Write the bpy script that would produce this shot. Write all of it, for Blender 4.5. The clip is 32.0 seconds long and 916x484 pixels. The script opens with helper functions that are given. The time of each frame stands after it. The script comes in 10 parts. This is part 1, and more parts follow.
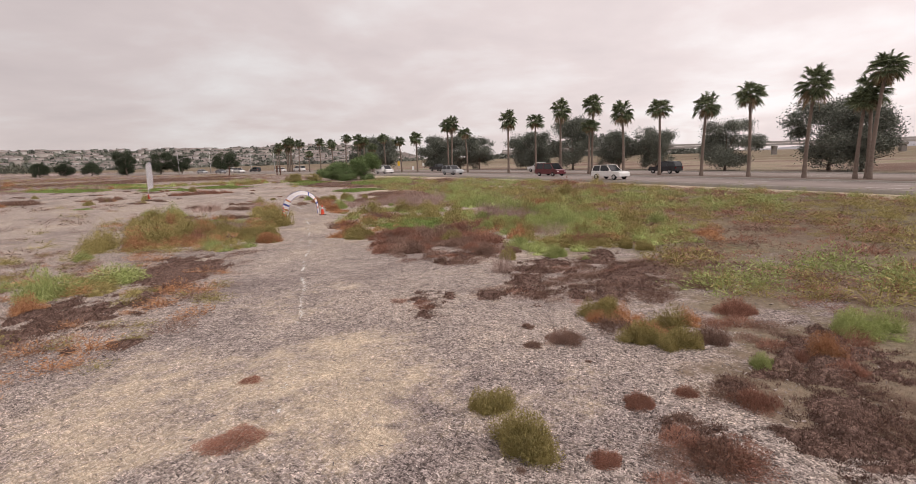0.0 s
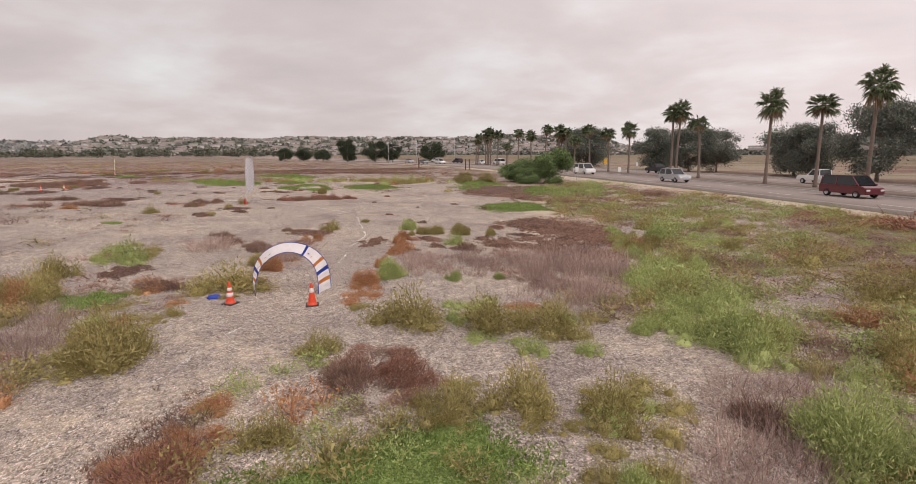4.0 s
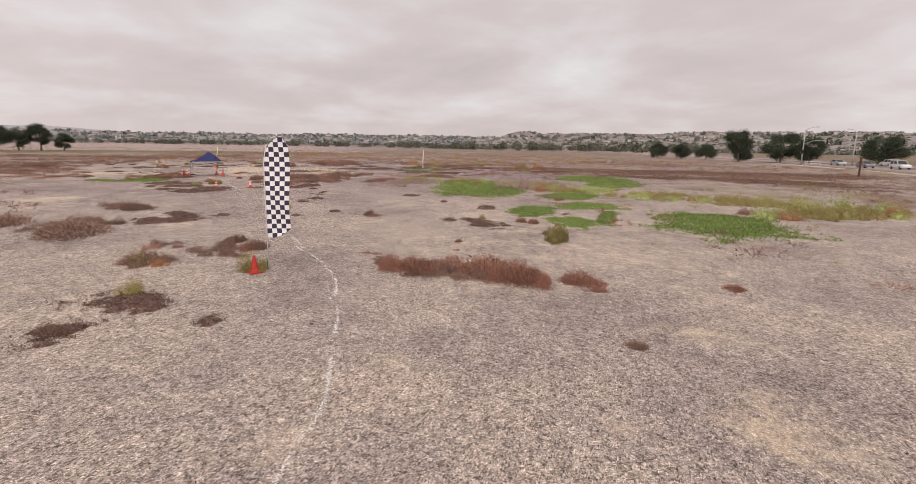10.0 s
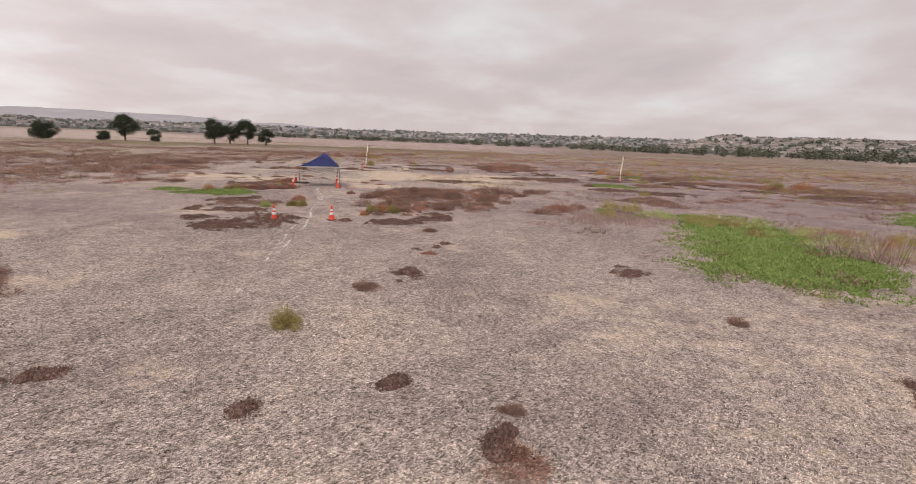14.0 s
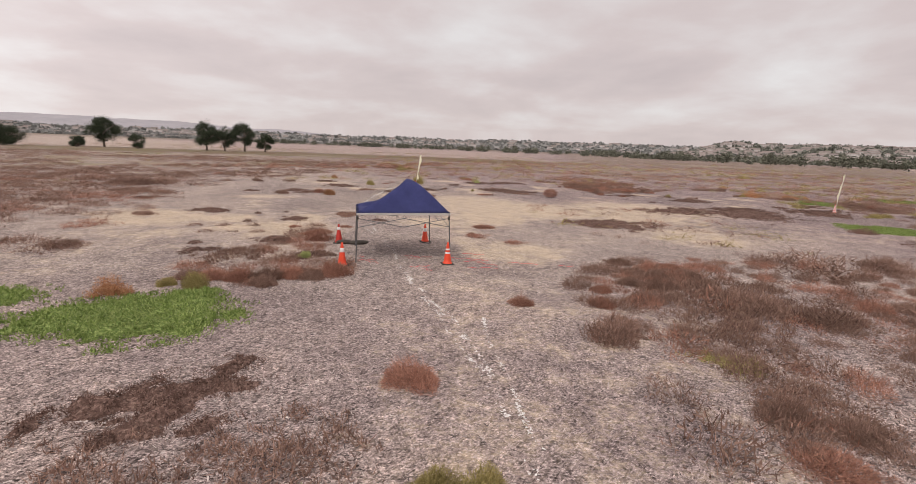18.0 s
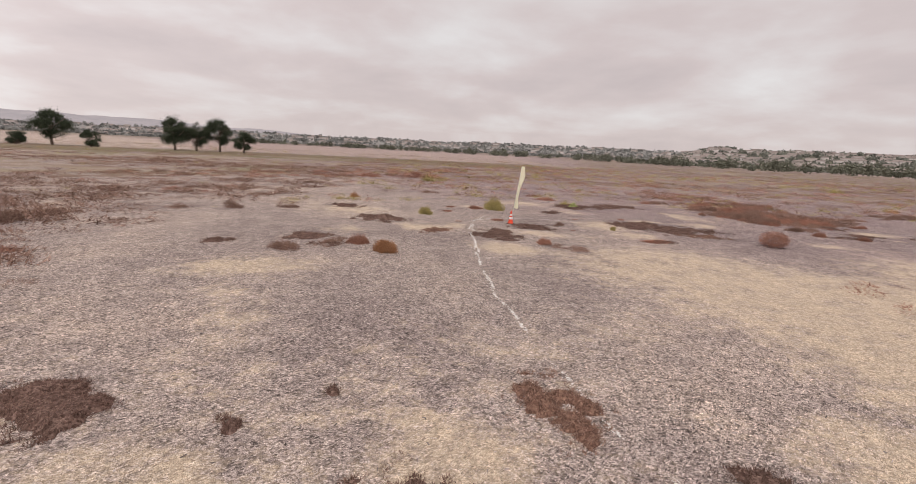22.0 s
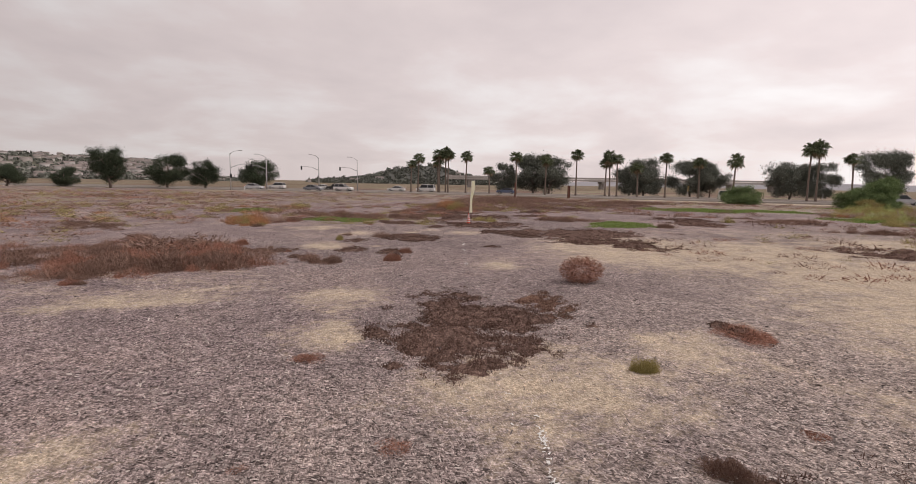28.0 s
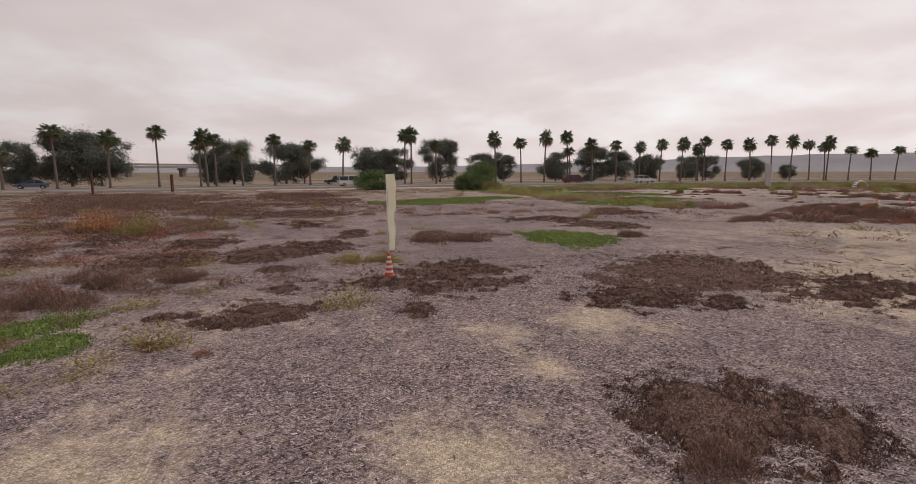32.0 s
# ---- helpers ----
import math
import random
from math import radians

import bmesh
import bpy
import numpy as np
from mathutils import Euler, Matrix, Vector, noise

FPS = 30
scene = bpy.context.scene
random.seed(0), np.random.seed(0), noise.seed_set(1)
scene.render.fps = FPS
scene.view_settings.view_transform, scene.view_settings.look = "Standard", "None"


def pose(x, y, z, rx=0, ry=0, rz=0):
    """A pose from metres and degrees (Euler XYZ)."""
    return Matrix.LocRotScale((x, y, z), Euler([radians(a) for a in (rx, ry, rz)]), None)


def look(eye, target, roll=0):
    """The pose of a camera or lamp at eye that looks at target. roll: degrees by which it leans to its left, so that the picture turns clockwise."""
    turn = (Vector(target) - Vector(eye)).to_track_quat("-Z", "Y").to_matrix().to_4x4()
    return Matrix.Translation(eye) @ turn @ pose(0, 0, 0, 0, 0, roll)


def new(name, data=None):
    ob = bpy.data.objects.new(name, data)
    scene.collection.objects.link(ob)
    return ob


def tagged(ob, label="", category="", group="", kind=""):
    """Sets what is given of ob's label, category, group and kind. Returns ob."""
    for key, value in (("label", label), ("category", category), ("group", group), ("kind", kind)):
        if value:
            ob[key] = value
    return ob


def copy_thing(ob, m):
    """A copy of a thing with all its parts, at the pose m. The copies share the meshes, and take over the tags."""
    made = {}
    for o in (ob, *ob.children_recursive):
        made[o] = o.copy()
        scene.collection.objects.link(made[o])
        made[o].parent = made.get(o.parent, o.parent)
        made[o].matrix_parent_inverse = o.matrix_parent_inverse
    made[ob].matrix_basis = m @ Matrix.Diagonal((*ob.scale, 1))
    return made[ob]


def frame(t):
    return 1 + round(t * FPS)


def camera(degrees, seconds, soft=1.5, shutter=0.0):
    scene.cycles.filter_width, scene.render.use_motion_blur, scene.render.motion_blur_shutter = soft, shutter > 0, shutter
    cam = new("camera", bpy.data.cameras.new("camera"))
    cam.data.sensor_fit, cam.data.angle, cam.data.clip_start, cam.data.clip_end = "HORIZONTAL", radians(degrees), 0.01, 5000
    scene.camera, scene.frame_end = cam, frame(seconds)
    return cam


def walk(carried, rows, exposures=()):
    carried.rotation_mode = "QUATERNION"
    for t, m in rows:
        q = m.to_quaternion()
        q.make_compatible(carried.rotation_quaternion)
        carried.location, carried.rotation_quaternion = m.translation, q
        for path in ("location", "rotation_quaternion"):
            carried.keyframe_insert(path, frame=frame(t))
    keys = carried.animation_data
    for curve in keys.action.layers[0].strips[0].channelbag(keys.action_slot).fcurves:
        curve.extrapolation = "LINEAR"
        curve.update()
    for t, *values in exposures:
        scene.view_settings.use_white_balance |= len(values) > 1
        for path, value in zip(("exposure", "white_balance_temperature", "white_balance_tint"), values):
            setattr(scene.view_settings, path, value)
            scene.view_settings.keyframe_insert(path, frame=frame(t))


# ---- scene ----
cam = camera(83.0, 32.0, soft=0.7)
EXPOSURES = [(0, -0.05), (4, -0.02), (6, 0.03), (9, 0.03), (11, -0.04), (14, -0.04), (17, -0.02), (20, 0.04), (22, -0.02), (24.5, -0.08), (27, -0.28), (28, -0.32), (30, -0.42), (32, -0.66)]
PATH = [
    (0, (-0.774, 21.900, 3.313), (-0.8408, 23.8730, 2.9906), -1.64),
    (0.5, (-0.486, 24.818, 3.521), (-0.6377, 26.7857, 3.1944), -1.66),
    (1, (-0.393, 27.807, 3.667), (-0.6257, 29.7667, 3.3404), -1.36),
    (1.5, (-0.290, 30.781, 3.825), (-0.6394, 32.7230, 3.4962), -1.00),
    (2, (-0.198, 33.644, 3.950), (-0.6667, 35.5599, 3.6199), -0.86),
    (2.5, (-0.124, 36.475, 4.047), (-0.7264, 38.3527, 3.7130), -0.71),
    (3, (-0.188, 39.105, 4.122), (-0.9083, 40.9409, 3.7865), -0.60),
    (3.5, (-0.436, 41.747, 4.202), (-1.2348, 43.5484, 3.8620), -0.25),
    (5.5, (-2.931, 53.037, 3.944), (-3.9537, 54.7212, 3.6001), -0.28),
    (6, (-3.908, 55.746, 3.916), (-5.0453, 57.3546, 3.5715), -0.20),
    (6.5, (-5.090, 58.348, 3.962), (-6.3390, 59.8703, 3.6138), 0.07),
    (7, (-6.496, 60.928, 3.967), (-7.8527, 62.3551, 3.6166), 0.30),
    (7.5, (-7.993, 63.231, 3.990), (-9.4537, 64.5505, 3.6365), 0.60),
    (8, (-9.851, 65.607, 3.938), (-11.3654, 66.8632, 3.5788), 1.03),
    (8.5, (-12.005, 67.909, 3.844), (-13.5921, 69.0719, 3.4849), 1.17),
    (9, (-14.339, 70.165, 3.711), (-16.0115, 71.2003, 3.3524), 1.15),
    (9.5, (-16.875, 72.445, 3.658), (-18.6038, 73.3814, 3.2951), 0.92),
    (10, (-19.454, 74.937, 3.595), (-21.2580, 75.7203, 3.2286), 0.87),
    (10.5, (-22.103, 77.351, 3.663), (-23.9643, 77.9815, 3.2910), 1.17),
    (11, (-24.822, 79.591, 3.674), (-26.7408, 80.0160, 3.3000), 1.07),
    (11.5, (-27.401, 81.005, 3.841), (-29.3481, 81.2481, 3.4573), 1.36),
    (12, (-30.021, 81.720, 3.883), (-31.9784, 81.8575, 3.4978), 1.77),
    (12.5, (-32.246, 81.661, 3.912), (-34.2060, 81.7431, 3.5243), 2.06),
    (13, (-34.393, 81.202, 3.897), (-36.3545, 81.2819, 3.5156), 1.92),
    (13.5, (-36.712, 80.546, 3.872), (-38.6687, 80.6722, 3.4797), 2.21),
    (15.5, (-47.373, 78.313, 3.261), (-49.3317, 78.4713, 2.8922), 2.03),
    (16, (-50.376, 77.142, 3.114), (-52.3360, 77.3030, 2.7500), 2.16),
    (16.5, (-53.305, 75.916, 3.183), (-55.2657, 76.0697, 2.8201), 2.26),
    (17, (-56.050, 74.821, 3.311), (-58.0116, 74.9732, 2.9512), 2.35),
    (17.5, (-59.003, 73.841, 3.458), (-60.9641, 73.9927, 3.0970), 2.31),
    (18, (-61.824, 73.166, 3.611), (-63.7863, 73.3135, 3.2531), 2.19),
    (18.5, (-64.679, 72.798, 3.772), (-66.6423, 72.9398, 3.4159), 2.22),
    (19, (-67.441, 72.392, 3.947), (-69.4051, 72.5283, 3.5942), 2.49),
    (19.5, (-69.831, 71.743, 4.009), (-71.7946, 71.8783, 3.6567), 2.75),
    (20, (-72.009, 70.901, 3.955), (-73.9726, 71.0424, 3.6029), 2.81),
    (20.5, (-74.182, 70.005, 3.750), (-76.1463, 70.1521, 3.4000), 2.79),
    (21, (-76.416, 69.113, 3.659), (-78.3789, 69.2676, 3.3082), 2.75),
    (21.5, (-78.746, 68.246, 3.581), (-80.7082, 68.4141, 3.2310), 2.81),
    (22, (-81.365, 67.310, 3.478), (-83.3224, 67.5324, 3.1310), 2.87),
    (22.5, (-83.869, 66.438, 3.286), (-85.8115, 66.7666, 2.9449), 2.97),
    (23, (-86.438, 65.530, 3.053), (-88.3470, 66.0265, 2.7203), 3.00),
    (23.5, (-89.137, 64.556, 2.885), (-90.9725, 65.2807, 2.5586), 3.18),
    (24, (-92.010, 63.686, 2.737), (-93.7230, 64.6710, 2.4284), 3.09),
    (24.5, (-94.812, 62.970, 2.688), (-96.3266, 64.2432, 2.4006), 2.79),
    (26.5, (-106.508, 64.405, 2.780), (-106.7585, 66.3742, 2.5389), 2.33),
    (27, (-108.389, 66.360, 2.784), (-108.1191, 68.3282, 2.5576), 1.51),
    (27.5, (-109.694, 68.992, 2.684), (-109.1044, 70.8902, 2.4623), 0.91),
    (28, (-110.378, 72.263, 2.634), (-109.5433, 74.0662, 2.4070), 0.99),
    (28.5, (-110.420, 75.340, 2.727), (-109.3942, 77.0411, 2.4940), 0.50),
    (29, (-109.661, 79.006, 2.652), (-108.5610, 80.6612, 2.4188), 0.42),
    (29.5, (-109.645, 82.184, 2.736), (-108.4523, 83.7711, 2.4930), 0.64),
    (30, (-109.733, 84.972, 2.731), (-108.4093, 86.4501, 2.4819), 0.53),
    (30.5, (-109.817, 88.013, 2.739), (-108.3502, 89.3487, 2.4866), 0.48),
    (31, (-109.901, 91.017, 2.793), (-108.2543, 92.1230, 2.5357), 0.18),
    (31.5, (-109.532, 93.983, 2.802), (-107.7296, 94.8099, 2.5405), -0.08),
    (32, (-108.607, 96.654, 2.866), (-106.6946, 97.1704, 2.5946), -0.10),
]
walk(cam, [(t, look(eye, target, roll)) for t, eye, target, roll in PATH], EXPOSURES)

# ---- light ----
world = bpy.data.worlds.new("overcast_sky")
scene.world = world
world.use_nodes = True
wn, wl = world.node_tree.nodes, world.node_tree.links
wn.clear()
w_out = wn.new("ShaderNodeOutputWorld")
w_bg = wn.new("ShaderNodeBackground")
w_sky = wn.new("ShaderNodeTexSky")
w_sky.sky_type, w_sky.sun_disc = "NISHITA", False
w_sky.sun_elevation, w_sky.sun_rotation = radians(50), radians(115)
w_dim = wn.new("ShaderNodeVectorMath")
w_dim.operation = "SCALE"
w_dim.inputs["Scale"].default_value = 0.08
w_co = wn.new("ShaderNodeTexCoord")
# cloud deck: directions projected on a flat layer
w_sep = wn.new("ShaderNodeSeparateXYZ")
w_add = wn.new("ShaderNodeMath")
w_add.operation, w_add.inputs[1].default_value = "ADD", 0.2
w_max = wn.new("ShaderNodeMath")
w_max.operation, w_max.inputs[1].default_value = "MAXIMUM", 0.03
w_dx, w_dy = wn.new("ShaderNodeMath"), wn.new("ShaderNodeMath")
w_dx.operation = w_dy.operation = "DIVIDE"
w_com = wn.new("ShaderNodeCombineXYZ")
w_no, w_no2 = wn.new("ShaderNodeTexNoise"), wn.new("ShaderNodeTexNoise")
w_no.inputs["Scale"].default_value, w_no.inputs["Detail"].default_value, w_no.inputs["Roughness"].default_value = 0.95, 7, 0.52
w_no.inputs["Distortion"].default_value = 0.25
w_no2.inputs["Scale"].default_value, w_no2.inputs["Detail"].default_value = 2.6, 5
w_mix = wn.new("ShaderNodeMath")
w_mix.operation, w_mix.inputs[1].default_value = "MULTIPLY_ADD", 0.28
w_ramp = wn.new("ShaderNodeValToRGB")
for el, (pos, col) in zip((w_ramp.color_ramp.elements[0], w_ramp.color_ramp.elements[1], w_ramp.color_ramp.elements.new(0.62)),
                          ((0.42, (0.67, 0.578, 0.576, 1)), (0.82, (0.835, 0.718, 0.704, 1)), (0.62, (0.77, 0.665, 0.655, 1)))):
    el.position, el.color = pos, col
w_blend = wn.new("ShaderNodeMixRGB")
w_blend.inputs["Fac"].default_value = 0.94
wl.new(w_co.outputs["Generated"], w_sep.inputs[0])
wl.new(w_sep.outputs["Z"], w_max.inputs[0])
wl.new(w_max.outputs[0], w_add.inputs[0])
for d, axis in ((w_dx, "X"), (w_dy, "Y")):
    wl.new(w_sep.outputs[axis], d.inputs[0])
    wl.new(w_add.outputs[0], d.inputs[1])
wl.new(w_dx.outputs[0], w_com.inputs[0])
wl.new(w_dy.outputs[0], w_com.inputs[1])
wl.new(w_com.outputs[0], w_no.inputs["Vector"])
wl.new(w_com.outputs[0], w_no2.inputs["Vector"])
wl.new(w_no2.outputs["Fac"], w_mix.inputs[0])
wl.new(w_no.outputs["Fac"], w_mix.inputs[2])
wl.new(w_mix.outputs[0], w_ramp.inputs[0])
wl.new(w_sky.outputs[0], w_dim.inputs[0])
wl.new(w_dim.outputs[0], w_blend.inputs["Color1"])
wl.new(w_ramp.outputs[0], w_blend.inputs["Color2"])
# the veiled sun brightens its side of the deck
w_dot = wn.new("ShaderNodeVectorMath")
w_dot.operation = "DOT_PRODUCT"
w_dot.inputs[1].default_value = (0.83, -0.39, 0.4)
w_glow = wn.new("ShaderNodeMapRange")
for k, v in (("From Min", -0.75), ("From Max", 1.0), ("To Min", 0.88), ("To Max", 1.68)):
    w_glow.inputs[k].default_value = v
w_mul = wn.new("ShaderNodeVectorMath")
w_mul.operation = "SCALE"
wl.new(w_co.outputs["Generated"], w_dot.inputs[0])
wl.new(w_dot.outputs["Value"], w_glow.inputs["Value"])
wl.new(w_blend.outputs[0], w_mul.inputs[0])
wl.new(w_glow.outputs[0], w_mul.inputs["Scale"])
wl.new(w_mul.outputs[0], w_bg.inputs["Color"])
wl.new(w_bg.outputs[0], w_out.inputs["Surface"])

sun_data = bpy.data.lights.new("sun", "SUN")
sun_data.energy, sun_data.angle, sun_data.color = 1.5, radians(18), (1.0, 0.93, 0.86)
sun = new("sun", sun_data)
# the bright part of the cloud deck stands high over the road side
sun.matrix_world = look((0, 0, 60), Vector((0, 0, 60)) - Vector((math.sin(radians(115)) * math.cos(radians(50)), math.cos(radians(115)) * math.cos(radians(50)), math.sin(radians(50)))))

# ---- materials ----
class Mat:
    """A node material in the making."""

    def __init__(self, name, rough=0.9, spec=0.2):
        self.m = bpy.data.materials.new(name)
        self.m.use_nodes = True
        self.t = self.m.node_tree
        self.b = self.t.nodes["Principled BSDF"]
        self.b.inputs["Roughness"].default_value = rough
        self.b.inputs["Specular IOR Level"].default_value = spec

    def n(self, kind, **ins):
        node = self.t.nodes.new("ShaderNode" + kind)
        for k, v in ins.items():
            node.inputs[k.replace("_", " ")].default_value = v
        return node

    def l(self, a, b):
        self.t.links.new(a, b)

    def coords(self, scale=(1, 1, 1), rot=(0, 0, 0)):
        co, mp = self.n("TexCoord"), self.n("Mapping", Scale=scale, Rotation=rot)
        self.l(co.outputs["Object"], mp.inputs["Vector"])
        return mp.outputs[0]

    def noise(self, scale, detail=4, rough=0.55, vec=None, dist=0.0):
        no = self.n("TexNoise", Scale=scale, Detail=detail, Roughness=rough, Distortion=dist)
        self.l(vec if vec is not None else self.coords(), no.inputs["Vector"])
        return no.outputs["Fac"]

    def ramp(self, fac, *stops):
        r = self.n("ValToRGB")
        es = r.color_ramp.elements
        while len(es) < len(stops):
            es.new(0.5)
        for e, (p, c) in zip(es, stops):
            e.position, e.color = p, (*c, 1) if not isinstance(c, (int, float)) else (c, c, c, 1)
        self.l(fac, r.inputs[0])
        return r.outputs[0]

    def mix(self, fac, a, b, mode="MIX"):
        x = self.n("MixRGB")
        x.blend_type = mode
        for s, v in zip(x.inputs, (fac, a, b)):
            if isinstance(v, bpy.types.NodeSocket):
                self.l(v, s)
            elif isinstance(v, (int, float)):
                s.default_value = v if s.type == "VALUE" else (v, v, v, 1)
            else:
                s.default_value = (*v, 1)
        return x.outputs[0]

    def math(self, op, a, b=0.0, clamp=False):
        x = self.n("Math")
        x.operation, x.use_clamp = op, clamp
        for s, v in zip(x.inputs, (a, b)):
            if isinstance(v, bpy.types.NodeSocket):
                self.l(v, s)
            else:
                s.default_value = v
        return x.outputs[0]

    def color(self, c):
        if isinstance(c, bpy.types.NodeSocket):
            self.l(c, self.b.inputs["Base Color"])
        else:
            self.b.inputs["Base Color"].default_value = (*c, 1)
        return self

    def bump(self, height, strength=0.5, dist=0.02):
        bp = self.n("Bump", Strength=strength, Distance=dist)
        self.l(height, bp.inputs["Height"])
        self.l(bp.outputs[0], self.b.inputs["Normal"])
        return self


def grained(name, a, b, scale=8, rough=0.8, spec=0.25, bump=0.2, detail=5, metal=0.0):
    """Plain paint, cloth, stone: two tones in grain and stains, with fine relief."""
    m = Mat(name, rough, spec)
    g = m.noise(scale, detail, 0.65)
    s = m.noise(scale * 0.13, 3)
    m.color(m.mix(m.math("MULTIPLY", s, 0.6), m.ramp(g, (0.3, a), (0.7, b)), [0.75 * x for x in a]))
    m.b.inputs["Metallic"].default_value = metal
    if bump:
        m.bump(g, bump, 0.01)
    return m.m


def cloth(name, a, b, thin=0.45):
    """Thin flag cloth that lets some daylight through."""
    m = Mat(name, 0.8, 0.15)
    g = m.noise(5, 4, 0.6)
    col = m.ramp(g, (0.3, a), (0.7, b))
    m.color(col)
    m.bump(m.noise(160, 2), 0.08, 0.002)
    tr = m.n("BsdfTranslucent")
    m.l(col, tr.inputs["Color"])
    ms = m.n("MixShader", Fac=thin)
    m.l(m.b.outputs[0], ms.inputs[1])
    m.l(tr.outputs[0], ms.inputs[2])
    m.l(ms.outputs[0], m.t.nodes["Material Output"].inputs["Surface"])
    return m.m


def foliage(name, *cols, rough=0.75, trans=0.25, scale=0.6):
    """Leaves and twigs: tone varies from blade to blade and clump to clump."""
    m = Mat(name, rough, 0.15)
    geo = m.n("NewGeometry")
    k = len(cols)
    isl = m.ramp(geo.outputs["Random Per Island"], *[(i / max(1, k - 1), c) for i, c in enumerate(cols)])
    clump = m.noise(scale, 2)
    info = m.n("ObjectInfo")
    tone = m.math("ADD", m.math("MULTIPLY", clump, 0.7), m.math("MULTIPLY", info.outputs["Random"], 0.35))
    grain = m.ramp(m.noise(26, 3, 0.7), (0.25, 0.75), (0.75, 1.25))
    m.color(m.mix(1.0, m.mix(1.0, isl, m.ramp(tone, (0.15, 0.65), (0.85, 1.35)), "MULTIPLY"), grain, "MULTIPLY"))
    if trans:
        m.b.inputs["Subsurface Weight"].default_value = 0.0
        tr = m.n("BsdfTranslucent")
        m.l(isl, tr.inputs["Color"])
        ms = m.n("MixShader", Fac=trans)
        m.l(m.b.outputs[0], ms.inputs[1])
        m.l(tr.outputs[0], ms.inputs[2])
        m.l(ms.outputs[0], m.t.nodes["Material Output"].inputs["Surface"])
    return m.m


def ground_material():
    m = Mat("wood_chip_ground", 0.95, 0.1)
    pos = m.coords()
    # chips of two layers lying in all directions
    warp = m.n("TexNoise", Scale=3.0, Detail=2)
    m.l(pos, warp.inputs["Vector"])
    wv = m.n("VectorMath")
    wv.operation = "MULTIPLY_ADD"
    wv.inputs[1].default_value = (0.012, 0.012, 0.0)
    m.l(warp.outputs["Color"], wv.inputs[0])
    m.l(pos, wv.inputs[2])
    tone, hgt = None, None
    for ang, sx, cut in ((0.35, 3.2, 0.0), (1.4, 2.8, 0.35), (2.45, 3.4, 0.6)):
        mp = m.n("Mapping", Rotation=(0, 0, ang), Scale=(1 / 19, 1 / (19 * sx), 1))
        mp.vector_type = "TEXTURE"
        m.l(wv.outputs[0], mp.inputs["Vector"])
        vo = m.n("TexVoronoi", Scale=1.0)
        m.l(mp.outputs[0], vo.inputs["Vector"])
        sep = m.n("SeparateColor")
        m.l(vo.outputs["Color"], sep.inputs[0])
        # shade of the gaps is put into the tone: each chip darkens towards its edge
        gap_shaded = m.math("MULTIPLY", sep.outputs[0], m.ramp(vo.outputs["Distance"], (0.3, 1.0), (0.62, 0.45)))
        tone = gap_shaded if tone is None else m.mix(m.math("GREATER_THAN", sep.outputs[1], cut), tone, gap_shaded)
        hgt = vo.outputs["Distance"] if hgt is None else m.math("ADD", hgt, vo.outputs["Distance"])
    big = m.noise(0.2, 8, 0.7)
    mid = m.noise(1.1, 8, 0.75)
    fine = m.noise(60, 3, 0.7)
    # fresh coarse chips in the west, trodden fine ones on the first half of the course
    co = m.n("Attribute")
    co.attribute_name = "coarse"
    rough_chips = m.ramp(tone, (0.0, (0.065, 0.055, 0.052)), (0.16, (0.22, 0.183, 0.172)), (0.42, (0.43, 0.368, 0.342)), (1.0, (0.7, 0.625, 0.585)))
    fine_chips = m.ramp(tone, (0.0, (0.115, 0.095, 0.084)), (0.18, (0.315, 0.27, 0.24)), (0.5, (0.49, 0.43, 0.383)), (1.0, (0.72, 0.645, 0.58)))
    chips = m.mix(co.outputs["Fac"], fine_chips, rough_chips)
    # clusters of chips: small facets of lighter and darker tone
    speck = None
    for sc, lo, hi in ((16.0, 0.84, 1.16), (34.0, 0.72, 1.26)):
        vo = m.n("TexVoronoi", Scale=sc)
        m.l(wv.outputs[0], vo.inputs["Vector"])
        sep = m.n("SeparateColor")
        m.l(vo.outputs["Color"], sep.inputs[0])
        step = m.ramp(sep.outputs[0], (0.0, lo), (0.5, 1.0), (1.0, hi))
        speck = step if speck is None else m.mix(1.0, speck, step, "MULTIPLY")
    chips = m.mix(1.0, chips, speck, "MULTIPLY")
    # heaped and trodden spots a hand or two wide
    heaps = m.ramp(m.noise(4.5, 5, 0.8), (0.3, 0.72), (0.5, 1.0), (0.7, 1.26))
    chips = m.mix(1.0, chips, heaps, "MULTIPLY")
    # single dark bits lying about
    bits = m.ramp(m.noise(13, 2, 0.5), (0.62, 1.0), (0.69, 0.42))
    chips = m.mix(1.0, chips, bits, "MULTIPLY")
    # broad grey-mauve stretches and paler ones
    chips = m.mix(1.0, chips, m.ramp(big, (0.36, (0.76, 0.73, 0.75)), (0.5, (0.98, 0.96, 0.955)), (0.66, (1.16, 1.12, 1.07))), "MULTIPLY")
    chips = m.mix(1.0, chips, m.ramp(mid, (0.3, (0.82, 0.81, 0.82)), (0.7, (1.15, 1.14, 1.11))), "MULTIPLY")
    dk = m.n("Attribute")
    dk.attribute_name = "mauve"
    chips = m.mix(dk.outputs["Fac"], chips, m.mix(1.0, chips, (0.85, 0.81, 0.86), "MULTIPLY"))
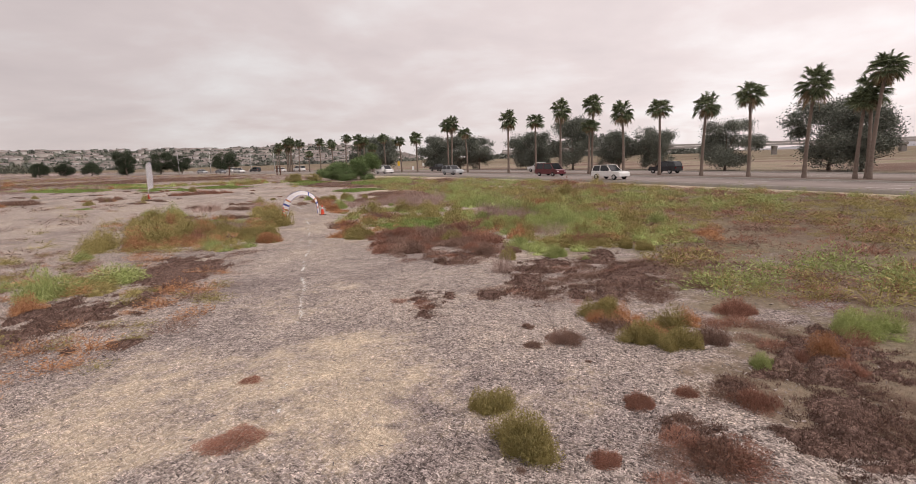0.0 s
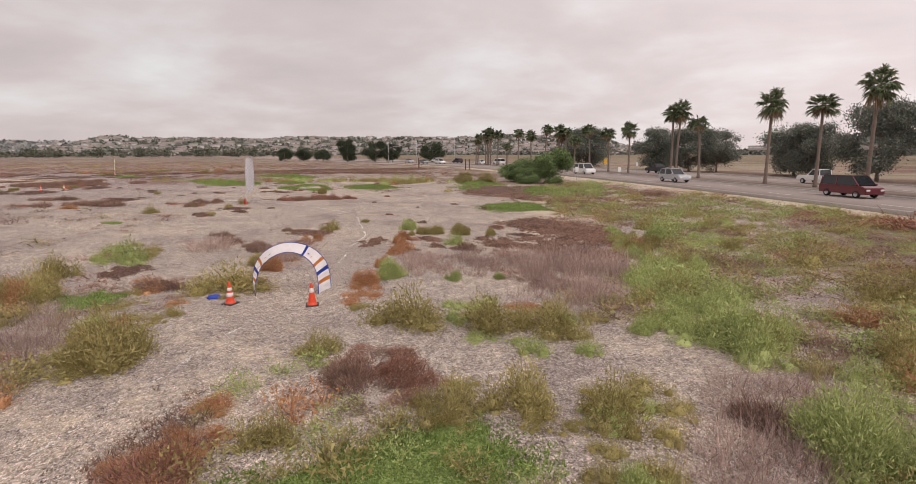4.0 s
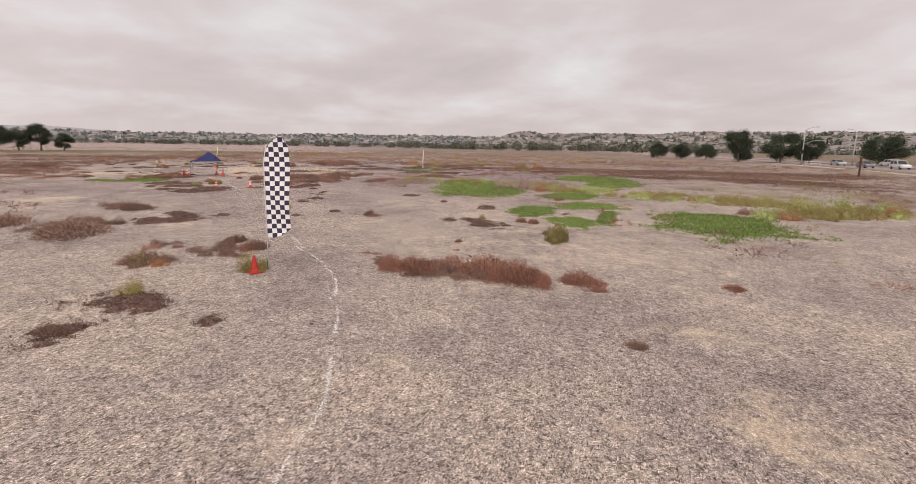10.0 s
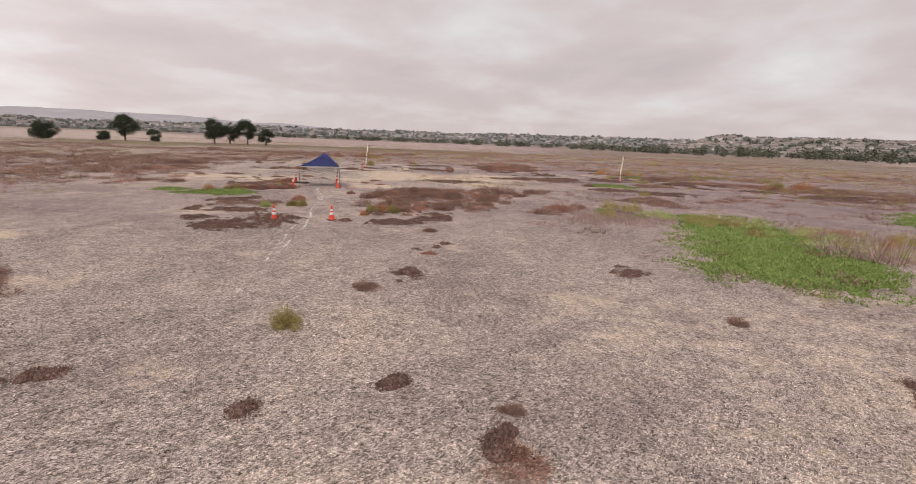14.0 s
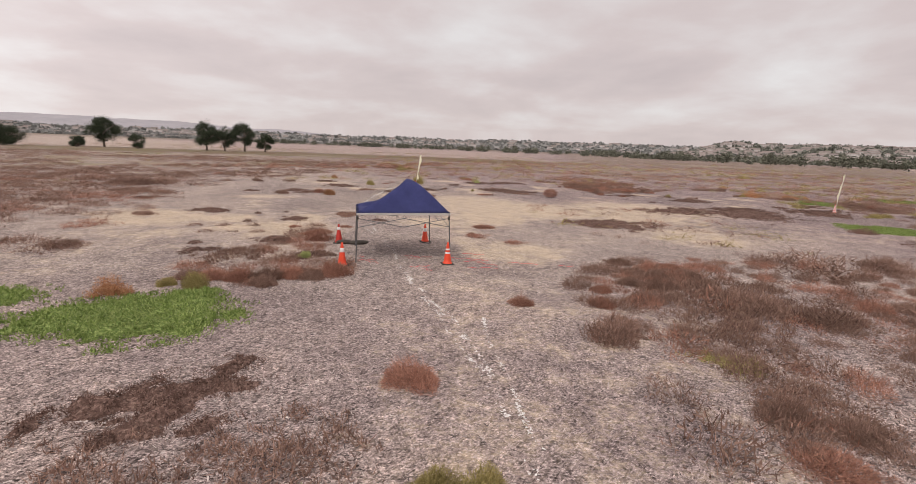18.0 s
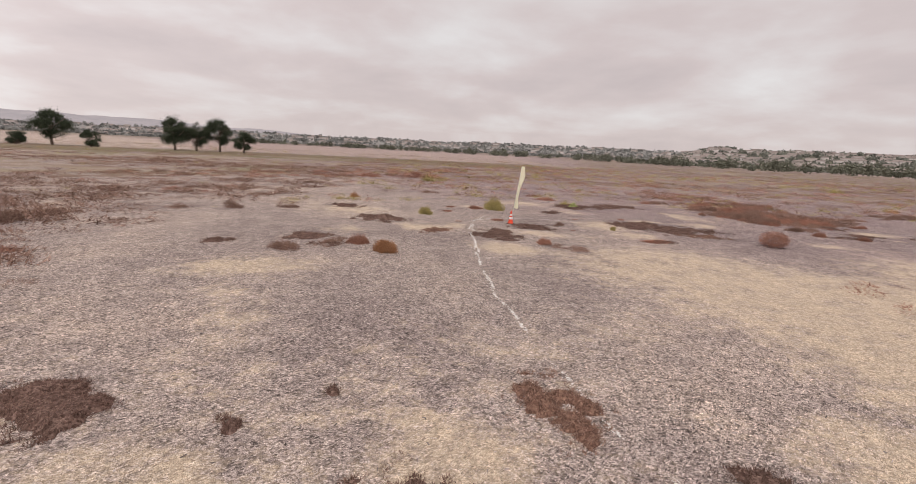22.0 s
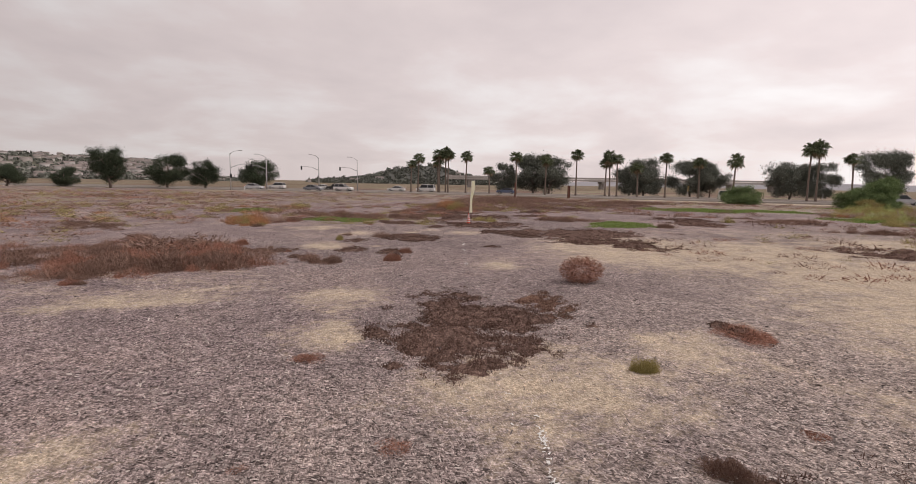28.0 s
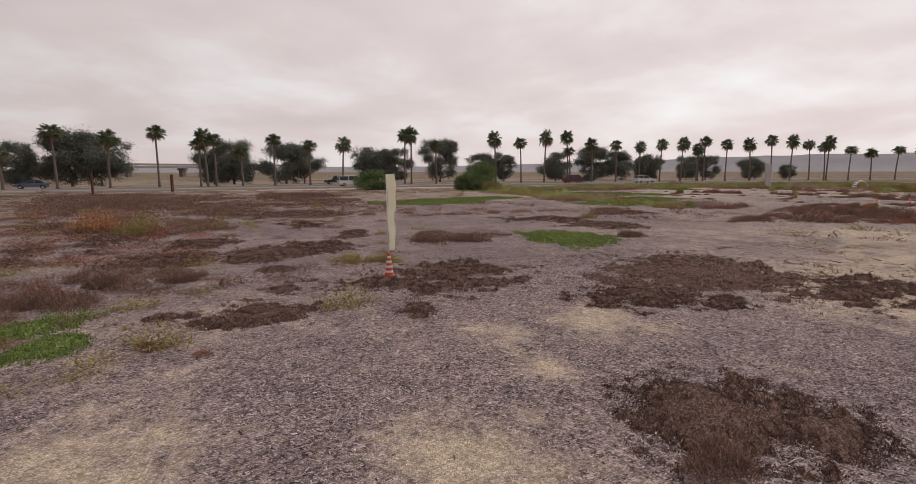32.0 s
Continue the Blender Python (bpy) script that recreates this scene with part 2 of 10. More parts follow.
    grit = m.ramp(m.noise(9, 6, 0.75), (0.25, (0.37, 0.295, 0.23)), (0.5, (0.6, 0.495, 0.395)), (0.75, (0.76, 0.66, 0.55)))
    straw = m.ramp(tone, (0.0, (0.17, 0.132, 0.1)), (0.22, (0.42, 0.343, 0.258)), (0.5, (0.63, 0.535, 0.415)), (1.0, (0.85, 0.76, 0.63)))
    sand = m.mix(1.0, m.mix(0.62, grit, straw), m.mix(0.55, 1.0, speck), "MULTIPLY")
    sand = m.mix(1.0, sand, m.ramp(mid, (0.3, (0.82, 0.82, 0.82)), (0.7, (1.12, 1.1, 1.04))), "MULTIPLY")
    sa = m.n("Attribute")
    sa.attribute_name = "sand"
    edge = m.math("ADD", m.math("MULTIPLY", sa.outputs["Fac"], 0.82), m.math("MULTIPLY", m.math("SUBTRACT", mid, 0.5), 1.5))
    edge = m.math("ADD", edge, m.math("MULTIPLY", m.math("SUBTRACT", m.noise(5, 6, 0.75), 0.5), 1.3))
    edge = m.math("ADD", edge, m.math("MULTIPLY", m.math("SUBTRACT", tone, 0.5), -0.35))
    sfac = m.ramp(edge, (0.4, 0.0), (0.82, 1.0))
    col = m.mix(m.math("MULTIPLY", sfac, 0.93), chips, sand)
    # low dead cover and green cover of the open plain
    ve = m.n("Attribute")
    ve.attribute_name = "cover"
    stretch = m.n("Mapping", Scale=(1.0, 1.0, 1.0))
    m.l(pos, stretch.inputs["Vector"])
    vn = m.noise(0.2, 7, 0.68, stretch.outputs[0])
    vfac = m.ramp(m.math("ADD", vn, m.math("MULTIPLY", m.math("SUBTRACT", ve.outputs["Fac"], 0.5), 0.5)), (0.49, 0.0), (0.55, 1.0))
    vcol = m.ramp(m.noise(0.035, 5, 0.6), (0.36, (0.15, 0.088, 0.068)), (0.46, (0.21, 0.145, 0.11)), (0.54, (0.31, 0.25, 0.185)), (0.64, (0.21, 0.195, 0.115)))
    me_ = m.n("Attribute")
    me_.attribute_name = "meadow"
    vcol = m.mix(m.math("MULTIPLY", me_.outputs["Fac"], m.ramp(m.noise(0.07, 5, 0.6), (0.4, 0.35), (0.6, 1.0))), vcol, m.ramp(m.noise(0.6, 5, 0.7), (0.35, (0.085, 0.066, 0.042)), (0.5, (0.145, 0.122, 0.062)), (0.65, (0.2, 0.18, 0.092))))
    vcol = m.mix(1.0, vcol, m.ramp(m.noise(5, 4, 0.7), (0.25, 0.5), (0.75, 1.35)), "MULTIPLY")
    col = m.mix(m.math("MULTIPLY", m.math("MULTIPLY", vfac, m.ramp(ve.outputs["Fac"], (0.05, 0.0), (0.3, 1.0))), 0.9), col, vcol)
    col = m.mix(1.0, col, m.ramp(fine, (0.2, 0.8), (0.8, 1.2)), "MULTIPLY")
    m.color(col)
    m.bump(m.math("ADD", m.math("MULTIPLY", hgt, -0.6), m.math("MULTIPLY", fine, 0.5)), 0.75, 0.03)
    return m.m


M_GROUND = ground_material()
M_CHIP = foliage("weathered_wood_chips", (0.08, 0.066, 0.064), (0.2, 0.168, 0.158), (0.37, 0.318, 0.296), (0.6, 0.53, 0.49), trans=0.0, scale=0.25)
M_CHALK = grained("chalk", (0.72, 0.7, 0.67), (0.85, 0.84, 0.82), 30, 0.95)
M_GREEN = foliage("bright_green_twigs", (0.24, 0.275, 0.098), (0.33, 0.375, 0.142), (0.44, 0.475, 0.21), trans=0.15)
M_OLIVE = foliage("olive_twigs", (0.21, 0.175, 0.066), (0.305, 0.255, 0.1), (0.41, 0.35, 0.16), trans=0.15)
M_RUST = foliage("rust_dry_twigs", (0.18, 0.083, 0.06), (0.3, 0.15, 0.108), (0.45, 0.255, 0.185), trans=0.1)
M_BROWN = foliage("brown_dry_twigs", (0.125, 0.076, 0.06), (0.22, 0.138, 0.107), (0.35, 0.232, 0.182), trans=0.1)
M_OCHRE = foliage("ochre_dry_twigs", (0.25, 0.115, 0.06), (0.4, 0.205, 0.105), (0.53, 0.32, 0.18), trans=0.12)
M_GREY = foliage("grey_mauve_dead_stalks", (0.24, 0.16, 0.14), (0.38, 0.275, 0.24), (0.54, 0.43, 0.375), trans=0.15)
M_MAT = foliage("dark_dead_mat", (0.08, 0.047, 0.038), (0.14, 0.086, 0.069), (0.225, 0.147, 0.118), trans=0.1)
M_ICE = foliage("ice_plant_leaves", (0.115, 0.17, 0.044), (0.19, 0.26, 0.072), (0.31, 0.37, 0.135), trans=0.2)
M_PALM = foliage("palm_leaf", (0.07, 0.088, 0.05), (0.13, 0.155, 0.085), (0.24, 0.265, 0.16))
M_SKIRT = foliage("dead_palm_leaf", (0.16, 0.115, 0.07), (0.25, 0.18, 0.11), (0.34, 0.26, 0.17), trans=0.1)
M_PINE = foliage("dark_needle_clumps", (0.1, 0.11, 0.09), (0.155, 0.168, 0.14), (0.24, 0.25, 0.205), trans=0.1)
M_LAUREL = foliage("dense_green_leaves", (0.08, 0.12, 0.05), (0.14, 0.195, 0.08), (0.24, 0.3, 0.14), trans=0.12)
M_BARK = grained("grey_bark", (0.15, 0.115, 0.095), (0.27, 0.215, 0.18), 5, 0.95, bump=0.6)
M_ASPHALT = grained("worn_asphalt", (0.26, 0.215, 0.195), (0.34, 0.29, 0.265), 14, 0.92, bump=0.3)
M_MEDIAN = grained("median_gravel", (0.16, 0.12, 0.1), (0.24, 0.19, 0.16), 6, 0.95, bump=0.4)
M_KERB = grained("kerb_concrete", (0.3, 0.27, 0.24), (0.42, 0.39, 0.35), 6)
M_PAINT = grained("road_paint", (0.55, 0.53, 0.5), (0.75, 0.73, 0.7), 10)
M_CONCRETE = grained("bridge_concrete", (0.38, 0.35, 0.33), (0.5, 0.47, 0.44), 0.8)
M_ORANGE = grained("orange_cone_plastic", (0.62, 0.05, 0.018), (0.75, 0.085, 0.03), 9, 0.5, 0.4, 0.05)
M_DULLRED = grained("sun_dulled_red_plastic", (0.4, 0.028, 0.022), (0.5, 0.045, 0.032), 9, 0.6, 0.3, 0.05)
M_REFLECT = grained("white_reflective_band", (0.68, 0.66, 0.66), (0.8, 0.79, 0.79), 20, 0.45, 0.4, 0.0)
M_RUBBER = grained("dusty_black_rubber", (0.05, 0.045, 0.04), (0.1, 0.085, 0.07), 12, 0.85)
M_CLOTHBLUE = grained("navy_canopy_cloth", (0.06, 0.07, 0.205), (0.082, 0.095, 0.27), 3, 0.75, 0.2, 0.15)
M_TRIMWHITE = grained("white_trim", (0.62, 0.6, 0.58), (0.75, 0.74, 0.72), 8, 0.7)
M_STEEL = grained("grey_steel_tube", (0.1, 0.1, 0.105), (0.17, 0.17, 0.175), 20, 0.45, 0.5, 0.0, metal=0.6)
M_POLE = grained("white_fibreglass", (0.62, 0.6, 0.56), (0.74, 0.72, 0.68), 12, 0.5, 0.4, 0.0)
M_CREAM = cloth("cream_flag_cloth", (0.86, 0.85, 0.7), (0.93, 0.92, 0.78))
M_WHITECLOTH = cloth("white_flag_cloth", (0.88, 0.85, 0.86), (0.94, 0.915, 0.92), 0.2)
M_BLACKCLOTH = grained("black_flag_cloth", (0.045, 0.038, 0.065), (0.07, 0.06, 0.095), 6, 0.8, 0.15, 0.05)
M_GATEORANGE = grained("orange_gate_cloth", (0.62, 0.24, 0.06), (0.7, 0.3, 0.09), 5, 0.75, 0.2, 0.05)
M_GATEBLUE = grained("blue_gate_cloth", (0.03, 0.06, 0.34), (0.045, 0.085, 0.42), 5, 0.7, 0.2, 0.05)
M_PINKTAPE = grained("pink_marking_paint", (0.75, 0.07, 0.09), (0.85, 0.13, 0.14), 20, 0.85)

M_OCHRECORD = grained("tan_cord", (0.35, 0.22, 0.1), (0.45, 0.3, 0.15), 20)
# ---- building tools ----
def part(name, data, material, parent=None, label="", smooth=False):
    """Links a bmesh or a mesh as ONE object, under a thing or on its own."""
    if isinstance(data, bmesh.types.BMesh):
        me = bpy.data.meshes.new(name)
        data.to_mesh(me)
        data.free()
    else:
        me = data
    for m in material if isinstance(material, (list, tuple)) else [material]:
        me.materials.append(m)
    if smooth:
        me.shade_smooth()
    ob = new(name, me)
    if parent is not None:
        ob.parent = parent
    if label:
        tagged(ob, label)
    return ob


def raw_mesh(name, verts, faces4=None, faces3=None):
    """A mesh from arrays of places, quads and triangles."""
    me = bpy.data.meshes.new(name)
    verts = np.asarray(verts, np.float32).reshape(-1, 3)
    f4 = np.zeros((0, 4), np.int32) if faces4 is None else np.asarray(faces4, np.int32).reshape(-1, 4)
    f3 = np.zeros((0, 3), np.int32) if faces3 is None else np.asarray(faces3, np.int32).reshape(-1, 3)
    me.vertices.add(len(verts))
    me.vertices.foreach_set("co", verts.ravel())
    loops = np.concatenate([f4.ravel(), f3.ravel()])
    me.loops.add(len(loops))
    me.loops.foreach_set("vertex_index", loops)
    me.polygons.add(len(f4) + len(f3))
    me.polygons.foreach_set("loop_start", np.concatenate([np.arange(len(f4)) * 4, len(f4) * 4 + np.arange(len(f3)) * 3]).astype(np.int32))
    me.update(calc_edges=True)
    me.validate()
    return me


def smooth01(x):
    x = np.clip(x, 0, 1)
    return x * x * (3 - 2 * x)


KNOT_X = np.array([-400.0, -130, -108, -97, -78, -62, -47, -36, -26, -18, -8, 3, 20, 400])
KNOT_Z = np.array([0.05, 0.05, 0.06, 0.06, 0.2, 0.2, 0.1, -0.06, -0.18, -0.24, -0.14, 0.0, 0.0, 0.0])


def ground_z(x, y):
    """Height of the bare ground: a field with faint swells."""
    x, y = np.asarray(x, float), np.asarray(y, float)
    i = np.clip(np.searchsorted(KNOT_X, x) - 1, 0, len(KNOT_X) - 2)
    f = smooth01((x - KNOT_X[i]) / (KNOT_X[i + 1] - KNOT_X[i]))
    z = KNOT_Z[i] * (1 - f) + KNOT_Z[i + 1] * f
    return z + 0.025 * np.sin(x * 0.9 + 1.3 * np.sin(y * 0.37)) * np.sin(y * 0.71 + 0.8) + 0.012 * np.sin(x * 2.3) * np.sin(y * 1.9 + x)


def value_noise(x, y, seed=0):
    """Smooth noise from 0 to 1 over the plane, for arrays."""
    x, y = np.asarray(x, float), np.asarray(y, float)
    xi, yi = np.floor(x), np.floor(y)
    fx, fy = smooth01(x - xi), smooth01(y - yi)

    def h(a, b):
        v = np.sin(a * 127.1 + b * 311.7 + seed * 74.7) * 43758.5453
        return v - np.floor(v)

    return (h(xi, yi) * (1 - fx) + h(xi + 1, yi) * fx) * (1 - fy) + (h(xi, yi + 1) * (1 - fx) + h(xi + 1, yi + 1) * fx) * fy


def fractal(x, y, seed=0, octaves=4):
    s, a, total = 0, 0.5, 0
    for k in range(octaves):
        s = s + a * value_noise(np.asarray(x) * 2**k, np.asarray(y) * 2**k, seed + k * 13)
        total += a
        a *= 0.55
    return s / total


def tube(bm, path, radii, sides=8, cap=True):
    """A round bar along a line of places."""
    rings = []
    path = [Vector(p) for p in path]
    for i, p in enumerate(path):
        d = (path[min(i + 1, len(path) - 1)] - path[max(i - 1, 0)]).normalized()
        a = d.cross(Vector((0, 0, 1)) if abs(d.z) < 0.9 else Vector((1, 0, 0))).normalized()
        b = d.cross(a)
        r = radii[i] if isinstance(radii, (list, tuple)) else radii
        rings.append([bm.verts.new(p + r * (a * math.cos(2 * math.pi * k / sides) + b * math.sin(2 * math.pi * k / sides))) for k in range(sides)])
    for r0, r1 in zip(rings, rings[1:]):
        for k in range(sides):
            bm.faces.new((r0[k], r0[(k + 1) % sides], r1[(k + 1) % sides], r1[k]))
    if cap:
        bm.faces.new(rings[0][::-1])
        bm.faces.new(rings[-1])
    return bm


def box(bm, centre, size, rz=0.0, bevel=0.0):
    made = bmesh.ops.create_cube(bm, size=1, matrix=pose(*centre, 0, 0, rz) @ Matrix.Diagonal((*size, 1)))
    if bevel:
        edges = list({e for v in made["verts"] for e in v.link_edges})
        bmesh.ops.bevel(bm, geom=edges, offset=bevel, segments=2, affect="EDGES")
    return bm


def lathe(bm, profile, sides=20):
    """Turned body from (radius, height) pairs."""
    rings = [[bm.verts.new((r * math.cos(2 * math.pi * k / sides), r * math.sin(2 * math.pi * k / sides), z)) for k in range(sides)] for r, z in profile]
    for r0, r1 in zip(rings, rings[1:]):
        for k in range(sides):
            bm.faces.new((r0[k], r0[(k + 1) % sides], r1[(k + 1) % sides], r1[k]))
    return bm


def blades(rng, base, direction, length, width, droop):
    """Thin bent blades: five corners each. Returns places, quads, triangles."""
    n = len(base)
    d = direction / np.linalg.norm(direction, axis=1, keepdims=True)
    side = np.cross(d, rng.normal(size=(n, 3)))
    side /= np.linalg.norm(side, axis=1, keepdims=True) + 1e-9
    w = (np.broadcast_to(width, (n,))[:, None]) * 0.5
    ln = np.broadcast_to(length, (n,))[:, None]
    mid = base + d * ln * 0.55
    tip = base + d * ln
    tip[:, 2] -= droop * ln[:, 0]
    mid[:, 2] -= droop * ln[:, 0] * 0.2
    v = np.stack([base - side * w, base + side * w, mid + side * w * 0.8, mid - side * w * 0.8, tip], 1)
    o = np.arange(n)[:, None] * 5
    return v.reshape(-1, 3), o + np.array([[0, 1, 2, 3]]), o + np.array([[3, 2, 4]])


def join(chunks):
    vs, f4, f3, at = [], [], [], 0
    for v, a, b in chunks:
        vs.append(v), f4.append(a + at), f3.append(b + at)
        at += len(v)
    return np.concatenate(vs), np.concatenate(f4), np.concatenate(f3)


def needles(rng, base, direction, length, width, droop=0.0):
    """Fine straight twigs and leaves: one triangle each."""
    n = len(base)
    d = direction / (np.linalg.norm(direction, axis=1, keepdims=True) + 1e-9)
    side = np.cross(d, rng.normal(size=(n, 3)))
    side /= np.linalg.norm(side, axis=1, keepdims=True) + 1e-9
    w = np.broadcast_to(width, (n,))[:, None] * 0.5
    tip = base + d * np.broadcast_to(length, (n,))[:, None]
    tip[:, 2] -= droop * np.broadcast_to(length, (n,))
    v = np.stack([base - side * w, base + side * w, tip], 1)
    return v.reshape(-1, 3), np.zeros((0, 4), int), np.arange(n * 3).reshape(-1, 3)


def tuft(seed, n, style, wide=1.0):
    """A shrub grown together from several uneven domes of fine twigs."""
    if style in ("tumble", "stalk"):
        return lone_tuft(seed, n, style, wide)
    if n < 250:
        return lone_tuft(seed, n, style, wide)
    rng = np.random.default_rng(seed + 9000)
    chunks = []
    fan = style == "fan"
    many = 7 if fan else 5
    for k in range(many):
        first = k == 0
        size = rng.uniform(0.62, 0.78) if first else rng.uniform(0.34, 0.6)
        v, a, b = lone_tuft(seed * 7 + k, int(n / many * (1.9 if first else 0.85)), style, wide / size**0.5)
        away = rng.uniform(0.0, 0.15) if first else rng.uniform(0.3, 0.66)
        az = k * 2.4 + rng.normal(0, 0.5)
        v = v * np.array([size, size * rng.uniform(0.8, 1.2), 1.0 if first else rng.uniform(0.4, 0.9)]) + np.array([math.cos(az) * away, math.sin(az) * away, 0])
        v[:, :2] += v[:, 2:3] * rng.normal(0, 0.2 if fan else 0.1, 2)
        chunks.append((v, a, b))
    return join(chunks)


def heart(rng, size, lobes):
    """The close-grown inside of a shrub: a lumpy low dome."""
    na, ne = 8, 4
    v = []
    for j in range(ne):
        e = math.pi / 2 * j / (ne - 0.6)
        for i in range(na):
            a = 2 * math.pi * i / na
            d = np.array([math.cos(a) * math.cos(e), math.sin(a) * math.cos(e), math.sin(e)])
            lump = 0.68 + 0.38 * np.max(np.clip(d @ lobes.T, 0, 1) ** 7)
            v.append(d * size * lump * rng.uniform(0.86, 1.1))
    q = [[j * na + i, j * na + (i + 1) % na, (j + 1) * na + (i + 1) % na, (j + 1) * na + i] for j in range(ne - 1) for i in range(na)]
    return np.array(v), np.array(q), np.zeros((0, 3), int)


def lone_tuft(seed, n, style, wide=1.0):
    """A unit bush, radius 1 and height 1, as fine twigs."""
    rng = np.random.default_rng(seed)
    lobes = rng.normal(size=(9, 3))
    lobes[:, 2] = np.abs(lobes[:, 2])
    lobes /= np.linalg.norm(lobes, axis=1, keepdims=True)

    def dome(k, lo, hi, low=0.0):
        d = rng.normal(size=(k, 3))
        d[:, 2] = np.abs(d[:, 2]) * 0.95 - low
        d /= np.linalg.norm(d, axis=1, keepdims=True)
        lump = 0.68 + 0.38 * np.max(np.clip(d @ lobes.T, 0, 1) ** 7, axis=1)
        return d, d * (rng.uniform(lo, hi, k) ** 0.7 * lump)[:, None]

    stems = max(12, n // 9)
    d, tip = dome(stems, 0.8, 1.0)
    foot = rng.normal(scale=0.07, size=(stems, 3)) * np.array([1, 1, 0])
    if style == "ball":  # rounded leafy shrub
        core = blades(rng, foot, tip - foot, np.linalg.norm(tip - foot, axis=1) * 0.8, 0.012 * wide, 0.03)
        d, base = dome(n, 0.12, 0.93)
        out = d * 0.7 + rng.normal(scale=0.6, size=(n, 3)) + np.array([0, 0, 0.25])
        leaf = needles(rng, base, out, rng.uniform(0.07, 0.17, n) * np.where(rng.uniform(0, 1, n) > 0.95, 1.6, 1.0), 0.021 * wide * rng.uniform(0.6, 1.5, n), 0.05)
        v, a, b = join([core, leaf, heart(rng, 0.4, lobes)] if n > 300 else [core, leaf])
    elif style == "fan":  # dry brush: a soft dome of upright twigs from many feet
        r0 = np.sqrt(rng.uniform(0, 1, n))
        az = rng.uniform(0, 2 * math.pi, n)
        top = np.sqrt(np.clip(1 - r0**2, 0.04, 1)) * (0.78 + 0.3 * rng.uniform(0, 1, n)) * (0.8 + 0.25 * np.sin(az * 3 + seed) * np.sin(r0 * 5 + seed))
        base = np.stack([np.cos(az) * r0 * 0.82, np.sin(az) * r0 * 0.82, rng.uniform(0, 0.62, n) * top], 1)
        out = np.stack([np.cos(az) * r0 * 0.6, np.sin(az) * r0 * 0.6, np.full(n, 0.6)], 1) + rng.normal(scale=0.55, size=(n, 3))
        twig = needles(rng, base, out, rng.uniform(0.12, 0.34, n) * (0.5 + 0.5 * top) * np.where(rng.uniform(0, 1, n) > 0.94, 1.7, 1.0), 0.015 * wide * rng.uniform(0.6, 1.5, n), 0.03)
        k = n // 6
        pick = rng.integers(0, n, k)
        feet = base[pick] * np.array([0.75, 0.75, 0.0])
        v, a, b = join([twig, blades(rng, feet, out[pick], top[pick] * 0.95, 0.012 * wide, 0.05)])
    elif style == "stalk":  # bare dead stalks
        az = rng.uniform(0, 2 * math.pi, n)
        r0 = np.sqrt(rng.uniform(0, 1, n)) * 0.75
        base = np.stack([np.cos(az) * r0, np.sin(az) * r0, np.zeros(n)], 1)
        out = np.stack([np.cos(az) * r0 * 0.55, np.sin(az) * r0 * 0.55, np.ones(n)], 1) + rng.normal(scale=0.45, size=(n, 3))
        ln = rng.uniform(0.3, 1.05, n)
        first = blades(rng, base, out, ln, 0.011 * wide * rng.uniform(0.6, 1.4, n), 0.04)
        k = int(n * 1.6)
        pick = rng.integers(0, n, k)
        mid = base[pick] + out[pick] / np.linalg.norm(out[pick], axis=1, keepdims=True) * (ln[pick] * rng.uniform(0.25, 0.9, k))[:, None]
        v, a, b = join([first, needles(rng, mid, out[pick] + rng.normal(scale=0.7, size=(k, 3)), rng.uniform(0.08, 0.26, k), 0.011 * wide)])
    else:  # "tumble": a ball of curved dry twigs, resting on the ground
        d = rng.normal(size=(n, 3))
        d /= np.linalg.norm(d, axis=1, keepdims=True)
        base = d * rng.uniform(0.25, 0.9, n)[:, None] ** 0.6
        out = d * 0.5 + np.cross(d, rng.normal(size=(n, 3))) * 0.8
        v, a, b = needles(rng, base, out, rng.uniform(0.16, 0.36, n), 0.02 * wide)
        v[:, 2] = v[:, 2] * 0.5 + 0.47
    v[:, 2] = np.maximum(v[:, 2], 0.0)
    return v, a, b


def spread(unit, rng, xs, ys, rad, hgt, zs=None):
    """Copies of a unit bush laid over the ground as one set of arrays."""
    v, a, b = unit
    n, k = len(xs), len(v)
    ang = rng.uniform(0, 2 * math.pi, n)
    c, s = np.cos(ang)[:, None], np.sin(ang)[:, None]
    px = (v[None, :, 0] * c - v[None, :, 1] * s) * rad[:, None] + xs[:, None]
    py = (v[None, :, 0] * s + v[None, :, 1] * c) * rad[:, None] + ys[:, None]
    pz = v[None, :, 2] * hgt[:, None] + (ground_z(xs, ys) if zs is None else zs)[:, None] - 0.02
    off = (np.arange(n) * k)[:, None, None]
    return np.stack([px, py, pz], -1).reshape(-1, 3), (a[None] + off).reshape(-1, 4), (b[None] + off).reshape(-1, 3)

# ---- the plan ----
COURSE = np.array([(0.0, 5), (-2, 35), (-6, 55), (-15, 70), (-28, 79), (-45, 78), (-67, 73), (-87, 68), (-103, 68), (-108, 78), (-105, 96), (-88, 102)])
ROAD_U, ROAD_N = np.array([-0.571, 0.821]), np.array([0.821, 0.571])
ROAD_Z = 0.12
VIEW = np.array([-50.0, 75.0])


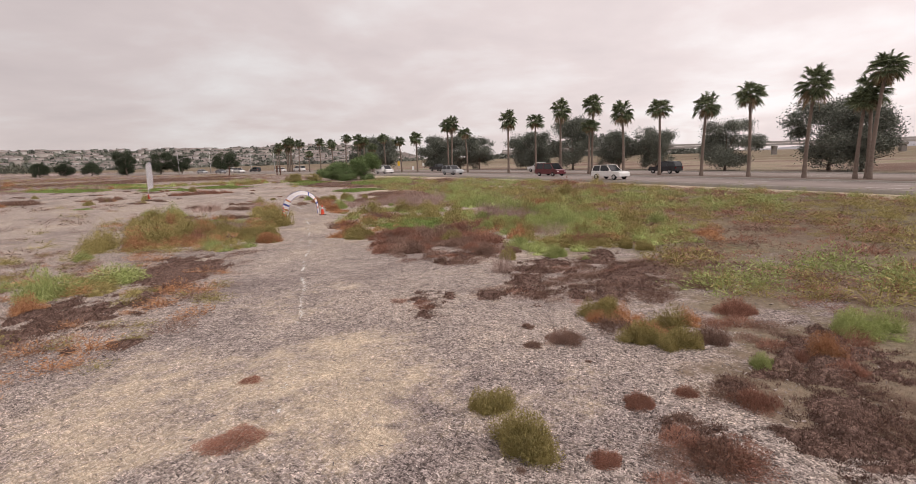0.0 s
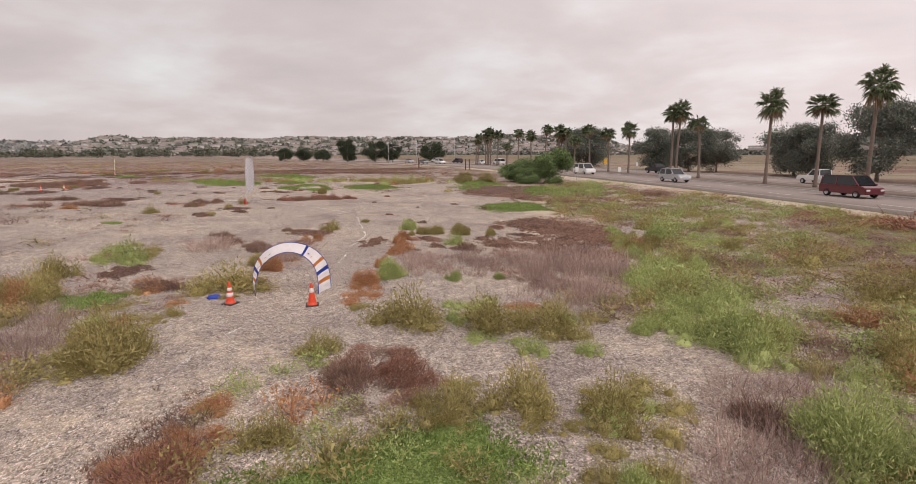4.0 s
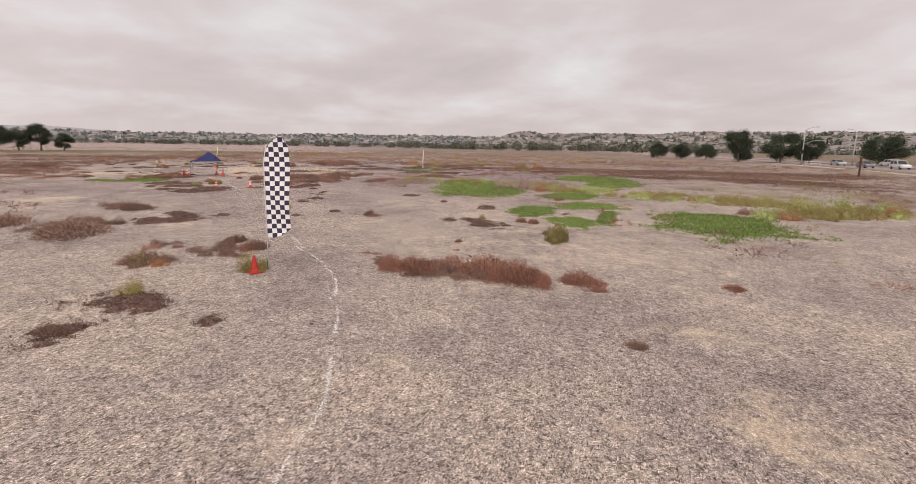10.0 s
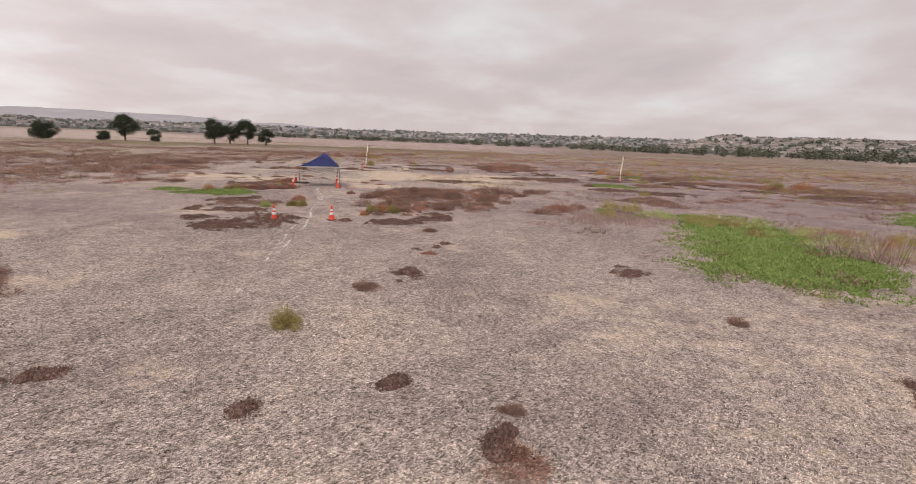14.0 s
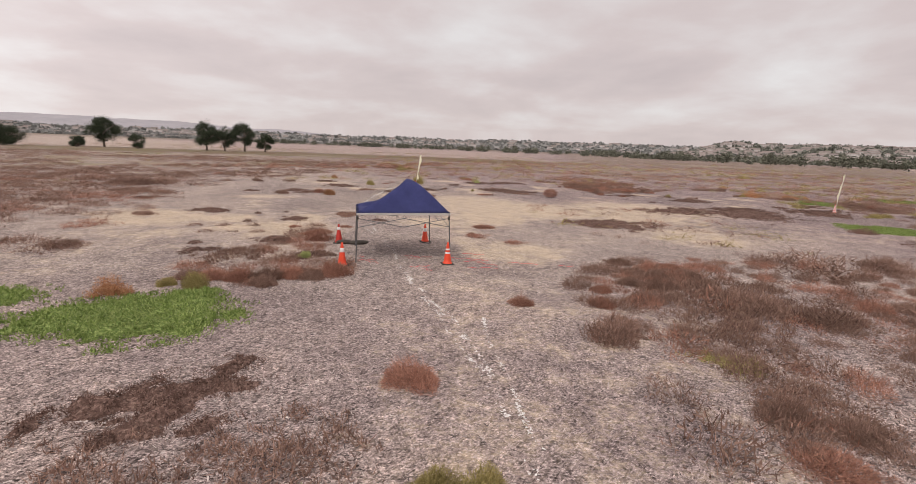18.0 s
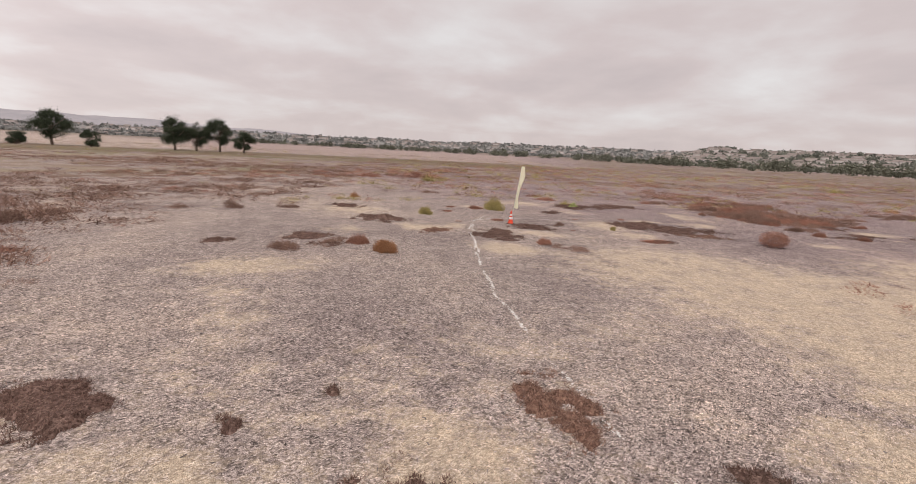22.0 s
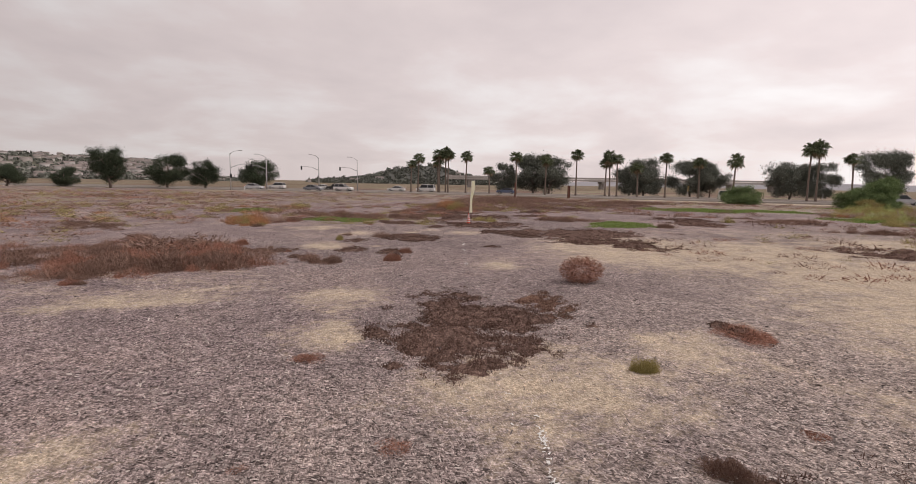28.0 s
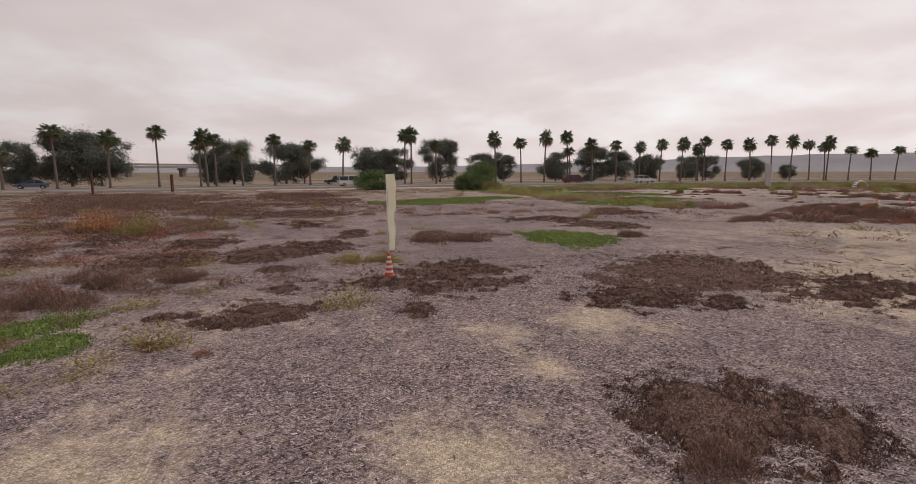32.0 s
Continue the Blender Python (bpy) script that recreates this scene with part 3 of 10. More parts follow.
def road_at(s, o):
    """A place on the plan: s metres along the road, o metres across it from the row of palms."""
    s = np.asarray(s, float)
    c = 73.3 - 0.0013 * (np.clip(s, -60, 230) - 85) ** 2 - 0.377 * np.maximum(s - 230, 0) + 0.377 * np.minimum(s + 60, 0)
    p = s[..., None] * ROAD_U + (c + o)[..., None] * ROAD_N
    return p


def road_offset(x, y):
    s = x * ROAD_U[0] + y * ROAD_U[1]
    c = 73.3 - 0.0013 * (np.clip(s, -60, 230) - 85) ** 2 - 0.377 * np.maximum(s - 230, 0) + 0.377 * np.minimum(s + 60, 0)
    return x * ROAD_N[0] + y * ROAD_N[1] - c, s


def course_distance(x, y):
    x, y = np.asarray(x, float), np.asarray(y, float)
    best = np.full(x.shape, 1e9)
    for (ax, ay), (bx, by) in zip(COURSE, COURSE[1:]):
        dx, dy = bx - ax, by - ay
        f = np.clip(((x - ax) * dx + (y - ay) * dy) / (dx * dx + dy * dy), 0, 1)
        best = np.minimum(best, np.hypot(x - ax - f * dx, y - ay - f * dy))
    return best


SAND = []


def sand(x, y, rx, ry, rot=0.0, much=1.0):
    """A patch where pale sand shows through the wood chips."""
    SAND.append((x, y, rx, ry, radians(rot), much))


def sand_at(x, y):
    x, y = np.asarray(x, float), np.asarray(y, float)
    total = np.full(x.shape, 0.1) + 0.34 * smooth01((fractal(x * 0.16, y * 0.16, 5) - 0.5) * 5)
    d = course_distance(x, y)
    total = total + 0.2 * smooth01((d - 30) / 60) * smooth01((fractal(x * 0.05, y * 0.09, 9) - 0.45) * 6)
    for cx, cy, rx, ry, a, much in SAND:
        dx, dy = x - cx, y - cy
        u, v = (dx * math.cos(a) + dy * math.sin(a)) / rx, (-dx * math.sin(a) + dy * math.cos(a)) / ry
        total = np.maximum(total, much * smooth01(1.35 - np.hypot(u, v)) * 1.0)
    o, _ = road_offset(x, y)
    total = np.maximum(total, 0.9 * smooth01((o + 19) / 2.5) * smooth01((-9 - o) / 4))
    return total


# pale sand showing through
sand(-12.79, 89.19, 2.87, 4.15, 11, 1.0)
sand(-10.43, 79.68, 1.27, 3.01, 10, 1.0)
sand(-11.54, 80.74, 1.43, 2.89, 13, 0.9)
sand(-9.05, 71.76, 0.71, 0.68, 10, 0.9)
sand(-21.23, 67.34, 1.33, 0.93, 71, 0.7)
sand(-22.81, 72.84, 1.11, 1.30, 57, 0.6)
sand(-25.91, 71.40, 0.68, 0.45, 83, 1.0)
sand(-22.99, 72.50, 0.93, 0.61, 74, 0.8)
sand(-22.38, 74.62, 0.66, 0.65, 61, 0.9)
sand(-20.69, 72.16, 0.32, 0.43, 72, 1.0)
sand(-23.73, 76.03, 0.85, 0.58, 58, 0.7)
sand(-22.03, 77.45, 0.68, 0.68, 47, 0.6)
sand(-37.51, 66.40, 0.61, 1.89, 98, 1.0)
sand(-29.07, 70.11, 1.47, 0.56, 89, 0.6)
sand(-19.18, 83.70, 0.87, 1.02, 22, 0.6)
sand(-20.82, 73.08, 0.43, 0.43, 66, 0.7)
sand(-41.78, 79.66, 0.68, 0.53, 100, 0.8)
sand(-42.77, 80.66, 0.74, 0.51, 95, 0.9)
sand(-39.22, 86.44, 0.74, 0.70, 65, 1.0)
sand(-50.76, 84.03, 0.96, 0.84, 84, 0.9)
sand(-44.36, 72.84, 1.04, 0.70, 121, 0.9)
sand(-36.75, 81.04, 0.70, 0.53, 95, 0.7)
sand(-36.80, 83.64, 0.55, 0.65, 76, 0.5)
sand(-36.92, 76.70, 0.28, 0.64, 123, 0.6)
sand(-52.06, 65.43, 0.96, 1.22, 126, 0.8)
sand(-51.68, 70.91, 1.67, 1.01, 116, 0.7)
sand(-46.69, 75.68, 0.94, 0.48, 109, 0.8)
sand(-56.48, 64.98, 2.30, 1.71, 122, 1.0)
sand(-36.37, 82.86, 0.32, 0.42, 81, 0.6)
sand(-63.80, 69.76, 2.22, 1.59, 118, 0.8)
sand(-55.70, 74.38, 0.36, 0.37, 116, 1.0)
sand(-54.96, 74.99, 0.39, 0.34, 113, 0.9)
sand(-59.74, 79.03, 0.34, 0.38, 80, 0.9)
sand(-57.59, 80.94, 0.85, 0.50, 64, 0.7)
sand(-56.46, 81.08, 0.46, 0.38, 60, 0.9)
sand(-55.30, 79.19, 0.34, 0.30, 69, 0.7)
sand(-57.92, 79.85, 0.23, 0.18, 72, 0.7)
sand(-60.84, 73.36, 0.36, 0.28, 110, 0.8)
sand(-57.47, 83.26, 0.45, 0.43, 52, 0.4)
sand(-64.66, 79.73, 0.48, 0.56, 48, 1.0)
sand(-64.92, 71.37, 1.43, 0.82, 111, 0.8)
sand(-64.19, 70.14, 0.61, 0.69, 123, 0.8)
sand(-85.16, 61.23, 2.93, 4.27, 122, 1.0)
sand(-80.55, 63.70, 1.82, 1.10, 123, 0.8)
sand(-82.84, 67.83, 2.80, 2.65, 106, 1.0)
sand(-89.63, 76.92, 3.09, 6.68, 79, 1.0)
sand(-78.87, 76.58, 1.72, 2.45, 71, 1.0)
sand(-80.17, 75.02, 0.98, 2.16, 79, 0.9)
sand(-90.35, 85.30, 5.44, 3.89, 62, 0.8)
sand(-83.47, 85.28, 3.59, 3.77, 53, 0.8)
sand(-77.02, 67.48, 0.44, 0.62, 116, 0.8)
sand(-75.92, 77.25, 0.84, 1.08, 63, 0.5)
sand(-96.47, 76.55, 4.99, 5.13, 82, 0.9)
sand(-85.24, 64.51, 2.51, 1.90, 117, 1.0)
sand(-82.44, 65.63, 1.49, 1.24, 118, 0.9)
sand(-85.83, 68.01, 1.22, 2.56, 97, 1.0)
sand(-92.73, 79.10, 6.75, 5.97, 60, 1.0)
sand(-85.60, 74.07, 2.82, 2.06, 64, 1.0)
sand(-96.00, 63.21, 2.52, 1.71, 107, 0.9)
sand(-83.56, 69.06, 0.86, 0.95, 92, 0.7)
sand(-91.65, 64.01, 1.11, 2.75, 108, 0.6)
sand(-83.21, 75.17, 0.87, 0.82, 51, 0.8)
sand(-94.00, 78.77, 2.62, 2.40, 62, 0.8)
sand(-110.08, 64.52, 2.77, 2.91, 84, 0.8)
sand(-102.99, 64.97, 0.76, 1.17, 76, 1.0)
sand(-104.26, 68.40, 1.68, 1.25, 60, 1.0)
sand(-99.65, 71.27, 1.94, 1.56, 32, 1.0)
sand(-97.78, 74.38, 0.56, 1.26, 16, 1.0)
sand(-100.21, 62.91, 0.30, 0.46, 89, 1.0)
sand(-99.93, 75.59, 0.83, 1.41, 23, 0.6)
sand(-113.62, 71.81, 1.34, 1.16, 43, 0.9)
sand(-117.07, 75.64, 2.15, 2.03, 43, 0.9)
sand(-106.45, 77.44, 2.46, 2.16, 0, 0.8)
sand(-105.09, 69.89, 0.79, 0.83, 168, 1.0)
sand(-103.25, 73.47, 0.84, 1.62, 162, 1.0)
sand(-95.01, 88.03, 5.21, 7.05, 155, 0.9)
sand(-111.00, 68.69, 0.52, 0.83, 45, 0.9)
sand(-112.56, 77.66, 1.43, 1.09, 25, 0.7)
sand(-108.79, 80.90, 0.79, 1.19, 169, 1.0)
sand(-107.90, 77.96, 0.88, 0.54, 157, 1.0)
sand(-106.28, 77.38, 0.74, 0.99, 142, 1.0)
sand(-103.48, 78.00, 1.22, 1.33, 131, 0.9)
sand(-91.73, 84.63, 5.29, 7.23, 124, 0.9)
sand(-111.94, 84.75, 2.95, 0.94, 6, 0.9)
sand(-111.81, 77.79, 0.48, 0.41, 13, 1.0)
sand(-103.12, 75.77, 0.65, 0.80, 117, 0.9)
sand(-107.88, 83.66, 1.44, 1.75, 167, 0.8)
sand(-111.14, 78.30, 0.43, 0.44, 6, 0.6)
sand(-105.40, 101.26, 1.37, 1.91, 165, 0.9)
sand(-104.12, 97.68, 1.21, 1.57, 156, 0.8)
sand(-106.61, 92.90, 1.26, 1.74, 158, 0.9)
sand(-97.31, 88.19, 2.57, 1.80, 105, 0.9)
sand(-102.31, 86.34, 0.95, 1.15, 102, 0.9)
sand(-104.80, 92.55, 0.52, 0.64, 147, 0.8)
sand(-99.10, 95.65, 0.52, 1.01, 135, 0.7)
sand(-100.10, 98.31, 0.75, 0.85, 101, 0.9)
sand(-98.80, 96.51, 1.09, 1.40, 90, 1.0)
sand(-101.41, 97.29, 0.54, 0.43, 95, 0.9)
sand(-103.59, 97.97, 1.06, 0.46, 104, 1.0)
sand(-100.91, 93.85, 0.47, 0.43, 72, 0.8)
sand(-105.10, 101.25, 0.83, 0.28, 141, 1.0)
sand(-85.33, 86.36, 1.67, 2.92, 67, 0.8)
sand(-104.22, 101.64, 0.67, 0.59, 137, 0.5)
sand(-6.33, 30.01, 1.23, 1.55, 32, 0.75)
sand(-4.86, 27.63, 1.78, 0.85, 33, 0.9)
sand(-3.29, 30.97, 1.79, 1.28, 14, 0.8)
sand(-2.15, 28.54, 0.88, 1.68, 10, 1.0)
sand(10.49, 39.79, 1.51, 1.82, 148, 1.0)
sand(-4.40, 35.69, 0.81, 0.68, 14, 0.6)
sand(0.94, 29.09, 0.51, 1.06, 167, 0.5)
sand(-8.79, 75.78, 2.44, 4.76, 8, 0.9)
sand(-9.25, 71.25, 1.01, 1.19, 20, 0.9)
sand(-9.30, 79.53, 2.97, 5.32, 13, 1.0)
sand(-6.92, 68.13, 0.56, 1.15, 15, 0.8)
sand(-5.50, 67.22, 0.73, 0.56, 9, 0.8)
sand(-41.86, 79.57, 0.70, 2.25, 58, 0.6)
sand(-25.04, 74.75, 1.11, 1.69, 48, 0.5)
sand(-5.97, 28.83, 1.80, 2.33, 34, 0.8)
sand(-3.26, 29.57, 2.31, 2.79, 16, 0.9)
sand(-0.16, 28.31, 0.77, 1.21, 174, 0.6)
sand(-5.37, 34.24, 1.75, 2.44, 19, 0.5)
sand(-25.88, 75.28, 0.42, 0.64, 68, 0.8)
sand(-23.74, 81.82, 1.25, 1.49, 68, 0.8)
sand(-24.55, 79.54, 0.44, 0.57, 68, 0.8)
sand(-26.62, 83.82, 1.28, 0.68, 69, 0.8)
sand(-28.20, 73.80, 0.40, 0.41, 69, 0.8)
sand(-27.67, 77.02, 0.55, 0.44, 69, 0.8)
# ---- ground ----
def spaced(lo, hi, step, far):
    inner = np.arange(lo, hi + step, step)
    grow = []
    d, p = step, 0.0
    while p < far:
        d *= 1.22
        p += d
        grow.append(p)
    g = np.array(grow)
    return np.concatenate([lo - g[::-1], inner, inner[-1] + g])


def build_ground():
    xs, ys = spaced(-135, 45, 0.8, 5200), spaced(2, 190, 0.8, 5200)
    gx, gy = np.meshgrid(xs, ys)
    o, _ = road_offset(gx, gy)
    gz = ground_z(gx, gy)
    # the road lies in a shallow cut bed of the same ground
    bed = smooth01((o + 20) / 4) * smooth01((26 - o) / 4) * smooth01((1200 - np.hypot(gx, gy)) / 400)
    gz = gz * (1 - bed) + (ROAD_Z - 0.16) * bed
    nx, ny = len(xs), len(ys)
    i = (np.arange(ny - 1)[:, None] * nx + np.arange(nx - 1)[None]).ravel()
    me = raw_mesh("ground", np.stack([gx, gy, gz], -1).reshape(-1, 3), np.stack([i, i + 1, i + nx + 1, i + nx], 1))
    cover = smooth01((course_distance(gx, gy) - 14) / 26) * 0.56
    cover = np.maximum(cover, 0.85 * smooth01((gx + 2) / 10) * smooth01((-14 - o) / 3))
    cover = np.maximum(cover, 0.8 * smooth01((o - 17) / 6))
    cover *= 1 - smooth01((o + 19) / 3) * smooth01((17 - o) / 3)
    cover *= smooth01((6000 - np.hypot(gx, gy)) / 1000)
    # beyond the lone trees of the west lies a dry tan field, with an olive meadow before it
    away, side = np.hypot(gx - VIEW[0], gy - VIEW[1]), np.degrees(np.arctan2(VIEW[0] - gx, gy - VIEW[1]))
    west = smooth01((side - 72) / 10) * smooth01((140 - side) / 20)
    tan = west * smooth01((away - 196) / 14) * smooth01((900 - away) / 400)
    cover = np.maximum(cover * (1 - tan), 0.75 * west * smooth01((away - 120) / 40) * smooth01((206 - away) / 14))
    meadow = np.maximum(west * smooth01((away - 125) / 40), 0.8 * smooth01((gx + 2) / 10) * smooth01((-14 - o) / 3) * smooth01((130 - gy) / 20))
    meadow = np.maximum(meadow, 0.7 * smooth01((away - 150) / 60))
    early = smooth01((46 - gy) / 12) * smooth01((gx + 40) / 20)
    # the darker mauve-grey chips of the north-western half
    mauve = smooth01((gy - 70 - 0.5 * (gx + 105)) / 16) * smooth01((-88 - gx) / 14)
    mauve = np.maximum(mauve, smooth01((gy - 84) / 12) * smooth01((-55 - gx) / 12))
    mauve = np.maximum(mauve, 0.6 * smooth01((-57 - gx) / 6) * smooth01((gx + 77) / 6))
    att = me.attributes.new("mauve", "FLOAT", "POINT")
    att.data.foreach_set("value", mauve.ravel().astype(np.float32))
    att = me.attributes.new("sand", "FLOAT", "POINT")
    att.data.foreach_set("value", np.maximum(sand_at(gx, gy), 0.5 * tan).ravel().astype(np.float32))
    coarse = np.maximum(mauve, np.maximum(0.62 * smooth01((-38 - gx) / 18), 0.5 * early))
    for name, values in (("coarse", coarse), ("meadow", meadow)):
        att = me.attributes.new(name, "FLOAT", "POINT")
        att.data.foreach_set("value", values.ravel().astype(np.float32))
    att = me.attributes.new("cover", "FLOAT", "POINT")
    att.data.foreach_set("value", cover.ravel().astype(np.float32))
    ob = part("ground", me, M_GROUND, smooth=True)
    tagged(ob, "flat open field of grey wood chips and pale sand", "ground", kind="structure")


build_ground()


def strip(s0, s1, o0, o1, z, step=4.0, thick=0.16):
    """A slab that follows the road between two offsets."""
    s = np.arange(s0, s1 + step, step)
    a, b = road_at(s, o0), road_at(s, o1)
    n = len(s)
    v = np.concatenate([np.c_[a, np.full(n, z)], np.c_[b, np.full(n, z)], np.c_[a, np.full(n, z - thick)], np.c_[b, np.full(n, z - thick)]])
    i = np.arange(n - 1)
    f = np.concatenate([np.stack([i, n + i, n + i + 1, i + 1], 1), np.stack([i, i + 1, 2 * n + i + 1, 2 * n + i], 1), np.stack([n + i, 3 * n + i, 3 * n + i + 1, n + i + 1], 1)])
    return raw_mesh("strip", v, f)


def build_road():
    for name, o0, o1, label in (("road", -13.2, -2.6, "worn brown-grey asphalt carriageway beside the field"), ("road", 2.6, 13.2, "worn asphalt carriageway beyond the palm row")):
        road = part(name, strip(-70, 330, o0, o1, ROAD_Z), M_ASPHALT)
        tagged(road, label, "road", kind="structure")
        for lane in (1, 2):
            o = o0 + (o1 - o0) * lane / 3
            for s in np.arange(-40, 230, 12.0):
                part("lane_dash", strip(s, s + 3.0, o - 0.07, o + 0.07, ROAD_Z + 0.006, 3.0, 0.004), M_PAINT, road)
        for o in (o0 + 0.35, o1 - 0.35):
            part("edge_line", strip(-70, 300, o - 0.06, o + 0.06, ROAD_Z + 0.006, 4.0, 0.004), M_PAINT, road)
    med = part("median", strip(-70, 330, -2.3, 2.3, ROAD_Z + 0.13, thick=0.3), M_MEDIAN)
    tagged(med, "raised gravel median strip under the palm row", "median", kind="structure")
    for o in (-13.35, -2.45, 2.45, 13.35):
        k = part("kerb", strip(-70, 330, o - 0.15, o + 0.15, ROAD_Z + 0.145, thick=0.32), M_KERB)
        tagged(k, "pale concrete kerb along the asphalt", "kerb", kind="structure")


build_road()

# ---- hills and far suburb ----
def far_at(bearing, dist):
    """A place far off, by compass-like bearing (degrees to the left of ahead)."""
    a = radians(bearing)
    return VIEW[0] - math.sin(a) * dist, VIEW[1] + math.cos(a) * dist


# distance haze is put into this pale grey base colour
M_HILLHAZE = grained("hazed_far_hillside", (0.24, 0.238, 0.23), (0.31, 0.303, 0.288), 0.02, 1.0, 0.0, 0.0, 8)
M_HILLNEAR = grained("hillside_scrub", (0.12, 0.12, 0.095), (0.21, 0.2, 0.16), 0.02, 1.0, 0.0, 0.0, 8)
# the ridges' blue-grey haze is mixed into their colour here
M_RIDGEHAZE = grained("hazy_far_ridge", (0.31, 0.305, 0.325), (0.4, 0.385, 0.4), 0.012, 1.0, 0.0, 0.0, 8)
M_HILLWOOD = grained("wooded_hill", (0.1, 0.105, 0.1), (0.17, 0.165, 0.15), 0.03, 1.0, 0.0, 0.0, 8)


def ridge(name, b0, b1, dist, depth, height, seed, mat, label, rough=0.25):
    nb, nd = 120, 14
    v = []
    for j in range(nd):
        f = j / (nd - 1)
        for i in range(nb):
            u = i / (nb - 1)
            b = b0 + (b1 - b0) * u
            x, y = far_at(b, dist + depth * f)
            end = min(1.0, u / 0.12, (1 - u) / 0.12)
            h = height(u) if callable(height) else height
            n = fractal(np.array(b * 0.22), np.array(f * 3.0), seed, 5)
            z = h * smooth01(np.array(f * 1.15)) * (1 - rough + 2 * rough * n) * smooth01(np.array(end))
            v.append((x, y, float(z) - 1.0 + (0.0 if j else -2.0)))
    i = (np.arange(nd - 1)[:, None] * nb + np.arange(nb - 1)[None]).ravel()
    me = raw_mesh(name, v, np.stack([i, i + 1, i + nb + 1, i + nb], 1))
    ob = part(name, me, mat, smooth=True)
    tagged(ob, label, "hill", kind="structure")
    return np.array(v).reshape(nd, nb, 3)


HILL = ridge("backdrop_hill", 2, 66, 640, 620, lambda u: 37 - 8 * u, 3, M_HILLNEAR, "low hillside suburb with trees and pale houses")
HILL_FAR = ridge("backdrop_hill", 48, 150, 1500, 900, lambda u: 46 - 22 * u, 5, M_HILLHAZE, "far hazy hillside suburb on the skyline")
ridge("backdrop_mountain", 90, 165, 3600, 900, lambda u: 112 * (0.3 + 0.7 * math.sin(math.pi * min(1, u * 1.1))), 8, M_RIDGEHAZE, "hazy blue far ridge on the skyline")
WOODS = ridge("backdrop_woods", -30, -4, 640, 260, lambda u: 3 + 27 * math.sin(math.pi * u) ** 3, 21, M_HILLWOOD, "dark wooded hill behind the overpass", 0.45)
ridge("backdrop_shore", -150, -26, 1600, 300, lambda u: 18 + 34 * math.exp(-((u - 0.3) / 0.22) ** 2), 33, M_RIDGEHAZE, "hazy low hills beyond the road")
ridge("backdrop_coast", 165, 215, 2500, 300, lambda u: 40, 37, M_RIDGEHAZE, "hazy low ridge far behind")


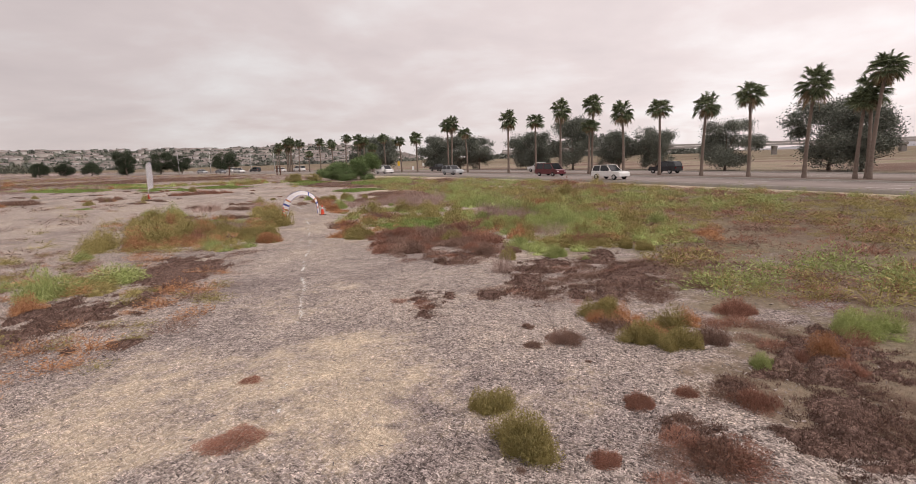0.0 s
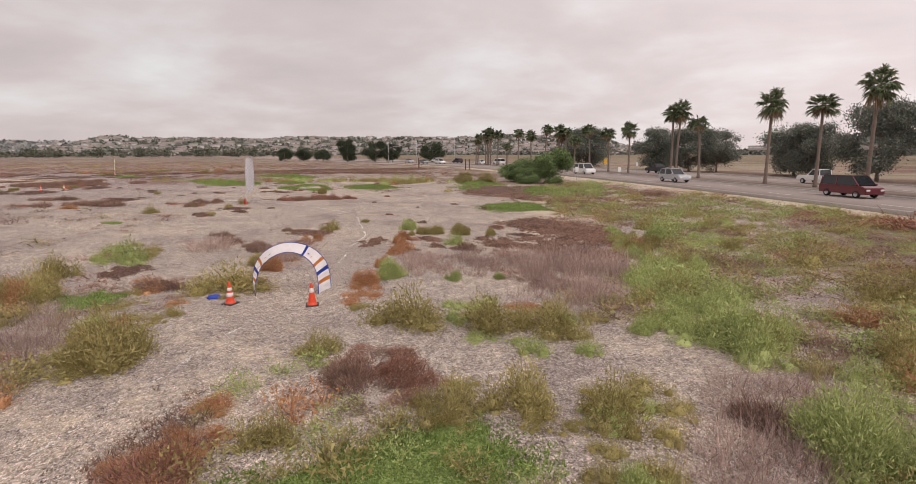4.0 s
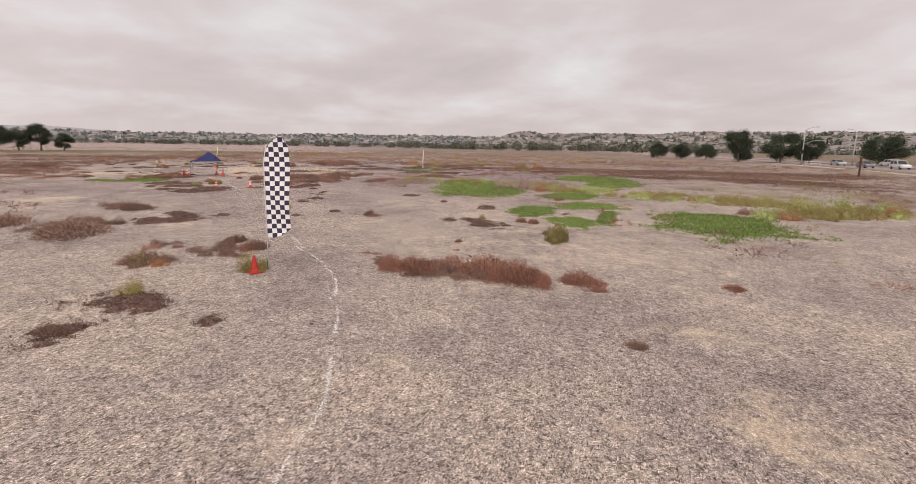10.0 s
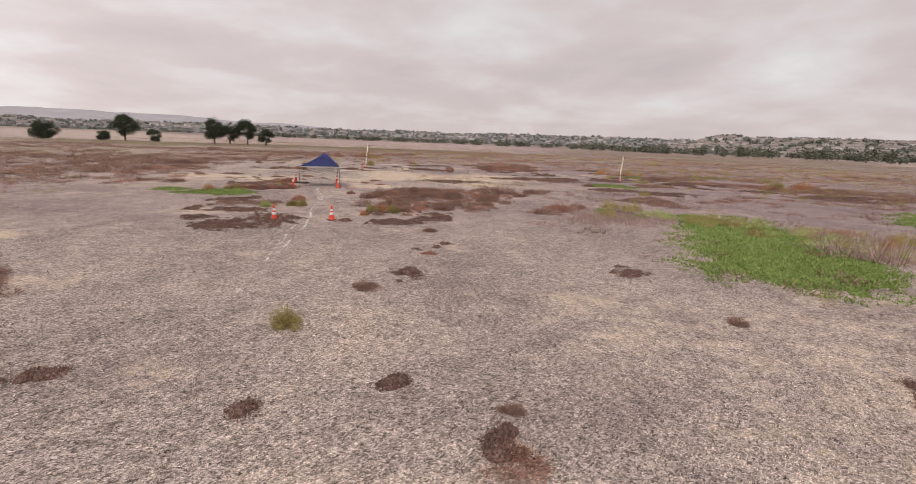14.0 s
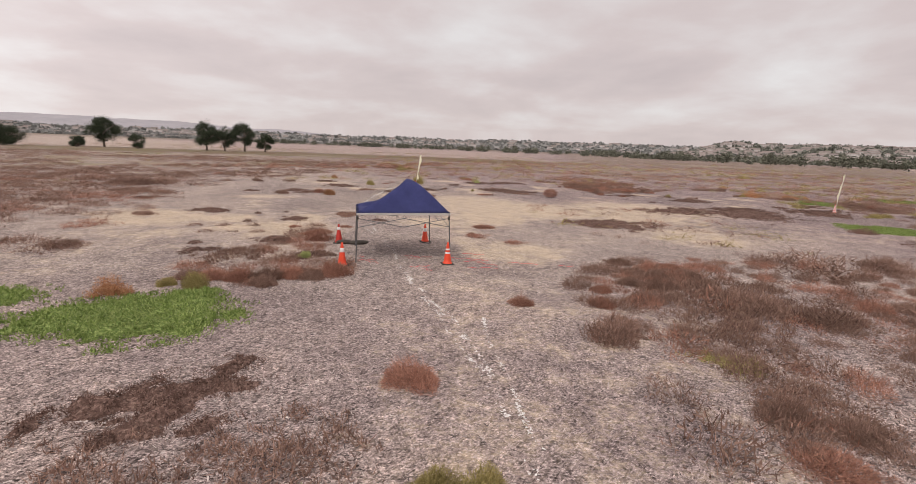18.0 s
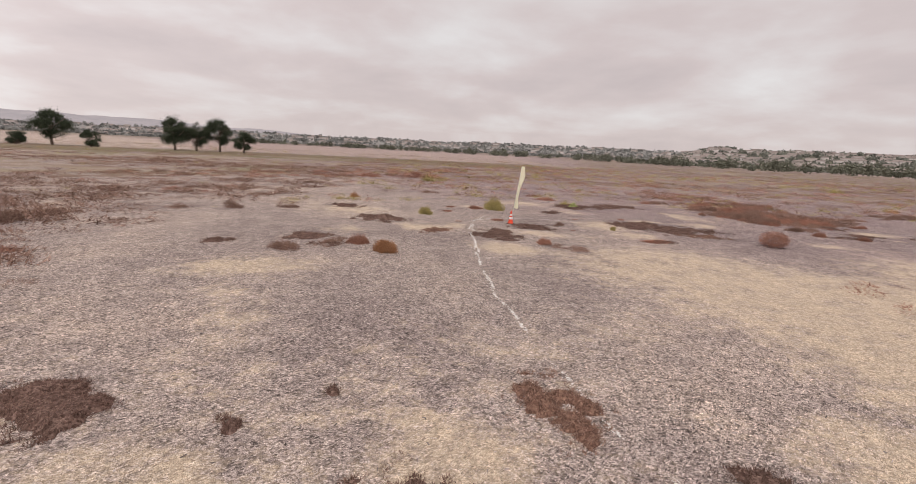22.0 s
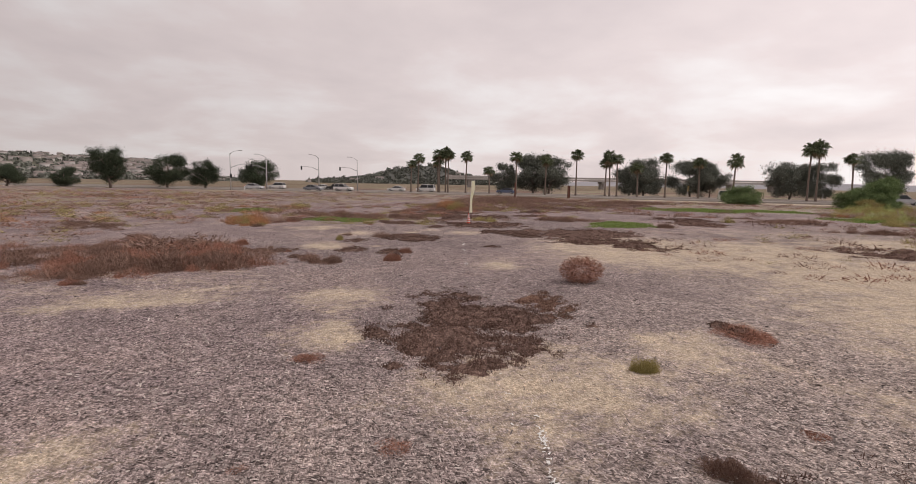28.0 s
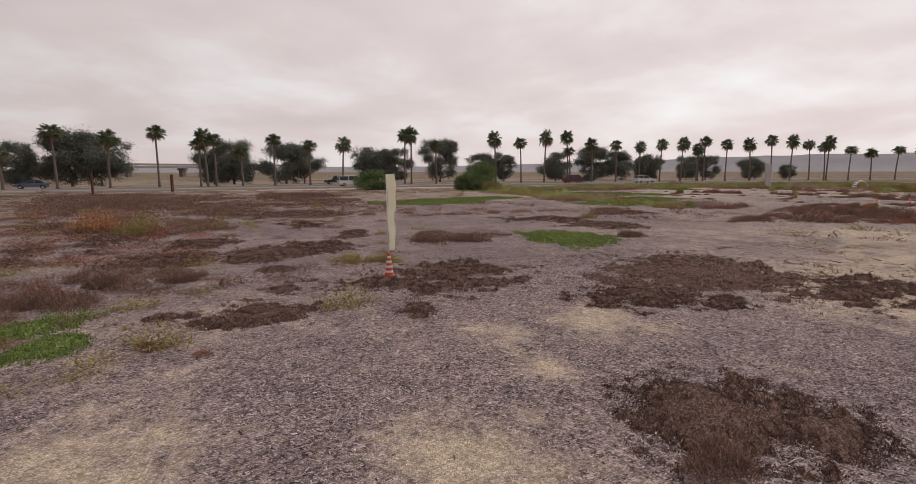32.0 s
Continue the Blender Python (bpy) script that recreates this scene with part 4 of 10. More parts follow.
def build_suburb(hill, houses, trees, seed, grow, tint):
    """Hundreds of small far houses and dark tree crowns on a hillside."""
    rng = np.random.default_rng(seed)
    tones = []
    # wall and roof tones are greyed and low in contrast to hold distance haze
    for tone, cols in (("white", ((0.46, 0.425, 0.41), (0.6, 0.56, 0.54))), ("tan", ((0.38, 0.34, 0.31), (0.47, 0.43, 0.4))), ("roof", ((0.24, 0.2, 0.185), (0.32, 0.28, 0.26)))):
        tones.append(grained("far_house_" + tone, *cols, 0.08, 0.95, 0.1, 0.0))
    boxes = [[], [], []]
    nd, nb, _ = hill.shape

    def spot(fi, fj):
        i, j = int(fi), int(fj)
        p = hill[j, i] * (1 - (fj - j)) + hill[j + 1, i] * (fj - j)
        return p + (hill[j, i + 1] - hill[j, i]) * (fi - i)

    for k in range(houses):
        p = spot(rng.uniform(3, nb - 4), rng.uniform(0.1, nd - 4.5))
        w, d, h = rng.uniform(7, 16) * grow, rng.uniform(6, 11) * grow, rng.uniform(2.4, 4.8) * grow**0.5
        a = math.atan2(p[1] - VIEW[1], p[0] - VIEW[0]) + rng.normal(0, 0.3)
        c, s = math.cos(a), math.sin(a)
        t = int(rng.uniform() < 0.4)
        for size, z0, z1, shrink, tone in ((1.0, -1.5, h, 1.0, t), (1.12, h, h + 1.3 * grow**0.5, 0.35, 2)):
            q = []
            for z, sc in ((z0, size), (z1, size * shrink)):
                for ux, uy in ((-1, -1), (1, -1), (1, 1), (-1, 1)):
                    lx, ly = ux * d / 2 * sc, uy * w / 2 * (sc if shrink == 1 else (size if z == z0 else size * 0.8))
                    q.append((p[0] + lx * c - ly * s, p[1] + lx * s + ly * c, p[2] + 0.5 + z))
            boxes[tone].append(q)
    faces = np.array([(0, 1, 5, 4), (1, 2, 6, 5), (2, 3, 7, 6), (3, 0, 4, 7), (4, 5, 6, 7)])
    for t, (nm, label) in enumerate((("far_house_walls", "pale walls of many far hillside houses"), ("far_house_walls", "tan walls of many far hillside houses"), ("far_house_roofs", "brown roofs of many far hillside houses"))):
        v = np.array(boxes[t]).reshape(-1, 3)
        f = (faces[None] + (np.arange(len(boxes[t])) * 8)[:, None, None]).reshape(-1, 4)
        tagged(part(nm, raw_mesh(nm, v, f), tones[t]), label, "houses", kind="stuff")
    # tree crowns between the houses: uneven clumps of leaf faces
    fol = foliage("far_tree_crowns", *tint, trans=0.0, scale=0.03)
    centres, sizes = [], []
    for k in range(trees):
        p = spot(rng.uniform(2, nb - 3), rng.uniform(0.0, nd - 4) if k > trees * 0.3 else rng.uniform(0, 0.7))
        r, h = rng.uniform(1.6, 4.6) * grow, rng.uniform(2.6, 6.4) * grow**0.6
        d = rng.normal(size=(14, 3))
        d /= np.linalg.norm(d, axis=1, keepdims=True)
        centres.append(p + d * np.array([r * 0.8, r * 0.8, h * 0.45]) + np.array([0, 0, h * 0.5]))
        sizes.append(np.full(14, r) * rng.uniform(0.25, 0.5, 14))
    c, sz = np.concatenate(centres), np.concatenate(sizes)
    e1, e2 = rng.normal(size=(len(c), 3)), rng.normal(size=(len(c), 3))
    e1, e2 = e1 / np.linalg.norm(e1, axis=1, keepdims=True) * sz[:, None], e2 / np.linalg.norm(e2, axis=1, keepdims=True) * sz[:, None]
    v = np.stack([c - e1 - e2, c + e1 - e2, c + e1 + e2, c - e1 + e2], 1).reshape(-1, 3)
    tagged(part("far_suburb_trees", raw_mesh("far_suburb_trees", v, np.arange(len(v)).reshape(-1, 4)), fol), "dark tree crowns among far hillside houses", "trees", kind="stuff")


# crown tints of these two hills carry haze: the farther, the paler
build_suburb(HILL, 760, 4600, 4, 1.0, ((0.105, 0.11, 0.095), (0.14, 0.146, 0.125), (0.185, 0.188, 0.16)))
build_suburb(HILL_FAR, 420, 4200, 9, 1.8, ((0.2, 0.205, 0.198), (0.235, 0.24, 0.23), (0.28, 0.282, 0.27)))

build_suburb(WOODS, 8, 1500, 14, 0.9, ((0.085, 0.09, 0.078), (0.12, 0.125, 0.105), (0.17, 0.17, 0.145)))
# ---- palms and trees ----
def palm_meshes(seed, height):
    """Trunk, green crown and dead skirt of one fan palm of that height."""
    rng = np.random.default_rng(seed)
    bm = bmesh.new()
    lean = rng.normal(0, 0.035, 2)
    top = height - 1.5
    path, radii = [], []
    steps = 26
    for i in range(steps + 1):
        f = i / steps
        path.append((lean[0] * f * f * top, lean[1] * f * f * top, f * top - 0.1))
        r = 0.19 * (1 - 0.3 * f) + 0.08 * math.exp(-f * 14)
        radii.append(r * (1.05 if i % 2 else 0.95))
    tube(bm, path, radii, 10)
    hub = np.array([lean[0] * top, lean[1] * top, top])
    green, dead = [], []
    for k in range(56):
        dry = k >= 46
        az = rng.uniform(0, 2 * math.pi)
        el = rng.uniform(-0.85, -0.15) if dry else math.asin(min(0.98, -0.66 + 1.64 * (k / 46) + rng.normal(0, 0.08)))
        if dry:
            el -= 0.45
        d = np.array([math.cos(az) * math.cos(el), math.sin(az) * math.cos(el), math.sin(el)])
        stem = rng.uniform(0.75, 1.2) * (0.75 if dry else 1.0)
        c = hub + d * stem + np.array([0, 0, -0.12 * stem])
        side = np.cross(d, (0, 0, 1.0))
        side /= np.linalg.norm(side) + 1e-6
        up = np.cross(side, d)
        # stalk
        base = np.array([hub + d * 0.1, hub + d * 0.1])
        green_or = dead if dry else green
        green_or.append(blades(rng, base[:1], np.array([d]), np.array([stem * 1.05]), 0.06, 0.1))
        nl = 21
        ang = np.linspace(-2.2, 2.2, nl) + rng.normal(0, 0.05, nl)
        ld = d[None] * np.cos(ang)[:, None] + side[None] * np.sin(ang)[:, None] + up[None] * 0.12 * rng.normal(size=(nl, 1))
        ln = rng.uniform(0.66, 0.92, nl) * (1.0 - 0.1 * np.abs(ang))
        green_or.append(blades(rng, np.repeat(c[None], nl, 0) + ld * 0.05, ld, ln, 0.1, 0.5 if dry else 0.36))
    return bm, join(green), join(dead)


PALMS = {}


def palm(x, y, height, turn=0.0, seed=0):
    """A fan palm: built once for each kind of height, then copied."""
    z = float(ROAD_Z + 0.12) if -3 < road_offset(x, y)[0] < 3 else float(ground_z(x, y))
    key, fresh = seed % 5, False
    if key not in PALMS:
        hs = (10.5, 12.0, 9.2, 11.2, 8.4)[key]
        bm, g, d = palm_meshes(40 + key, hs)
        root = new("fan_palm")
        part("trunk", bm, M_BARK, root, smooth=True)
        part("crown", raw_mesh("crown", *g), M_PALM, root, "fan-shaped green fronds")
        part("dead_fronds", raw_mesh("dead_fronds", *d), M_SKIRT, root, "hanging straw-brown dead fronds")
        tagged(root, "tall fan palm with a slim grey trunk on the road median", "palm tree", "palms along the road")
        PALMS[key] = (root, hs)
        fresh = True
    root, hs = PALMS[key]
    m = pose(x, y, z, 0, 0, turn) @ Matrix.Diagonal((0.9 + 0.1 * height / hs, 0.9 + 0.1 * height / hs, height / hs, 1))
    if fresh:
        root.matrix_basis = m
        return root
    ob = copy_thing(root, Matrix.Identity(4))
    ob.matrix_basis = m
    return ob


# the row on the median, in order from the far start of the road
for k, (s, o, h) in enumerate((
        (-24.5, 0, 9.6), (-18.5, 0.2, 9.4), (-11, -0.2, 8.8), (-5, 0.1, 9.4), (1.2, 0.3, 12.2), (2.6, -0.4, 10.4), (6.6, 0, 10.9), (12, 0.2, 12.4), (18, -0.2, 12.2), (24, 0, 11.5), (31, 0.1, 11), (38, -0.5, 11.5), (38.6, 0.6, 9.8), (39.4, 0.1, 8.6), (44, 0, 11.4), (50, 0, 10.7))):
    palm(*road_at(s, o), h, k * 47, k)
for k, (x, y, h) in enumerate(((27.3, 87.2, 10.2), (24.1, 92.7, 10.2), (20.9, 98.3, 10.8), (17.6, 103.8, 12.4), (17.0, 103.2, 8.4), (13.6, 108.9, 12.3), (10.1, 113.8, 10.4), (5.7, 118.8, 11.8))):
    palm(x, y, h, k * 61 + 20, k + 2)
for k, (x, y, h) in enumerate(((-2.0, 130.2, 9.3), (-5.4, 134.6, 12.2), (-6.2, 135.8, 11.6), (-14.1, 145.9, 9.6), (-18.5, 150.6, 8.8), (-23.2, 155.2, 9.7), (-27.3, 159.1, 7.6))):
    palm(x, y, h, k * 83 + 10, k + 1)

for k, (s, o, h) in enumerate(((150.5, 0.3, 9.6), (151.8, -0.6, 10.4), (153, 0.4, 8.6), (159.2, 0, 10.6), (166, 0, 9.6), (172.7, 0, 10.2), (179, 0, 6.6), (184.7, 0, 10.4), (188.8, -0.5, 10.6), (190, 0.7, 11.4), (191, -0.3, 10.8), (191.8, 0.6, 9.4), (196.5, 0, 9.8), (198.5, 0.4, 8))):
    palm(*road_at(s, o), h, k * 71 + 33, k + 3)


def leafy_tree(x, y, height, width, mat, label, seed=0, clumps=70, leaves=34, trunk=0.28, low=0.28, category="tree", name="tree", group=""):
    """Tapered trunk, forked limbs and a crown of many small leaves in clumps, with gaps."""
    rng = np.random.default_rng(seed)
    bm = bmesh.new()
    h0 = height * low
    tube(bm, [(0, 0, -0.2), (rng.normal(0, 0.1), rng.normal(0, 0.1), h0 * 0.6), (rng.normal(0, 0.2), rng.normal(0, 0.2), h0 * 1.3), (rng.normal(0, 0.3), rng.normal(0, 0.3), height * 0.8)], [trunk, trunk * 0.8, trunk * 0.65, 0.06], 8)
    chunks = []
    limbs = 9
    for k in range(limbs):
        az = k * 2.4 + rng.normal(0, 0.3)
        zz = h0 * rng.uniform(0.75, 1.5) + height * 0.3 * k / limbs
        reach = width * 0.42 * rng.uniform(0.75, 1.1)
        tip = (math.cos(az) * reach, math.sin(az) * reach, min(height * 0.9, zz + height * rng.uniform(0.12, 0.32)))
        tube(bm, [(0, 0, zz), (tip[0] * 0.5, tip[1] * 0.5, (zz + tip[2]) / 2 - 0.1), tip], [trunk * 0.42, trunk * 0.25, 0.03], 5)
    heads = []
    hc = h0 + (height - h0) * 0.5
    many = 11 if clumps < 200 else 20
    for k in range(many):
        az = k * 2.4 + rng.normal(0, 0.4)
        up = rng.uniform(-0.85, 0.8) if k else 0.78
        out = math.sqrt(max(0.05, 1 - up * up)) * rng.uniform(0.35, 0.86)
        heads.append((math.cos(az) * out * width / 2, math.sin(az) * out * width / 2, hc + up * (height - h0) / 2, rng.uniform(0.16, 0.28) if many == 11 else rng.uniform(0.1, 0.2)))
    for k in range(clumps):
        hx, hy, hz, hr = heads[k % many]
        d = rng.normal(size=3)
        d /= np.linalg.norm(d)
        d *= rng.uniform(0.3, 1.0) ** 0.5 * hr
        c = np.array([hx + d[0] * width, hy + d[1] * width, max(0.15, hz + d[2] * (height - h0) * 0.95)])
        n = leaves
        cs = width * rng.uniform(0.03, 0.06)
        base = c + rng.normal(size=(n, 3)) * cs * np.array([1.1, 1.1, 0.95])
        chunks.append(needles(rng, base, rng.normal(size=(n, 3)) + np.array([0, 0, 0.3]), rng.uniform(0.5, 1.1, n) * width * 0.04, width * 0.014, 0.1))
    root = new(name)
    part("trunk", bm, M_BARK, root, smooth=True)
    part("crown", raw_mesh("crown", *join(chunks)), mat, root)
    root.location = (x, y, float(ground_z(x, y)))
    tagged(root, label, category, group)
    return root


# dark trees behind the far carriageway
rng0 = np.random.default_rng(12)
pines = [leafy_tree(0, 0, 10.4, 11.0, M_PINE, "broad dark evergreen tree beyond the road", 70 + k, 340, 80, 0.3, 0.12, group="trees beyond the road") for k in range(4)]
used = set()
for k, (s, o, sc) in enumerate(((16, 24, 0.85), (24, 22, 0.7), (36, 23, 0.9), (47, 22, 1), (52, 25, 1.1), (66, 22, 0.95), (81, 24, 0.8), (88, 22, 0.9), (100, 22, 1.05), (112, 23, 0.85), (117, 25, 1.1), (134, 24, 0.9), (138, 21, 1.1), (149, 22, 1.12),
                                (153, 25, 0.9), (172, 20, 1.1), (177, 22, 1.15), (184, 21, 0.8), (1, 24, 0.8), (-12, 25, 0.55))):
    x, y = road_at(s, o)
    m = pose(x, y, float(ground_z(x, y)), 0, 0, k * 77) @ Matrix.Diagonal((sc * 0.92, sc * 0.92, sc * rng0.uniform(0.74, 0.98), 1))
    if k < 4:
        pines[k].matrix_basis = m
    else:
        copy_thing(pines[k % 4], Matrix.Identity(4)).matrix_basis = m

# ---- roadside: bushes, far trees, poles, signs, overpass, vehicles ----
def big_bush(x, y, w, h, label, seed, mat_=None, clumps=150):
    """A dense bush that reaches the ground."""
    ob = leafy_tree(x, y, h, w, mat_ or M_LAUREL, label, seed, int(clumps * 1.5), 110, 0.1, 0.02, "bush", "bush")
    return ob


big_bush(-20.4, 116.2, 5.8, 4.4, "large dense dark green bush by the road shoulder", 301, None, 260)
big_bush(-25.2, 117.2, 5.2, 2.7, "spreading dense green bush by the road shoulder", 302, None, 160)
big_bush(-23.4, 114.4, 4.0, 2.2, "low green bush at the foot of a larger one", 303)
big_bush(-30.5, 131.5, 7.2, 2.7, "broad low green bush near the road", 304)
big_bush(-29.0, 113.0, 2.6, 1.2, "round pale green shrub near the road", 305, M_OLIVE, 60)
big_bush(-32.0, 112.0, 3.0, 1.3, "round pale green shrub near the track", 306, M_OLIVE, 60)

M_EUCA = foliage("dark_gum_leaves", (0.03, 0.042, 0.026), (0.05, 0.065, 0.04), (0.085, 0.1, 0.062), trans=0.1)
for k, (x, y, h, w, low) in enumerate(((-219.6, -17.7, 9.4, 9.5, 0.3), (-221.9, 9.8, 9.2, 9.0, 0.3), (-223.6, 14.4, 7.6, 7.5, 0.25), (-225.4, 19.5, 9.4, 8.5, 0.35), (-227.1, 25.2, 6.4, 6.5, 0.25), (-214.6, -6.2, 4.4, 5.0, 0.1), (-208, -18, 3.2, 5.0, 0.1), (-199.8, -30, 5.4, 9.0, 0.1),
                                       (-133.4, 218.2, 10.5, 11, 0.3), (-121.8, 220.8, 9.2, 12, 0.25), (-113.3, 220.5, 7.6, 9, 0.2), (-100.3, 229, 8.6, 12, 0.25), (-172.2, 223.4, 6.0, 8, 0.1), (-166.4, 229.1, 6.2, 9, 0.1), (-156, 230, 5.6, 9, 0.15), (-146, 236, 5.2, 8, 0.15))):
    leafy_tree(x, y, h * 0.88, w * 0.85, M_EUCA, "dark spreading tree standing on the open plain" if x < -190 else "dark spreading tree at the edge of the field", 400 + k, 260, 80, 0.34, low * 0.7, group="trees of the plain")


def grove():
    """Far line of trees and tall palms at the foot of the hills."""
    rng = np.random.default_rng(31)
    chunks = []
    for k in range(230):
        b = rng.uniform(38, 108)
        x, y = far_at(b, rng.uniform(380, 520) + max(0, b - 60) * 9)
        r, h = rng.uniform(2.5, 6.0), rng.uniform(3.5, 8.5)
        n = 90
        d = rng.normal(size=(n, 3))
        d /= np.linalg.norm(d, axis=1, keepdims=True)
        base = np.array([x, y, h * 0.52]) + d * np.array([r, r, h * 0.48]) * rng.uniform(0.4, 1, (n, 1))
        chunks.append(needles(rng, base, rng.normal(size=(n, 3)), rng.uniform(0.8, 2.2, n), 1.2))
    tagged(part("far_grove", raw_mesh("far_grove", *join(chunks)), M_FARGROVE), "far line of dark trees at the foot of the hills", "trees", kind="stuff")


M_FARGROVE = foliage("far_grove_leaves", (0.07, 0.075, 0.055), (0.1, 0.105, 0.08), (0.15, 0.15, 0.115), trans=0.0, scale=0.02)
grove()

M_GALV = grained("galvanised_pole", (0.36, 0.35, 0.34), (0.5, 0.49, 0.48), 3, 0.5, 0.5, 0.0, metal=0.3)
M_SIGNAL = grained("black_signal_head", (0.02, 0.02, 0.02), (0.04, 0.04, 0.04), 10, 0.6)
M_SIGNWHITE = grained("white_sign_face", (0.6, 0.6, 0.58), (0.72, 0.72, 0.7), 5, 0.6)
M_SIGNYELLOW = grained("yellow_sign_face", (0.6, 0.36, 0.03), (0.7, 0.43, 0.05), 5, 0.6)
M_POSTBROWN = grained("red_brown_timber", (0.1, 0.045, 0.032), (0.17, 0.08, 0.06), 8, 0.9)


def signal_pole(x, y, turn, tall=8.6, arm=5.0):
    """Street lamp and traffic signal on one mast with an arm."""
    root = new("signal_pole")
    z = float(ground_z(x, y))
    bm = bmesh.new()
    tube(bm, [(0, 0, -0.1), (0, 0, 3), (0, 0, tall)], [0.16, 0.13, 0.09], 8)
    part("mast", bm, M_GALV, root, smooth=True)
    bm = bmesh.new()
    tube(bm, [(0, 0, tall - 0.2), (0.8, 0, tall + 0.5), (2.2, 0, tall + 0.8)], [0.07, 0.06, 0.05], 6)
    lamp = part("lamp_arm", bm, M_GALV, root, smooth=True)
    bm = bmesh.new()
    box(bm, (2.55, 0, tall + 0.8), (0.8, 0.28, 0.14), 0, 0.04)
    part("lamp_head", bm, M_GALV, lamp)
    bm = bmesh.new()
    tube(bm, [(0, 0, 5.2), (arm * 0.4, 0, 6.0), (arm, 0, 6.2)], [0.09, 0.07, 0.05], 6)
    part("signal_arm", bm, M_GALV, root, smooth=True)
    for px, pz in ((arm, 5.75), (0.0, 3.3)):
        bm = bmesh.new()
        box(bm, (px, -0.25, pz), (0.34, 0.3, 1.0), 0, 0.03)
        part("signal_head", bm, M_SIGNAL, root, "black signal head")
    root.matrix_basis = pose(x, y, z, 0, 0, turn)
    tagged(root, "grey steel traffic signal mast with street lamp arm", "traffic signal", "signals of the crossing")


for k, (x, y, turn) in enumerate(((-107.6, 208.5, 20), (-99.0, 214.5, 160), (-85.2, 218.2, 200), (-75.2, 215.5, 150))):
    signal_pole(x, y, turn, 8.6 - 0.4 * (k % 2))


def road_sign(x, y, turn, face, h=2.4, size=(0.5, 0.75)):
    root = new("road_sign")
    bm = bmesh.new()
    tube(bm, [(0, 0, -0.1), (0, 0, h)], 0.035, 6)
    part("post", bm, M_GALV, root)
    bm = bmesh.new()
    box(bm, (0, -0.05, h - size[1] / 2), (size[0], 0.02, size[1]), 0, 0.004)
    part("plate", bm, face, root)
    root.matrix_basis = pose(x, y, float(ground_z(x, y)), 0, 0, turn)
    tagged(root, "small plain road sign on a thin steel post", "road sign", "signs by the road")


road_sign(-18.2, 121.6, 35, M_SIGNWHITE, 2.2)
road_sign(-13.2, 128.8, 35, M_SIGNWHITE, 2.0)
road_sign(-13.1, 150.0, 35, M_SIGNWHITE, 2.4)
road_sign(-19.5, 152.5, 35, M_SIGNYELLOW, 3.0, (0.6, 1.1))


def timber_post(x, y, h):
    root = new("timber_post")
    bm = bmesh.new()
    box(bm, (0, 0, h / 2 - 0.05), (0.2, 0.2, h), 12, 0.015)
    part("shaft", bm, M_POSTBROWN, root)
    bm = bmesh.new()
    box(bm, (0, 0, h - 0.06), (0.24, 0.24, 0.06), 12, 0.01)
    part("cap", bm, M_POSTBROWN, root)
    root.location = (x, y, float(ground_z(x, y)))
    tagged(root, "red-brown square timber post beside the road", "post", "timber posts")


timber_post(-62.4, 152.1, 2.6)
timber_post(-50.5, 152.6, 2.4)
timber_post(-49.8, 153.1, 2.4)


def white_rail(x, y, turn, w=2.2):
    root = new("pipe_gate")
    for dx in (-w / 2, w / 2):
        bm = bmesh.new()
        tube(bm, [(dx, 0, -0.1), (dx, 0, 1.0)], 0.06, 8)
        part("post", bm, M_SIGNWHITE, root)
    for z in (0.5, 0.95):
        bm = bmesh.new()
        tube(bm, [(-w / 2, 0, z), (w / 2, 0, z)], 0.05, 8)
        part("rail", bm, M_SIGNWHITE, root)
    root.matrix_basis = pose(x, y, float(ground_z(x, y)), 0, 0, turn)
    tagged(root, "white painted steel pipe gate at the field edge", "gate")


white_rail(-103.0, 206.0, 8, 3.4)


def overpass(x0, y0, x1, y1, z, width=11, name_label="grey concrete freeway overpass on square piers"):
    root = new("freeway_overpass")
    d = Vector((x1 - x0, y1 - y0, 0))
    ln, ang = d.length, math.degrees(math.atan2(d.y, d.x))
    bm = bmesh.new()
    box(bm, (ln / 2, 0, z), (ln, width, 1.1), 0, 0.05)
    part("deck", bm, M_CONCRETE, root)
    for s in (-1, 1):
        bm = bmesh.new()
        box(bm, (ln / 2, s * (width / 2 - 0.2), z + 1.3), (ln, 0.3, 1.0), 0, 0.02)
        part("parapet", bm, M_CONCRETE, root)
    n = int(ln / 32)
    for k in range(n + 1):
        px = ln * (k + 0.5) / (n + 1)
        bm = bmesh.new()
        box(bm, (px, 0, z / 2 - 0.7), (2.2, 4.2, z), 0, 0.1)
        box(bm, (px, 0, z - 1.3), (2.0, width * 0.8, 1.2), 0, 0.1)
        part("pier", bm, M_CONCRETE, root)
    root.matrix_basis = pose(x0, y0, 0, 0, 0, ang)
    tagged(root, name_label, "overpass")


overpass(20, 372, 230, 290, 5.4)

